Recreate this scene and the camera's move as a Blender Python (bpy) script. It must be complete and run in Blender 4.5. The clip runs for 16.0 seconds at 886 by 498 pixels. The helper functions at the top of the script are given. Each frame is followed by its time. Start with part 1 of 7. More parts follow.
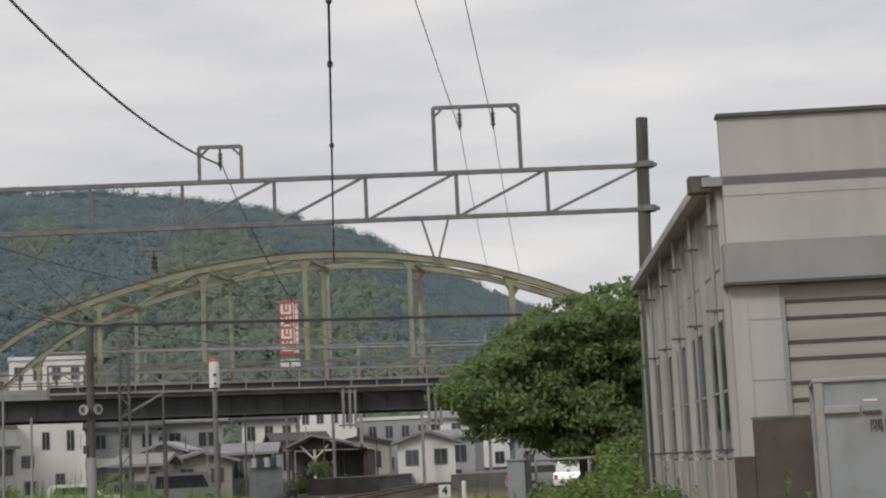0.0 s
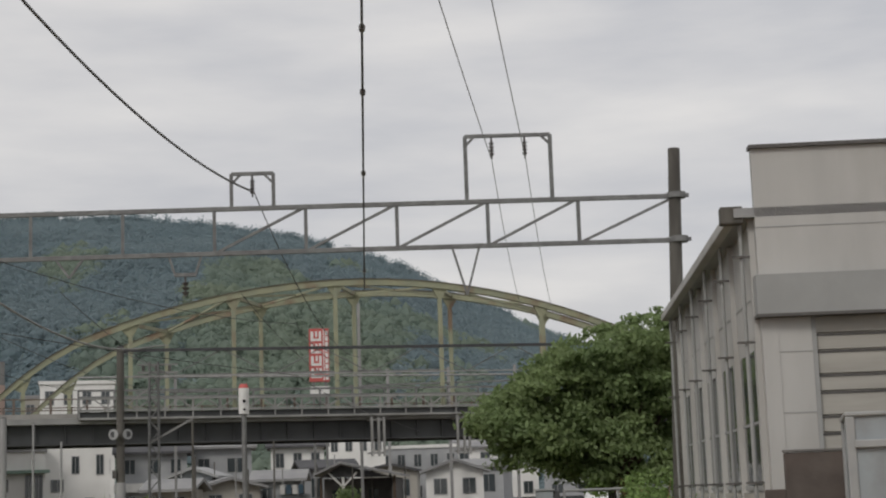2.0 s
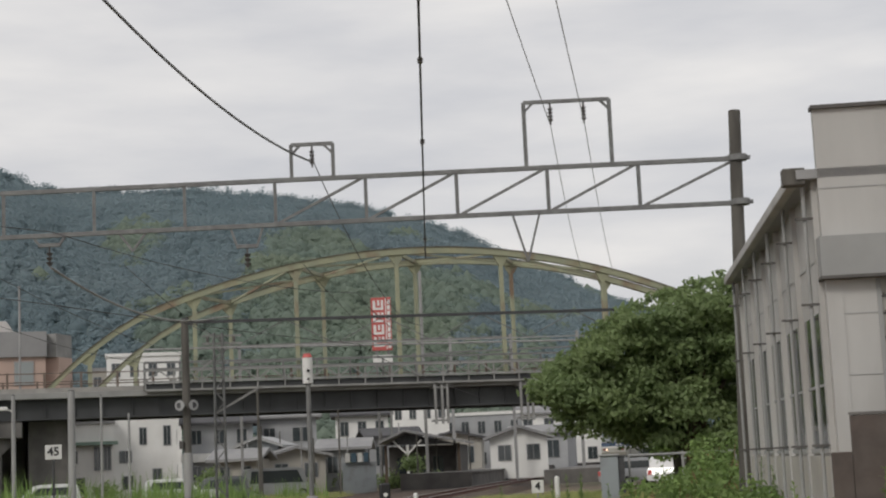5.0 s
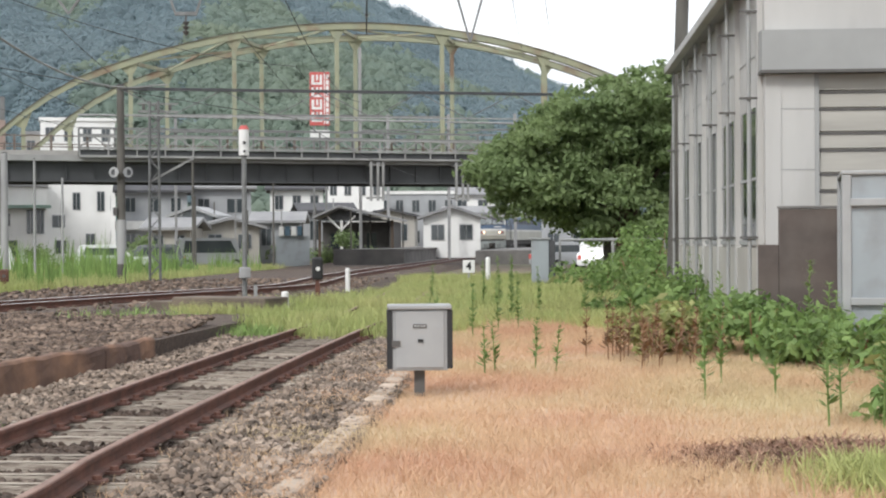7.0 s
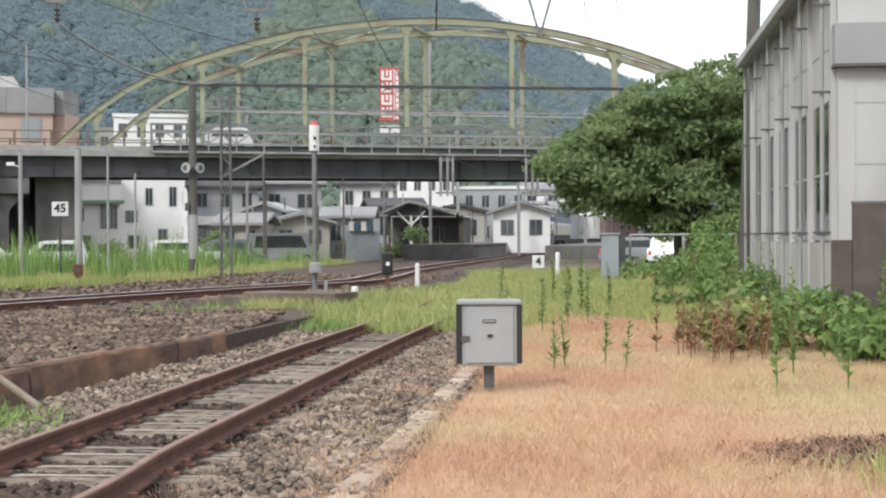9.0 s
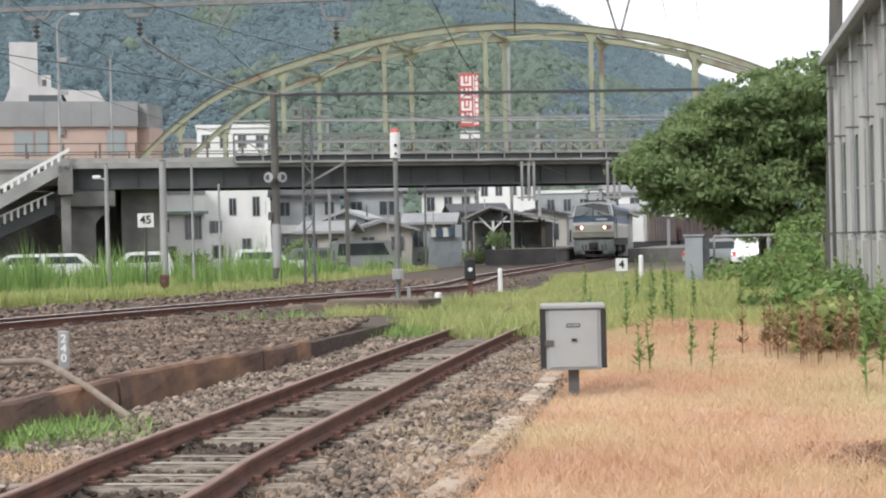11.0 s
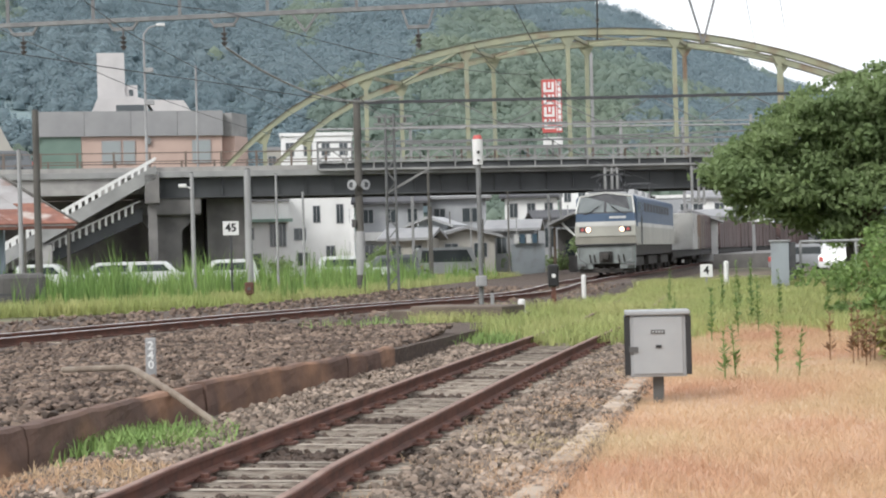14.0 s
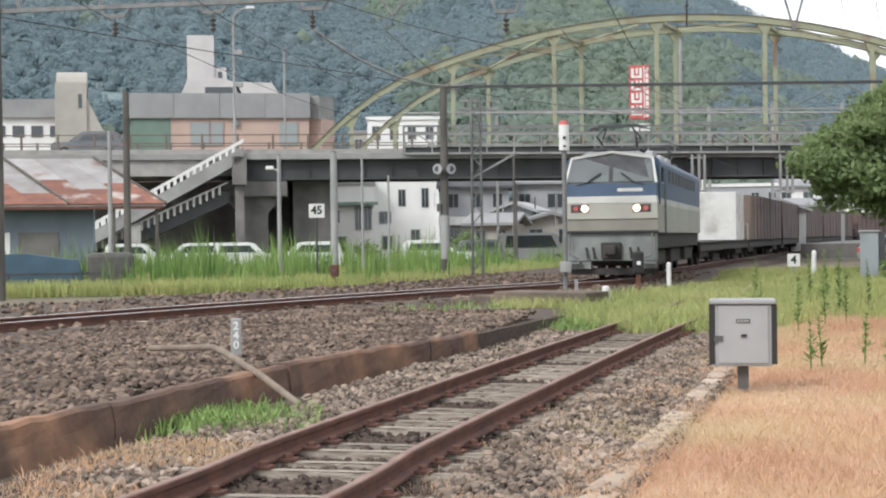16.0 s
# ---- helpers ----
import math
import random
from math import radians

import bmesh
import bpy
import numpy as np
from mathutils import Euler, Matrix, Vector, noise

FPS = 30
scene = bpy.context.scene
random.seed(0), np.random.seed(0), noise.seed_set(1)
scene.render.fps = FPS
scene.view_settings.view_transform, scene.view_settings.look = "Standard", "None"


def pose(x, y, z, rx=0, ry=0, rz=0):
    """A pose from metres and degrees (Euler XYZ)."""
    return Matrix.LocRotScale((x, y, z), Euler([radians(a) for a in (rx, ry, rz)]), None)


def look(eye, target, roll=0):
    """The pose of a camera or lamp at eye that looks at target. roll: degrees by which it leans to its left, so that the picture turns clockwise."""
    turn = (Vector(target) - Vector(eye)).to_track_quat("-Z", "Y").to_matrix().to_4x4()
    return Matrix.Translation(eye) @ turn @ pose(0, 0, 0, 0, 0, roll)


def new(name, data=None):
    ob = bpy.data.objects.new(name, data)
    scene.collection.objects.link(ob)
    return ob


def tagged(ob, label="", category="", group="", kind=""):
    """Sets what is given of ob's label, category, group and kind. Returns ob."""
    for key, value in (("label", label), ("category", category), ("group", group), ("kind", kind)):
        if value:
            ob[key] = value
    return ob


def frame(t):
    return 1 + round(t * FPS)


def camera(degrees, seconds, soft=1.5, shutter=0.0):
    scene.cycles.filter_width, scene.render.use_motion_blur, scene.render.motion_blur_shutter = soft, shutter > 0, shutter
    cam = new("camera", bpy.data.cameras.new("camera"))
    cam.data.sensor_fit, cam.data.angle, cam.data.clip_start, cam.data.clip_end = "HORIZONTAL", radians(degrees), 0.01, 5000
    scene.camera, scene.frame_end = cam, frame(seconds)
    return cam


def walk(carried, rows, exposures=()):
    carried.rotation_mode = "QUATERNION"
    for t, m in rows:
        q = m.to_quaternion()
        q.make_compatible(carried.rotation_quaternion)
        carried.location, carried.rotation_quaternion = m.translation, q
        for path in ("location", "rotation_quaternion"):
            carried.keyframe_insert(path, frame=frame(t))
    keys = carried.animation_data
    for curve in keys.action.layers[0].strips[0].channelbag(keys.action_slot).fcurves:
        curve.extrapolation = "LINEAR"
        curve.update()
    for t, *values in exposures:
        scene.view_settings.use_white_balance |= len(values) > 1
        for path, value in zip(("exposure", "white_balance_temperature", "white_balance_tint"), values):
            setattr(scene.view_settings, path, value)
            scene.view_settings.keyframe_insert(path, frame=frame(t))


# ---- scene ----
EYE = Vector((0.0, 0.0, 1.58))
cam = camera(31.3, 16.0, soft=2.1)
# seconds, heading to the right, tilt upwards, roll (degrees): a hand-held camera on one spot
TURNS = [
    (0.0, 12.845, 7.779, -2.69),
    (0.5, 13.56, 8.775, -3.173),
    (1.0, 12.534, 9.082, -1.965),
    (1.5, 11.989, 8.535, -2.002),
    (2.0, 11.766, 8.853, -1.972),
    (2.5, 11.722, 9.17, -2.14),
    (3.0, 12.069, 9.115, -2.557),
    (5.3, 9.254, 7.052, -2.518),
    (5.5, 9.127, 5.83, -2.341),
    (6.0, 9.104, 2.529, -1.266),
    (6.5, 10.505, 0.462, -1.214),
    (7.0, 11.573, -0.283, -0.341),
    (7.5, 10.084, -0.108, -1.014),
    (8.0, 9.739, 0.009, -1.043),
    (8.2, 9.701, -0.508, -0.84),
    (10.3, 7.316, -0.183, -0.717),
    (10.5, 6.956, -0.101, -1.118),
    (11.0, 6.073, -0.207, -1.317),
    (11.5, 5.302, 0.448, -1.58),
    (12.0, 4.629, 0.315, -1.645),
    (12.5, 4.813, 0.901, -1.856),
    (13.0, 3.863, 0.913, -2.013),
    (13.5, 3.069, 0.232, -1.954),
    (14.0, 3.069, 0.108, -1.544),
    (14.5, 2.951, -0.025, -0.975),
    (15.0, 2.477, 0.647, -1.337),
    (15.5, 0.358, 0.116, -1.264),
    (16.0, -0.0, -0.383, -0.712),
]


def aim(p, q, r):
    p, q = radians(p), radians(q)
    way = Vector((math.sin(p) * math.cos(q), math.cos(p) * math.cos(q), math.sin(q)))
    return look(EYE, EYE + way * 10, r)


walk(cam, [(t, aim(p, q, r)) for t, p, q, r in TURNS],
     exposures=((0.0, -0.33, 6500, 10), (1.2, -0.46, 6480, 10), (3.2, -0.44, 6480, 10), (5.3, -0.28, 6500, 10), (5.8, -0.18, 6500, 10), (6.2, 0.08, 6400, 10), (6.9, 0.58, 6180, 9), (16.0, 0.62, 6150, 9)))

# ---- world and light ----
world = bpy.data.worlds.new("world")
scene.world = world
world.use_nodes = True
nt = world.node_tree
nt.nodes.clear()
w_out = nt.nodes.new("ShaderNodeOutputWorld")
w_bg = nt.nodes.new("ShaderNodeBackground")
w_sky = nt.nodes.new("ShaderNodeTexSky")
w_sky.sky_type = "NISHITA"
w_sky.sun_disc = False
w_sky.sun_elevation = radians(40)
w_sky.sun_rotation = radians(222)
w_sky.dust_density = 4.0
w_co = nt.nodes.new("ShaderNodeTexCoord")
w_map = nt.nodes.new("ShaderNodeMapping")
w_map.inputs["Scale"].default_value = (1.6, 1.6, 7.0)
w_noise = nt.nodes.new("ShaderNodeTexNoise")
w_noise.inputs["Scale"].default_value = 2.6
w_noise.inputs["Detail"].default_value = 6.0
w_noise.inputs["Roughness"].default_value = 0.5
w_ramp = nt.nodes.new("ShaderNodeValToRGB")
w_ramp.color_ramp.elements[0].position = 0.36
w_ramp.color_ramp.elements[0].color = (7.5, 7.5, 7.75, 1)
w_ramp.color_ramp.elements[1].position = 0.68
w_ramp.color_ramp.elements[1].color = (10.3, 10.0, 9.7, 1)
w_mix = nt.nodes.new("ShaderNodeMix")
w_mix.data_type = "RGBA"
w_mix.inputs["Factor"].default_value = 0.88
nt.links.new(w_co.outputs["Generated"], w_map.inputs["Vector"])
nt.links.new(w_map.outputs["Vector"], w_noise.inputs["Vector"])
nt.links.new(w_noise.outputs["Fac"], w_ramp.inputs["Fac"])
nt.links.new(w_sky.outputs["Color"], w_mix.inputs["A"])
nt.links.new(w_ramp.outputs["Color"], w_mix.inputs["B"])
nt.links.new(w_mix.outputs["Result"], w_bg.inputs["Color"])
w_bg.inputs["Strength"].default_value = 0.107
nt.links.new(w_bg.outputs["Background"], w_out.inputs["Surface"])

sun = new("sun", bpy.data.lights.new("sun", "SUN"))
sun.data.energy = 1.5
sun.data.angle = radians(14)
sun.data.color = (1.0, 0.96, 0.9)
sun.matrix_world = look((0, 0, 60), (0.75 * 40, 0.85 * 40, 60 - 38))


# ---- materials ----
def mat(name, base, other=None, rough=0.8, metal=0.0, scale=6.0, mixing=(0.35, 0.65), bump=0.2, bump_scale=None,
        stretch=(1, 1, 1), third=None, third_scale=0.6, third_mix=(0.5, 0.7), per=0.0, spread=0.0):
    """A surface of two noise-mixed colours, patches of a third, bump, and lightness that varies from piece to piece."""
    m = bpy.data.materials.new(name)
    m.use_nodes = True
    t = m.node_tree
    b = t.nodes["Principled BSDF"]
    b.inputs["Roughness"].default_value = rough
    b.inputs["Metallic"].default_value = metal
    other = other or tuple(c * 0.78 for c in base)
    co = t.nodes.new("ShaderNodeTexCoord")
    mp = t.nodes.new("ShaderNodeMapping")
    mp.inputs["Scale"].default_value = stretch
    t.links.new(co.outputs["Object"], mp.inputs["Vector"])

    def noise_fac(s, lo, hi, detail=5.0):
        n = t.nodes.new("ShaderNodeTexNoise")
        n.inputs["Scale"].default_value = s
        n.inputs["Detail"].default_value = detail
        t.links.new(mp.outputs["Vector"], n.inputs["Vector"])
        r = t.nodes.new("ShaderNodeMapRange")
        r.inputs["From Min"].default_value, r.inputs["From Max"].default_value = lo, hi
        t.links.new(n.outputs["Fac"], r.inputs["Value"])
        return n, r

    def blend(fac, a, c):
        x = t.nodes.new("ShaderNodeMix")
        x.data_type = "RGBA"
        t.links.new(fac, x.inputs["Factor"])
        for socket, v in (("A", a), ("B", c)):
            if isinstance(v, tuple):
                x.inputs[socket].default_value = (*v, 1)
            else:
                t.links.new(v, x.inputs[socket])
        return x.outputs["Result"]

    n, r = noise_fac(scale, *mixing)
    col = blend(r.outputs["Result"], base, other)
    if third:
        _, r3 = noise_fac(third_scale, *third_mix, detail=8.0)
        col = blend(r3.outputs["Result"], col, third)
    if per or spread:
        hs = t.nodes.new("ShaderNodeHueSaturation")
        rr = t.nodes.new("ShaderNodeMapRange")
        src = t.nodes.new("ShaderNodeObjectInfo" if per else "ShaderNodeNewGeometry")
        amount = per or spread
        rr.inputs["To Min"].default_value, rr.inputs["To Max"].default_value = 1 - amount, 1 + amount
        t.links.new(src.outputs["Random" if per else "Random Per Island"], rr.inputs["Value"])
        t.links.new(rr.outputs["Result"], hs.inputs["Value"])
        t.links.new(col, hs.inputs["Color"])
        col = hs.outputs["Color"]
    t.links.new(col, b.inputs["Base Color"])
    if bump:
        nb = t.nodes.new("ShaderNodeTexNoise")
        nb.inputs["Scale"].default_value = bump_scale or scale * 3
        nb.inputs["Detail"].default_value = 4
        t.links.new(mp.outputs["Vector"], nb.inputs["Vector"])
        bu = t.nodes.new("ShaderNodeBump")
        bu.inputs["Strength"].default_value = bump
        bu.inputs["Distance"].default_value = 0.03
        t.links.new(nb.outputs["Fac"], bu.inputs["Height"])
        t.links.new(bu.outputs["Normal"], b.inputs["Normal"])
    return m


def leafy(m, share=0.35):
    """Lets part of the light through thin leaves."""
    t = m.node_tree
    b = t.nodes["Principled BSDF"]
    tr = t.nodes.new("ShaderNodeBsdfTranslucent")
    mx = t.nodes.new("ShaderNodeMixShader")
    mx.inputs["Fac"].default_value = share
    t.links.new(b.inputs["Base Color"].links[0].from_socket, tr.inputs["Color"])
    t.links.new(b.outputs["BSDF"], mx.inputs[1])
    t.links.new(tr.outputs["BSDF"], mx.inputs[2])
    t.links.new(mx.outputs["Shader"], t.nodes["Material Output"].inputs["Surface"])
    return m


def glow(name, colour, strength):
    m = bpy.data.materials.new(name)
    m.use_nodes = True
    b = m.node_tree.nodes["Principled BSDF"]
    b.inputs["Base Color"].default_value = (*colour, 1)
    b.inputs["Emission Color"].default_value = (*colour, 1)
    b.inputs["Emission Strength"].default_value = strength
    return m


def glass(name, colour, rough=0.06):
    m = bpy.data.materials.new(name)
    m.use_nodes = True
    b = m.node_tree.nodes["Principled BSDF"]
    b.inputs["Base Color"].default_value = (*colour, 1)
    b.inputs["Roughness"].default_value = rough
    b.inputs["Specular IOR Level"].default_value = 0.8
    return m


M_EARTH = mat("earth", (0.20, 0.16, 0.11), (0.13, 0.11, 0.08), 0.95, scale=0.8, bump=0.5, third=(0.10, 0.14, 0.05), third_scale=0.08)
M_DRY = leafy(mat("dry_grass", (0.60, 0.43, 0.275), (0.545, 0.335, 0.22), 0.95, scale=0.5, spread=0.13, bump=0, third=(0.56, 0.465, 0.285), third_scale=0.22, third_mix=(0.46, 0.64)), 0.25)
M_GRASS = leafy(mat("grass", (0.34, 0.40, 0.145), (0.45, 0.455, 0.195), 0.9, scale=0.4, spread=0.25, bump=0))
M_WEED = leafy(mat("weed_leaf", (0.15, 0.24, 0.07), (0.22, 0.31, 0.10), 0.7, scale=2, spread=0.3, bump=0))
M_YELLOWLEAF = leafy(mat("yellowing_leaf", (0.36, 0.34, 0.14), (0.22, 0.29, 0.09), 0.7, scale=3, spread=0.3, bump=0))
M_BROWNWEED = mat("withered_stem", (0.26, 0.15, 0.08), (0.18, 0.11, 0.06), 0.9, scale=3, spread=0.3, bump=0)
M_LEAF = leafy(mat("tree_leaf", (0.185, 0.255, 0.11), (0.235, 0.305, 0.13), 0.7, scale=0.5, spread=0.2, bump=0), 0.5)
M_BARK = mat("bark", (0.10, 0.075, 0.055), None, 0.95, scale=8, bump=0.6, stretch=(1, 1, 0.25))
# hill colours are lightened and blued, painting distance haze into them
M_HAZY_HILL = mat("hazy_hill_soil", (0.20, 0.26, 0.26), (0.18, 0.235, 0.24), 0.95, scale=0.02, bump=0.3, bump_scale=0.2)
M_HAZY_WOODS = leafy(mat("hazy_woods_foliage", (0.262, 0.330, 0.352), (0.235, 0.306, 0.332), 0.95, scale=0.02, spread=0.06, bump=0), 0.55)
M_HAZY_BAMBOO = leafy(mat("hazy_bamboo_foliage", (0.285, 0.342, 0.262), (0.25, 0.318, 0.275), 0.95, scale=0.02, spread=0.08, bump=0), 0.55)
M_STONE = mat("ballast_stone", (0.27, 0.215, 0.17), (0.13, 0.098, 0.075), 0.95, scale=1.3, spread=0.65, bump=0.2, bump_scale=30)
M_STONE_RUST = mat("rusty_ballast_stone", (0.195, 0.145, 0.11), (0.085, 0.06, 0.046), 0.95, scale=1.3, spread=0.65, bump=0.2, bump_scale=30)
M_BALLAST = mat("ballast_bed", (0.115, 0.083, 0.064), (0.055, 0.04, 0.032), 0.95, scale=14, bump=0.8, bump_scale=18)
M_RUST = mat("rusty_rail", (0.155, 0.068, 0.046), (0.09, 0.045, 0.034), 0.8, 0.1, scale=5, bump=0.2)
M_RAILHEAD = mat("worn_rail_head", (0.30, 0.19, 0.145), (0.20, 0.12, 0.09), 0.55, 0.3, scale=4, bump=0.1)
M_SHINE = mat("polished_rail_head", (0.72, 0.71, 0.70), (0.6, 0.58, 0.56), 0.45, 0.5, scale=4, bump=0.0)
M_SLEEPER = mat("weathered_sleeper", (0.50, 0.445, 0.375), (0.25, 0.205, 0.17), 0.95, scale=5, stretch=(1, 8, 8), bump=0.8, per=0.25)
M_KERB = mat("stained_concrete_kerb", (0.145, 0.088, 0.066), (0.08, 0.052, 0.042), 0.95, scale=2.2, third=(0.30, 0.17, 0.105), third_scale=1.1, third_mix=(0.5, 0.66), bump=0.7)
M_CONC = mat("concrete", (0.36, 0.35, 0.33), (0.26, 0.25, 0.24), 0.9, scale=1.2, bump=0.25)
M_DARKCONC = mat("dark_mottled_concrete", (0.20, 0.19, 0.18), (0.13, 0.125, 0.12), 0.95, scale=0.9, bump=0.3)
M_STEEL = mat("painted_steel", (0.20, 0.205, 0.20), (0.14, 0.14, 0.14), 0.6, 0.2, scale=4, bump=0.1)
M_DARKSTEEL = mat("dark_steel", (0.07, 0.072, 0.075), (0.045, 0.045, 0.05), 0.6, 0.2, scale=3, bump=0.1)
M_POLE = mat("weathered_pole", (0.125, 0.118, 0.105), (0.075, 0.07, 0.062), 0.9, scale=3, stretch=(1, 1, 0.2), bump=0.3)
M_GREYPOLE = mat("grey_pole", (0.34, 0.34, 0.335), (0.25, 0.25, 0.25), 0.8, scale=3, stretch=(1, 1, 0.2), bump=0.2)
M_WIRE = mat("wire", (0.06, 0.06, 0.06), None, 0.6, 0.3, scale=3, bump=0)
M_LIGHTWIRE = mat("pale_wire", (0.30, 0.30, 0.28), None, 0.6, 0.2, scale=3, bump=0)
M_INSUL = mat("insulator", (0.10, 0.09, 0.085), None, 0.3, scale=3, bump=0)
M_ARCH = mat("arch_paint", (0.325, 0.33, 0.22), (0.27, 0.285, 0.205), 0.8, scale=0.9, third=(0.225, 0.16, 0.11), third_scale=0.5, third_mix=(0.53, 0.7), bump=0.2)
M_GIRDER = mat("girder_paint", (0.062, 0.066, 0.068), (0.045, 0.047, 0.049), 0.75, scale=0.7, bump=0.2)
M_DECK = mat("deck_edge", (0.30, 0.30, 0.29), (0.21, 0.21, 0.205), 0.85, scale=0.7, bump=0.2)
M_WALL = mat("warehouse_panel", (0.455, 0.45, 0.435), (0.395, 0.39, 0.378), 0.85, scale=0.7, third=(0.34, 0.33, 0.312), third_scale=0.45, bump=0.15, stretch=(1, 1, 0.3))
M_WALLGREY = mat("warehouse_grey_band", (0.315, 0.32, 0.315), (0.275, 0.28, 0.275), 0.85, scale=0.6, bump=0.15)
M_SHUTTER = mat("shutter_steel", (0.40, 0.385, 0.35), (0.33, 0.318, 0.288), 0.65, 0.1, scale=0.9, bump=0.1, stretch=(0.3, 0.3, 3))
M_DARKGAP = mat("dark_metal", (0.10, 0.095, 0.09), None, 0.7, scale=3, bump=0.1)
M_WIN = glass("window_glass", (0.05, 0.06, 0.065))
M_BLOCK = mat("brown_wall", (0.125, 0.10, 0.088), (0.08, 0.066, 0.06), 0.95, scale=1.6, bump=0.4, third=(0.16, 0.135, 0.12), third_scale=0.7)
M_BOXGREY = mat("cabinet_grey", (0.335, 0.34, 0.34), (0.285, 0.29, 0.29), 0.5, 0.1, scale=2, bump=0.05)
M_CONTAINER = mat("container_paint", (0.30, 0.33, 0.35), (0.26, 0.285, 0.30), 0.55, 0.1, scale=0.8, bump=0.08, third=(0.22, 0.23, 0.235), third_scale=1.4)
M_BLACK = mat("black_paint", (0.02, 0.02, 0.021), None, 0.5, scale=3, bump=0)
M_WHITE = mat("white_paint", (0.72, 0.72, 0.70), (0.62, 0.62, 0.60), 0.6, scale=1.5, bump=0.05)
M_RED = mat("red_paint", (0.52, 0.10, 0.09), (0.42, 0.09, 0.08), 0.6, scale=2, bump=0)
M_PINK = mat("pink_plaster", (0.50, 0.375, 0.32), (0.44, 0.33, 0.28), 0.9, scale=0.4, bump=0.1)
M_GREENWALL = mat("green_plaster", (0.17, 0.24, 0.20), (0.13, 0.19, 0.16), 0.9, scale=0.4, bump=0.1)
M_ROOFGREY = mat("grey_metal_roof", (0.30, 0.30, 0.30), (0.24, 0.24, 0.245), 0.6, 0.2, scale=0.6, bump=0.1)
M_ROOFDARK = mat("dark_tile_roof", (0.075, 0.075, 0.08), (0.05, 0.05, 0.055), 0.7, scale=0.6, bump=0.3)
M_CREAM = mat("cream_plaster", (0.40, 0.385, 0.345), (0.335, 0.32, 0.29), 0.9, scale=0.4, bump=0.1)
M_PLASTER = mat("white_plaster", (0.78, 0.78, 0.76), (0.68, 0.68, 0.66), 0.9, scale=0.4, bump=0.1)
M_GREYHOUSE = mat("grey_siding", (0.36, 0.37, 0.38), (0.29, 0.30, 0.31), 0.9, scale=0.5, bump=0.1)
M_RUSTROOF = mat("rusty_sheet_roof", (0.46, 0.42, 0.40), (0.33, 0.30, 0.29), 0.7, 0.1, scale=0.8, third=(0.27, 0.10, 0.06), third_scale=0.35, third_mix=(0.52, 0.58), bump=0.2)
M_SHEDBLUE = mat("shed_siding", (0.19, 0.23, 0.27), (0.15, 0.18, 0.21), 0.8, scale=0.8, bump=0.1)
M_BLUETARP = mat("blue_panel", (0.06, 0.11, 0.155), (0.045, 0.085, 0.12), 0.7, scale=1.4, bump=0.3)
M_CARWHITE = mat("car_white", (0.74, 0.75, 0.75), (0.70, 0.71, 0.71), 0.2, 0.1, scale=1, bump=0)
M_CARGREY = mat("car_grey", (0.20, 0.21, 0.22), None, 0.25, 0.4, scale=1, bump=0)
M_CARRED = mat("car_red", (0.5, 0.04, 0.04), None, 0.25, 0.1, scale=1, bump=0)
M_TYRE = mat("tyre", (0.025, 0.025, 0.026), None, 0.9, scale=5, bump=0.1)
M_LOCOBLUE = mat("loco_blue", (0.075, 0.115, 0.185), (0.06, 0.095, 0.155), 0.45, 0.1, scale=1.2, bump=0.03)
M_LOCOPALE = mat("loco_pale_grey", (0.40, 0.395, 0.345), (0.34, 0.335, 0.295), 0.5, 0.1, scale=1.0, bump=0.03)
M_LOCOBAND = mat("loco_white_band", (0.60, 0.60, 0.57), None, 0.5, scale=1.0, bump=0.0)
M_LOCOOLIVE = mat("loco_lower_front", (0.25, 0.24, 0.20), (0.20, 0.19, 0.16), 0.55, scale=1.0, bump=0.03)
M_LOCOROOF = mat("loco_roof", (0.42, 0.42, 0.42), (0.33, 0.33, 0.33), 0.6, scale=1.0, bump=0.05)
M_SKIRT = mat("loco_skirt", (0.235, 0.26, 0.25), (0.16, 0.175, 0.17), 0.6, scale=1.5, bump=0.05)
M_UNDER = mat("underframe", (0.05, 0.045, 0.04), (0.03, 0.028, 0.026), 0.8, scale=3, bump=0.2)
M_MAROON = mat("container_maroon", (0.11, 0.068, 0.06), (0.082, 0.052, 0.046), 0.6, scale=0.7, bump=0.05, per=0.25)
M_TAN = mat("container_tan", (0.15, 0.112, 0.09), (0.115, 0.088, 0.07), 0.65, scale=0.7, bump=0.05)
M_WHITEBOX = mat("container_white", (0.62, 0.62, 0.595), (0.53, 0.525, 0.50), 0.6, scale=0.7, third=(0.36, 0.345, 0.32), third_scale=0.9, bump=0.05)
M_LAMP = glow("headlamp_glow", (1.0, 0.66, 0.45), 2.2)
# grey base puts the sky's reflection into the glass colour
M_WINDSCREEN = glass("windscreen", (0.27, 0.30, 0.30), 0.3)


# ---- building blocks ----
def thing(name, label, category, at=(0, 0, 0), turn=0.0, group="", kind=""):
    e = new(name)
    e.matrix_basis = pose(*at, 0, 0, turn)
    return tagged(e, label, category, group, kind)


def part(name, bm, material, parent=None, label=""):
    me = bpy.data.meshes.new(name)
    bm.normal_update()
    bm.to_mesh(me)
    bm.free()
    for m in (material if isinstance(material, (list, tuple)) else [material]):
        me.materials.append(m)
    ob = new(name, me)
    if parent:
        ob.parent = parent
    return tagged(ob, label)


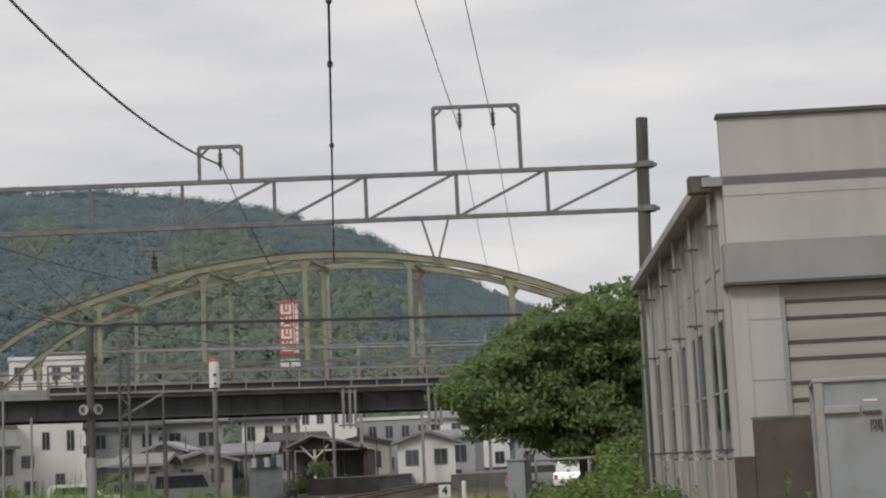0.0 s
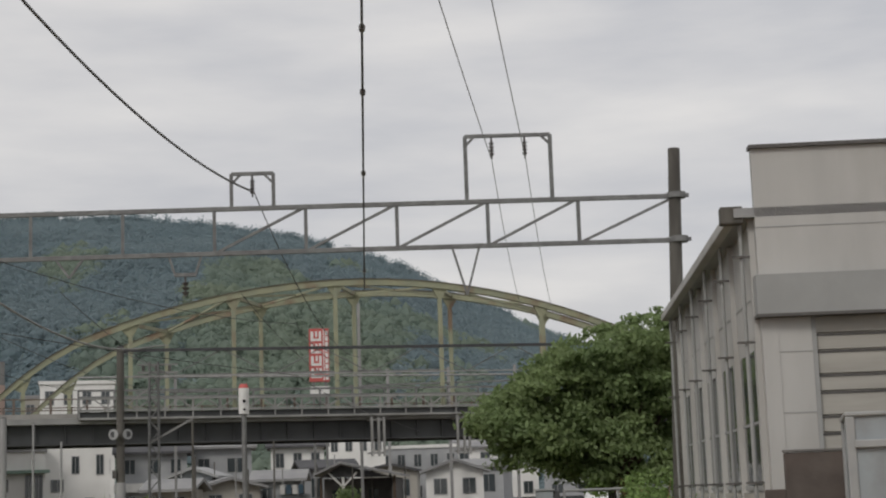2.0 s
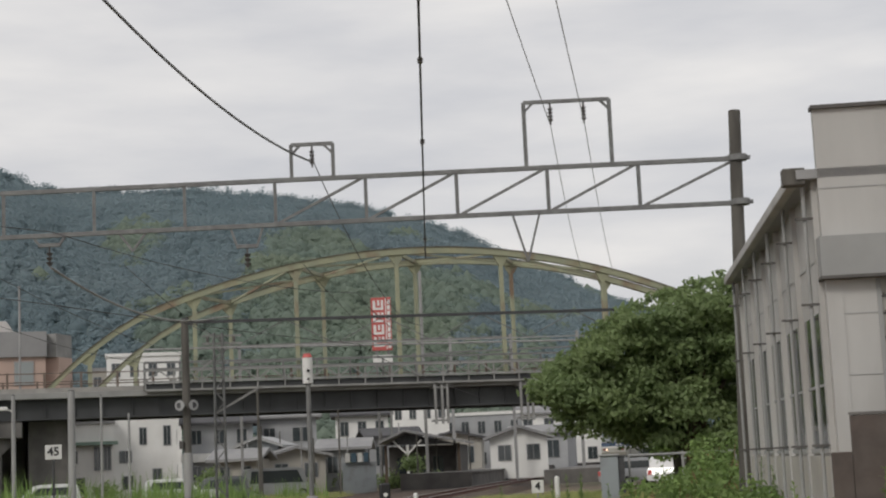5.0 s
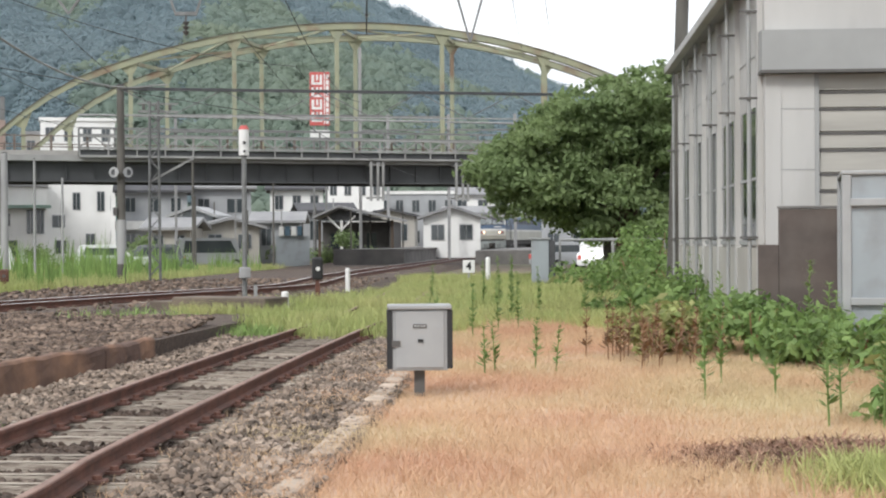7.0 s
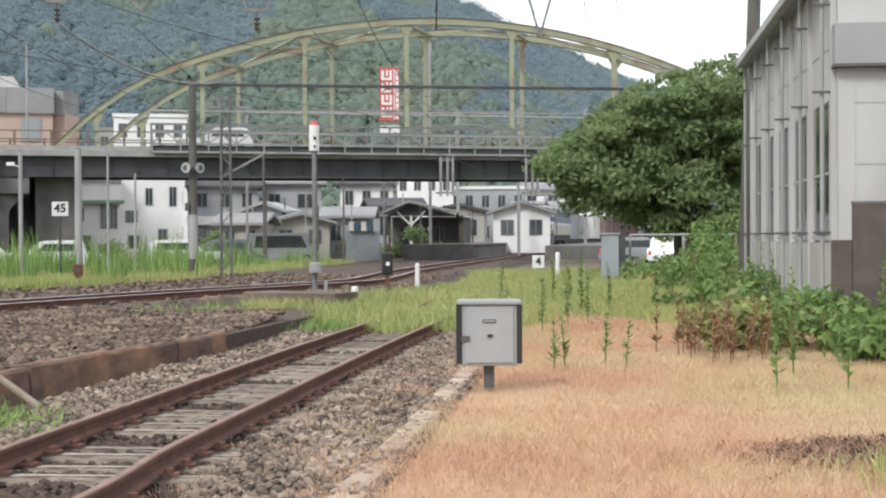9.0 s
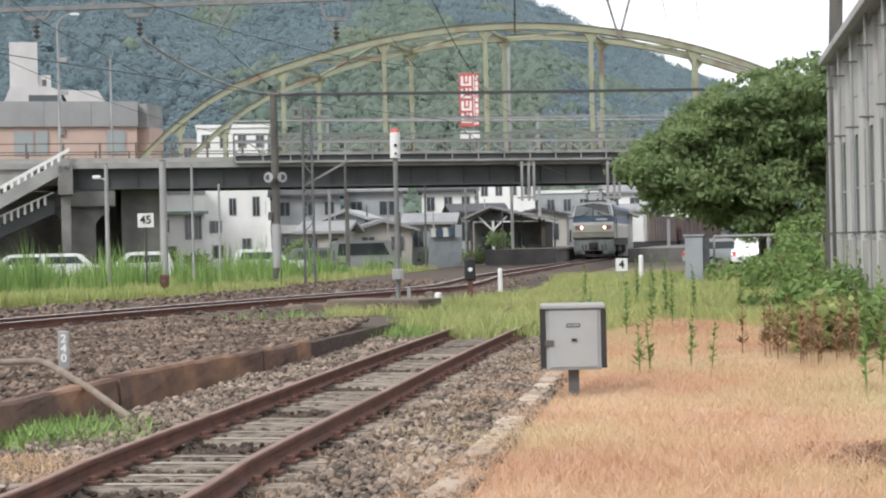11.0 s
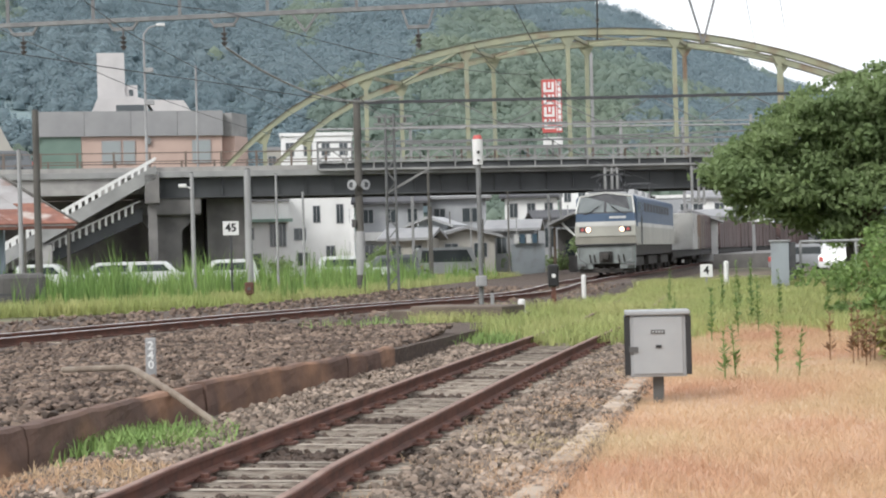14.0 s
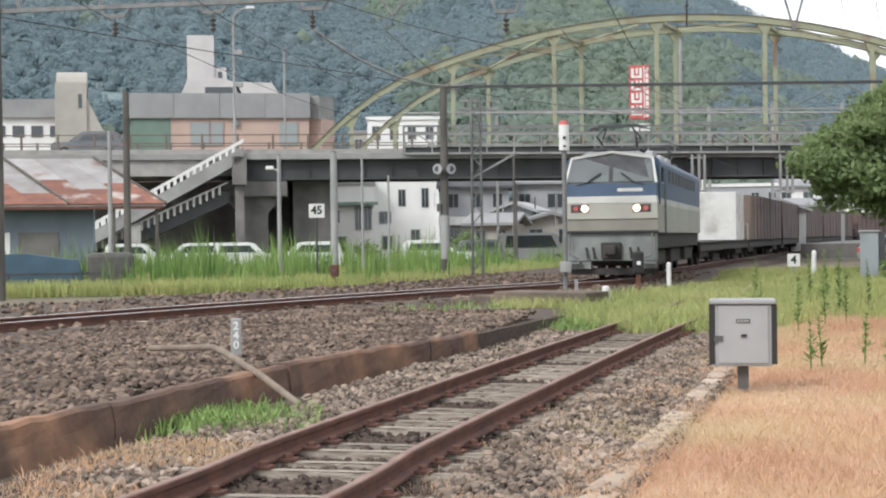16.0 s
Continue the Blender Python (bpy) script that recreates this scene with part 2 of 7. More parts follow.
def box(bm, x0, x1, y0, y1, z0, z1, m=None, bevel=0.0, index=0):
    r = bmesh.ops.create_cube(bm, size=1, matrix=Matrix.Translation(((x0 + x1) / 2, (y0 + y1) / 2, (z0 + z1) / 2))
                              @ Matrix.Diagonal((x1 - x0, y1 - y0, z1 - z0, 1)))
    vs = r["verts"]
    if bevel:
        es = list({e for v in vs for e in v.link_edges})
        out = bmesh.ops.bevel(bm, geom=es, offset=bevel, segments=2, affect="EDGES", profile=0.5)
        vs = list({v for f in out["faces"] for v in f.verts} | {v for v in vs if v.is_valid})
    if m is not None:
        bmesh.ops.transform(bm, matrix=m, verts=vs)
    if index:
        for f in {f for v in vs for f in v.link_faces}:
            f.material_index = index
    return vs


def rod(bm, a, b, r, r2=None, n=8):
    a, b = Vector(a), Vector(b)
    d = b - a
    m = Matrix.Translation((a + b) / 2) @ d.to_track_quat("Z", "Y").to_matrix().to_4x4()
    return bmesh.ops.create_cone(bm, cap_ends=True, segments=n, radius1=r, radius2=r if r2 is None else r2, depth=d.length, matrix=m)["verts"]


def bar(bm, a, b, w, h=None):
    """A square bar from a to b."""
    a, b = Vector(a), Vector(b)
    d = b - a
    m = Matrix.Translation((a + b) / 2) @ d.to_track_quat("Z", "Y").to_matrix().to_4x4() @ Matrix.Diagonal((w, h or w, d.length, 1))
    return bmesh.ops.create_cube(bm, size=1, matrix=m)["verts"]


def tube(bm, pts, r, n=5):
    """One smooth tube through the points."""
    rings = []
    for i, p in enumerate(pts):
        d = (pts[min(i + 1, len(pts) - 1)] - pts[max(i - 1, 0)]).normalized()
        s = d.cross(Vector((0, 0, 1)))
        s = s.normalized() if s.length > 1e-4 else Vector((1, 0, 0))
        u = s.cross(d)
        rings.append([bm.verts.new(p + s * math.cos(6.2832 * k / n) * r + u * math.sin(6.2832 * k / n) * r) for k in range(n)])
    for a, b in zip(rings, rings[1:]):
        for k in range(n):
            bm.faces.new((a[k], a[(k + 1) % n], b[(k + 1) % n], b[k]))
    bm.faces.new(rings[0][::-1])
    bm.faces.new(rings[-1])


def shared(name, bm, material, parent, spots, label=""):
    """Alike pieces on one mesh, each an object of its own, at the offsets."""
    me = bpy.data.meshes.new(name)
    bm.normal_update()
    bm.to_mesh(me)
    bm.free()
    me.materials.append(material)
    for s in spots:
        o = new(name, me)
        o.parent = parent
        o.matrix_basis = s if isinstance(s, Matrix) else Matrix.Translation(s)
        tagged(o, label)


def prism(bm, outline, y0, y1, m=None):
    """The outline (x, z) drawn out from y0 to y1."""
    a = [bm.verts.new((x, y0, z)) for x, z in outline]
    b = [bm.verts.new((x, y1, z)) for x, z in outline]
    k = len(a)
    bm.faces.new(a)
    bm.faces.new(b[::-1])
    for i in range(k):
        bm.faces.new((a[i], b[i], b[(i + 1) % k], a[(i + 1) % k]))
    bmesh.ops.recalc_face_normals(bm, faces=bm.faces[:])
    if m is not None:
        bmesh.ops.transform(bm, matrix=m, verts=a + b)
    return a + b


def spline(points, step):
    """Even steps along a smooth line through the points (Catmull-Rom)."""
    p = [Vector(q) for q in points]
    p = [p[0] * 2 - p[1]] + p + [p[-1] * 2 - p[-2]]
    fine = []
    for i in range(1, len(p) - 2):
        for k in range(40):
            u = k / 40
            fine.append(0.5 * (2 * p[i] + (p[i + 1] - p[i - 1]) * u + (2 * p[i - 1] - 5 * p[i] + 4 * p[i + 1] - p[i + 2]) * u * u
                               + (3 * p[i] - p[i - 1] - 3 * p[i + 1] + p[i + 2]) * u ** 3))
    fine.append(p[-2])
    out, gone = [fine[0]], 0.0
    for a, b in zip(fine, fine[1:]):
        d = (b - a).length
        while gone + d >= step:
            a = a + (b - a) * ((step - gone) / d)
            d = (b - a).length
            gone = 0.0
            out.append(a.copy())
        gone += d
    return out


def headings(line):
    out = []
    for i in range(len(line)):
        d = line[min(i + 1, len(line) - 1)] - line[max(i - 1, 0)]
        out.append(d.normalized())
    return out


def sweep(bm, line, outline, close=True):
    """A cross-section (offset to the right, height) carried along a level line."""
    rings = []
    for p, d in zip(line, headings(line)):
        right = Vector((d.y, -d.x, 0)).normalized()
        rings.append([bm.verts.new(p + right * x + Vector((0, 0, z))) for x, z in outline])
    k = len(outline)
    for a, b in zip(rings, rings[1:]):
        for i in range(k if close else k - 1):
            j = (i + 1) % k
            bm.faces.new((a[i], a[j], b[j], b[i]))
    if close:
        bm.faces.new(rings[0])
        bm.faces.new(rings[-1][::-1])
    bmesh.ops.recalc_face_normals(bm, faces=bm.faces[:])


def blades(name, spots, material, parent, height, width, lean, seed, per=3):
    """Grass: tapered bent blades at the spots (x, y, z, scale), as one mesh."""
    rng = random.Random(seed)
    vs, fs = [], []
    for x, y, z, s in spots:
        for _ in range(per):
            a = rng.uniform(0, 6.283)
            h = height * s * rng.uniform(0.6, 1.25)
            w = width * rng.uniform(0.7, 1.3)
            lx, ly = rng.gauss(0, lean) * h, rng.gauss(0, lean) * h
            ox, oy = rng.gauss(0, 0.06), rng.gauss(0, 0.06)
            cx, sy = math.cos(a) * w / 2, math.sin(a) * w / 2
            n = len(vs)
            bx, by = x + ox, y + oy
            vs += [(bx - cx, by - sy, z - 0.03), (bx + cx, by + sy, z - 0.03),
                   (bx + lx * 0.4 + cx * 0.7, by + ly * 0.4 + sy * 0.7, z + h * 0.6),
                   (bx + lx * 0.4 - cx * 0.7, by + ly * 0.4 - sy * 0.7, z + h * 0.6),
                   (bx + lx, by + ly, z + h)]
            fs += [(n, n + 1, n + 2, n + 3), (n + 3, n + 2, n + 4)]
    me = bpy.data.meshes.new(name)
    me.from_pydata(vs, [], fs)
    me.materials.append(material)
    ob = new(name, me)
    if parent:
        ob.parent = parent
    return ob


def tufts(name, clumps, material, parent, size, count, seed, flat=0.7, low=-0.4, shell=(0.75, 1.1), loose=0.5, corners=4):
    """Foliage whose leaves lie roughly along the skins of the clumps (x, y, z, radius), like sprays on outer twigs."""
    rs = np.random.RandomState(seed)
    c = np.array(clumps, dtype=float)
    n = np.maximum(1, (count * c[:, 3] ** 2).astype(int))
    c = np.repeat(c, n, axis=0)
    k = len(c)
    u = rs.uniform(low, 1, k)
    a = rs.uniform(0, 6.2832, k)
    q = np.sqrt(1 - u * u)
    d = np.stack([q * np.cos(a), q * np.sin(a), u], 1)
    r = c[:, 3] * rs.uniform(shell[0], shell[1], k)
    p = c[:, :3] + d * r[:, None] * np.array([1, 1, flat])
    normal = d + rs.normal(0, loose, (k, 3)) + np.array([0, 0, 0.35])
    normal /= np.linalg.norm(normal, axis=1)[:, None]
    t = np.cross(normal, rs.normal(0, 1, (k, 3)))
    t /= np.linalg.norm(t, axis=1)[:, None]
    w = np.cross(normal, t)
    s = (size * rs.uniform(0.6, 1.4, k))[:, None]
    if corners == 4:
        v = np.stack([p - t * s, p + w * s * 0.45, p + t * s, p - w * s * 0.45], 1)
    else:
        v = np.stack([p - t * s * 0.8 - w * s * 0.5, p + t * s, p - t * s * 0.6 + w * s * 0.7], 1)
    me = bpy.data.meshes.new(name)
    me.from_pydata(v.reshape(-1, 3).tolist(), [], np.arange(k * corners).reshape(-1, corners).tolist())
    me.materials.append(material)
    ob = new(name, me)
    if parent:
        ob.parent = parent
    return ob


def at(bearing, dist, z=0.0):
    a = radians(bearing)
    return Vector((math.sin(a) * dist, math.cos(a) * dist, z))

M_TOWER = mat("grey_white_plaster", (0.56, 0.54, 0.53), (0.47, 0.455, 0.45), 0.9, scale=0.5, bump=0.1)
M_THATCH = mat("dry_thatch", (0.52, 0.37, 0.25), (0.45, 0.28, 0.19), 0.95, scale=0.5, bump=0.6, bump_scale=25, third=(0.52, 0.43, 0.27), third_scale=0.22, third_mix=(0.46, 0.64))


# ---- ground, beds and tracks ----
MAIN = [(-40.0, -38.0, 0), (-20.0, 1.5, 0), (-13.6, 14.0, 0), (-7.7, 25.8, 0), (-4.5, 32.0, 0), (-0.3, 39.2, 0), (2.7, 43.6, 0), (4.95, 47.5, 0), (6.2, 52.0, 0), (8.0, 60.0, 0),
        (9.8, 66.5, 0), (13.8, 80.0, 0), (20.8, 103.0, 0), (28.0, 127.0, 0), (35.2, 148.0, 0), (43.0, 165.0, 0), (80.0, 231.0, 0), (130.0, 310.0, 0)]
SIDING = [(-7.4, -8.0, 0), (-3.6, 0.5, 0), (-1.26, 8.85, 0), (-0.72, 11.2, 0), (0.3, 15.0, 0), (1.55, 19.6, 0), (3.15, 25.25, 0), (4.95, 31.5, 0), (7.1, 40.5, 0), (8.9, 48.0, 0)]
KERB = [(-9.5, -8.0, 0), (-5.6, 2.0, 0), (-3.3, 11.0, 0), (-2.65, 13.3, 0), (-1.55, 17.2, 0), (0.0, 21.0, 0), (1.0, 24.2, 0)]
main_line = spline(MAIN, 1.0)
siding_line = spline(SIDING, 0.5)
kerb_line = spline(KERB, 0.5)


def build_ground():
    bm = bmesh.new()
    xs = [-3000, -1200, -500, -250, -120, -60, -40, -30, -20, -12, -8, -4, 0, 4, 8, 12, 16, 20, 26, 32, 40, 60, 120, 250, 500, 1200, 3000]
    ys = [-3000, -1000, -300, -100, -40, -20, -8, 0, 6, 10, 14, 18, 22, 26, 30, 36, 44, 52, 60, 75, 100, 150, 250, 400, 700, 1200, 3000]
    grid = [[bm.verts.new((x, y, -0.095 + (noise.noise((x * 0.2, y * 0.2, 0)) * 0.015 if abs(x) < 60 and -30 < y < 80 else 0))) for x in xs] for y in ys]
    for r0, r1 in zip(grid, grid[1:]):
        for i in range(len(xs) - 1):
            bm.faces.new((r0[i], r0[i + 1], r1[i + 1], r1[i]))
    return tagged(part("ground", bm, M_EARTH), "bare brown earth with patches of green", "ground", kind="structure")


def rail_outline(side, top, foot):
    """Half-height T rail, its foot at the sleeper: (offset, height)."""
    c = side
    return [(c - 0.062, foot), (c + 0.062, foot), (c + 0.062, foot + 0.018), (c + 0.012, foot + 0.035), (c + 0.012, top - 0.04),
            (c + 0.034, top - 0.034), (c + 0.034, top - 0.006), (c + 0.026, top), (c - 0.026, top), (c - 0.034, top - 0.006),
            (c - 0.034, top - 0.034), (c - 0.012, top - 0.04), (c - 0.012, foot + 0.035), (c - 0.062, foot + 0.018)]


def build_rails(owner, line, top, foot, head):
    for side in (-0.568, 0.568):
        bm = bmesh.new()
        sweep(bm, line, rail_outline(side, top, foot))
        rail = part("rail", bm, M_RUST, owner)
        bm = bmesh.new()
        sweep(bm, line, [(side - 0.03, top - 0.004), (side + 0.03, top - 0.004), (side + 0.024, top + 0.004), (side - 0.024, top + 0.004)])
        part("rail_head", bm, head, rail)


def build_sleepers(owner, line, gap, z, first, last, seed, plates=True):
    rng = random.Random(seed)
    bm = bmesh.new()
    box(bm, -1.05, 1.05, -0.065, 0.065, -0.14, 0.0, bevel=0.012)
    for v in bm.verts:
        v.co += Vector((0, rng.uniform(-0.012, 0.012), rng.uniform(-0.01, 0.008)))
    me = bpy.data.meshes.new("sleeper")
    bm.to_mesh(me)
    bm.free()
    me.materials.append(M_SLEEPER)
    bm = bmesh.new()
    rod(bm, (0, 0, 0.0), (0, 0, 0.05), 0.035, n=6)
    box(bm, -0.06, 0.06, -0.07, 0.07, -0.004, 0.02)
    clip = bpy.data.meshes.new("fastening")
    bm.to_mesh(clip)
    bm.free()
    clip.materials.append(M_RUST)
    dirs = headings(line)
    gone, k = 0.0, 0
    for i in range(1, len(line)):
        gone += (line[i] - line[i - 1]).length
        if gone >= gap:
            gone -= gap
            k += 1
            if k < first or k > last:
                continue
            d = dirs[i]
            o = new("sleeper", me)
            o.parent = owner
            o.matrix_basis = Matrix.Translation(line[i] + Vector((0, 0, z + rng.uniform(-0.012, 0.008)))) @ pose(0, 0, 0, rng.gauss(0, 0.4), rng.gauss(0, 0.3), math.degrees(math.atan2(d.y, d.x)) - 90 + rng.gauss(0, 1.0))
            if plates:
                for cx in (-0.678, -0.458, 0.458, 0.678):
                    c = new("fastening", clip)
                    c.parent = o
                    c.matrix_basis = pose(cx, 0, 0)


def stones(name, owner, spots, size, material, seed, label=""):
    """Loose ballast: angular low-poly stones."""
    rng = random.Random(seed)
    shapes = []
    for _ in range(10):
        b = bmesh.new()
        bmesh.ops.create_icosphere(b, subdivisions=2, radius=1)
        drop = set(rng.sample(list(b.verts), 30))
        pts = [v.co.copy() for v in b.verts if v not in drop]
        b.free()
        pts = [Vector((p.x * rng.uniform(0.7, 1.3), p.y * rng.uniform(0.6, 1.1), p.z * rng.uniform(0.5, 0.9))) for p in pts]
        b = bmesh.new()
        for p in pts:
            b.verts.new(p)
        bmesh.ops.convex_hull(b, input=b.verts[:])
        for v in [v for v in b.verts if not v.link_faces]:
            b.verts.remove(v)
        b.verts.index_update()
        shapes.append(([v.co.copy() for v in b.verts], [[v.index for v in f.verts] for f in b.faces]))
        b.free()
    vs, fs = [], []
    for x, y, z in spots:
        pv, pf = rng.choice(shapes)
        m = Matrix.LocRotScale((x, y, z), Euler((rng.uniform(-0.5, 0.5), rng.uniform(-0.5, 0.5), rng.uniform(0, 6.28))), Vector((1, 1, 1)) * size * rng.uniform(0.55, 1.35))
        n = len(vs)
        vs += [tuple(m @ p) for p in pv]
        fs += [[n + i for i in f] for f in pf]
    me = bpy.data.meshes.new(name)
    me.from_pydata(vs, [], fs)
    me.materials.append(material)
    ob = new(name, me)
    if owner:
        ob.parent = owner
    return tagged(ob, label, kind="stuff")


def near_point(line, p):
    i = min(range(len(line)), key=lambda k: (line[k] - p).length_squared)
    return line[i], (line[min(i + 1, len(line) - 1)] - line[max(i - 1, 0)]).normalized()


def offset_line(line, right):
    return [p + Vector((d.y, -d.x, 0)) * right for p, d in zip(line, headings(line))]


def build_beds():
    # the raised bed of the main line
    bm = bmesh.new()
    sweep(bm, main_line, [(-8.6, -0.1), (-8.0, 0.10), (-1.7, 0.12), (-1.2, 0.145), (1.2, 0.145), (1.9, 0.12), (2.3, -0.1)])
    bed = tagged(part("ballast_bed", bm, M_BALLAST), "brown raised ballast bed of the main line", "ballast", kind="structure")
    # the ballast slope between the kerb and the main line
    edge = spline([(-30.0, -17.0, 0), (-14.8, 12.2, 0), (-8.0, 25.0, 0), (-4.4, 31.5, 0), (-0.6, 39.0, 0), (2.4, 45.0, 0)], 1.0)
    bm = bmesh.new()
    n = 60
    far = [edge[round(i / n * (len(edge) - 1))] for i in range(n + 1)]
    kl = spline([*[tuple(p) for p in KERB], (1.9, 29.0, 0), (2.9, 33.5, 0), (4.4, 40.0, 0)], 0.25)
    near = [kl[round(i / n * (len(kl) - 1))] for i in range(n + 1)]
    rings = []
    for a, b in zip(near, far):
        ring = []
        for k in range(9):
            u = k / 8
            p = a.lerp(b, u)
            z = 0.23 - 0.10 * u + noise.noise((p.x * 0.7, p.y * 0.7, 3)) * 0.04
            fade = min(1.0, max(0.0, (31 - a.y) / 7))
            z = z if k else z - 0.01
            if k == 0:
                ring.append(bm.verts.new((p.x - 0.02, p.y, -0.1)))
            ring.append(bm.verts.new((p.x, p.y, z * fade + 0.03 * (1 - fade))))
        rings.append(ring)
    for r0, r1 in zip(rings, rings[1:]):
        for k in range(9):
            bm.faces.new((r0[k], r1[k], r1[k + 1], r0[k + 1]))
    bmesh.ops.recalc_face_normals(bm, faces=bm.faces[:])
    slope = tagged(part("ballast_slope", bm, M_BALLAST), "rusty brown crushed stone between the kerb and main line", "ballast", kind="structure")
    # the siding's flat bed
    bm = bmesh.new()
    sweep(bm, siding_line, [(-1.7, -0.14), (-1.6, -0.04), (-1.1, -0.04), (-0.95, -0.075), (0.95, -0.075), (1.1, -0.04), (1.7, -0.04), (2.4, -0.14)])
    flat = tagged(part("siding_bed", bm, M_BALLAST), "grey crushed stone bed under the siding", "ballast", kind="structure")
    return bed, slope, flat


def build_tracks():
    siding = thing("siding_track", "rusty disused siding track on weathered wooden sleepers", "railway track")
    siding_start = [p for p in siding_line]
    build_rails(siding, siding_start, 0.14, 0.0, M_RAILHEAD)
    main = thing("main_track", "main railway track with polished rail heads", "railway track")
    build_rails(main, main_line, 0.30, 0.15, M_SHINE)
    build_sleepers(siding, siding_line, 0.63, 0.0, 1, 64, 5)
    build_sleepers(main, main_line, 0.98, 0.15, 20, 160, 6, plates=False)


def build_kerb():
    kerb = thing("kerb_wall", "low stained concrete kerb wall retaining the ballast", "kerb", kind="structure")
    line = spline(KERB, 0.25)
    rng = random.Random(9)
    per = 8
    for i in range(0, len(line) - per, per):
        seg = line[i:i + per + 1]
        seg = [seg[0].lerp(seg[1], 0.06)] + seg[1:-1] + [seg[-1].lerp(seg[-2], 0.04)]
        bm = bmesh.new()
        t = 0.27 + rng.uniform(-0.015, 0.02)
        s = rng.uniform(-0.02, 0.02)
        sweep(bm, seg, [(-0.16 + s, -0.1), (0.06 + s, -0.1), (0.055 + s, 0.02), (0.05 + s, 0.10), (0.045 + s, 0.18), (0.04 + s, t - 0.03), (0.01 + s, t), (-0.06 + s, t), (-0.14 + s, t - 0.01)])
        for v in bm.verts:
            if v.co.z > 0:
                v.co += Vector((noise.noise(v.co * 6), noise.noise(v.co * 6 + Vector((5, 0, 0))), noise.noise(v.co * 4 + Vector((0, 9, 0))))) * 0.028
        part("kerb_block", bm, M_KERB, kerb)


# ---- hill ----
RIDGE = [(-60, 9.0), (-40, 11.5), (-25, 12.8), (-14, 12.2), (-9, 11.3), (-6.5, 10.75), (-5.4, 10.35), (-4.0, 9.87), (-2.6, 9.95), (0.6, 9.95), (2.6, 9.87), (4.0, 9.62), (5.4, 9.37),
         (6.5, 9.17), (8.3, 8.72), (9.65, 8.25), (10.6, 7.92), (11.15, 7.54), (12.56, 6.77), (14.75, 5.95), (16.9, 5.1), (20, 3.4), (24, 2.0), (30, 1.4)]


def ridge_height(b):
    for (b0, e0), (b1, e1) in zip(RIDGE, RIDGE[1:]):
        if b0 <= b <= b1:
            u = (b - b0) / (b1 - b0)
            return e0 + (e1 - e0) * u
    return 1.4


def hill_point(b, u):
    """u from 0 at the foot to 1 at the crest."""
    foot, crest = 240.0, 720.0
    d = foot + (crest - foot) * u
    top = math.tan(radians(ridge_height(b))) * crest
    z = top * (u ** 0.8) * (1 + 0.10 * noise.noise((b * 0.25, u * 5, 1)) * (1 - u))
    return at(b, d, z - 1.0)


def build_hill():
    bm = bmesh.new()
    bs = [-60 + i * 1.0 for i in range(91)]
    rings = []
    for b in bs:
        rings.append([bm.verts.new(hill_point(b, k / 24)) for k in range(25)] + [bm.verts.new(at(b, 1000, -5))])
    for r0, r1 in zip(rings, rings[1:]):
        for k in range(25):
            bm.faces.new((r0[k], r1[k], r1[k + 1], r0[k + 1]))
    bmesh.ops.recalc_face_normals(bm, faces=bm.faces[:])
    tagged(part("hillside", bm, M_HAZY_HILL), "slope of the wooded hill, coloured with blue-grey haze", "hill", kind="structure")
    rng = random.Random(21)
    dark, pale = [], []
    for _ in range(15000):
        b = rng.uniform(-18, 22)
        u = rng.random() ** 0.9
        p = hill_point(b, u)
        r = rng.uniform(1.7, 3.5) * (0.7 + 0.5 * u)
        light = noise.noise((b * 0.30 + 3, u * 4.0, 5)) + 1.05 * math.exp(-((b - 5.5) / 6.0) ** 2 - (u / 0.62) ** 2) - 0.22 - 0.75 * max(0.0, u - 0.45) + rng.gauss(0, 0.10)
        (pale if light > 0.22 else dark).append((p.x, p.y, p.z + r * 0.35, r))
    for _ in range(500):
        p = hill_point(rng.uniform(-18, 14), rng.uniform(0.97, 1.0))
        r = rng.uniform(2.0, 4.5)
        dark.append((p.x, p.y, p.z + r * 0.5, r))
    tagged(crowns("woods", dark, M_HAZY_WOODS, 31), "dense green woods covering the hill, haze in their colour", "woods", kind="stuff")
    tagged(crowns("bamboo_grove", pale, M_HAZY_BAMBOO, 32, 1.25), "paler green groves on the lower hillside, haze in their colour", "woods", kind="stuff")
    for group_name, group_of, leaf_mat, seed in (("hill_leaves", dark, M_HAZY_WOODS, 34), ("bamboo_leaves", pale, M_HAZY_BAMBOO, 35)):
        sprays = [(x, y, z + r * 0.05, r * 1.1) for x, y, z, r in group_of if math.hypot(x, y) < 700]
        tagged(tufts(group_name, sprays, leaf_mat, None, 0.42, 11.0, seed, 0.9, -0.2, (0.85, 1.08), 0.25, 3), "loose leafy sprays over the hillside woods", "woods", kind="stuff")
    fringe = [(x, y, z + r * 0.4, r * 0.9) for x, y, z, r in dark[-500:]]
    tagged(tufts("treetops", fringe, M_HAZY_WOODS, None, 0.5, 14.0, 33, 0.9, -0.4, (0.5, 1.3), 0.9, 3), "ragged haze-coloured treetops along the ridge", "woods", kind="stuff")


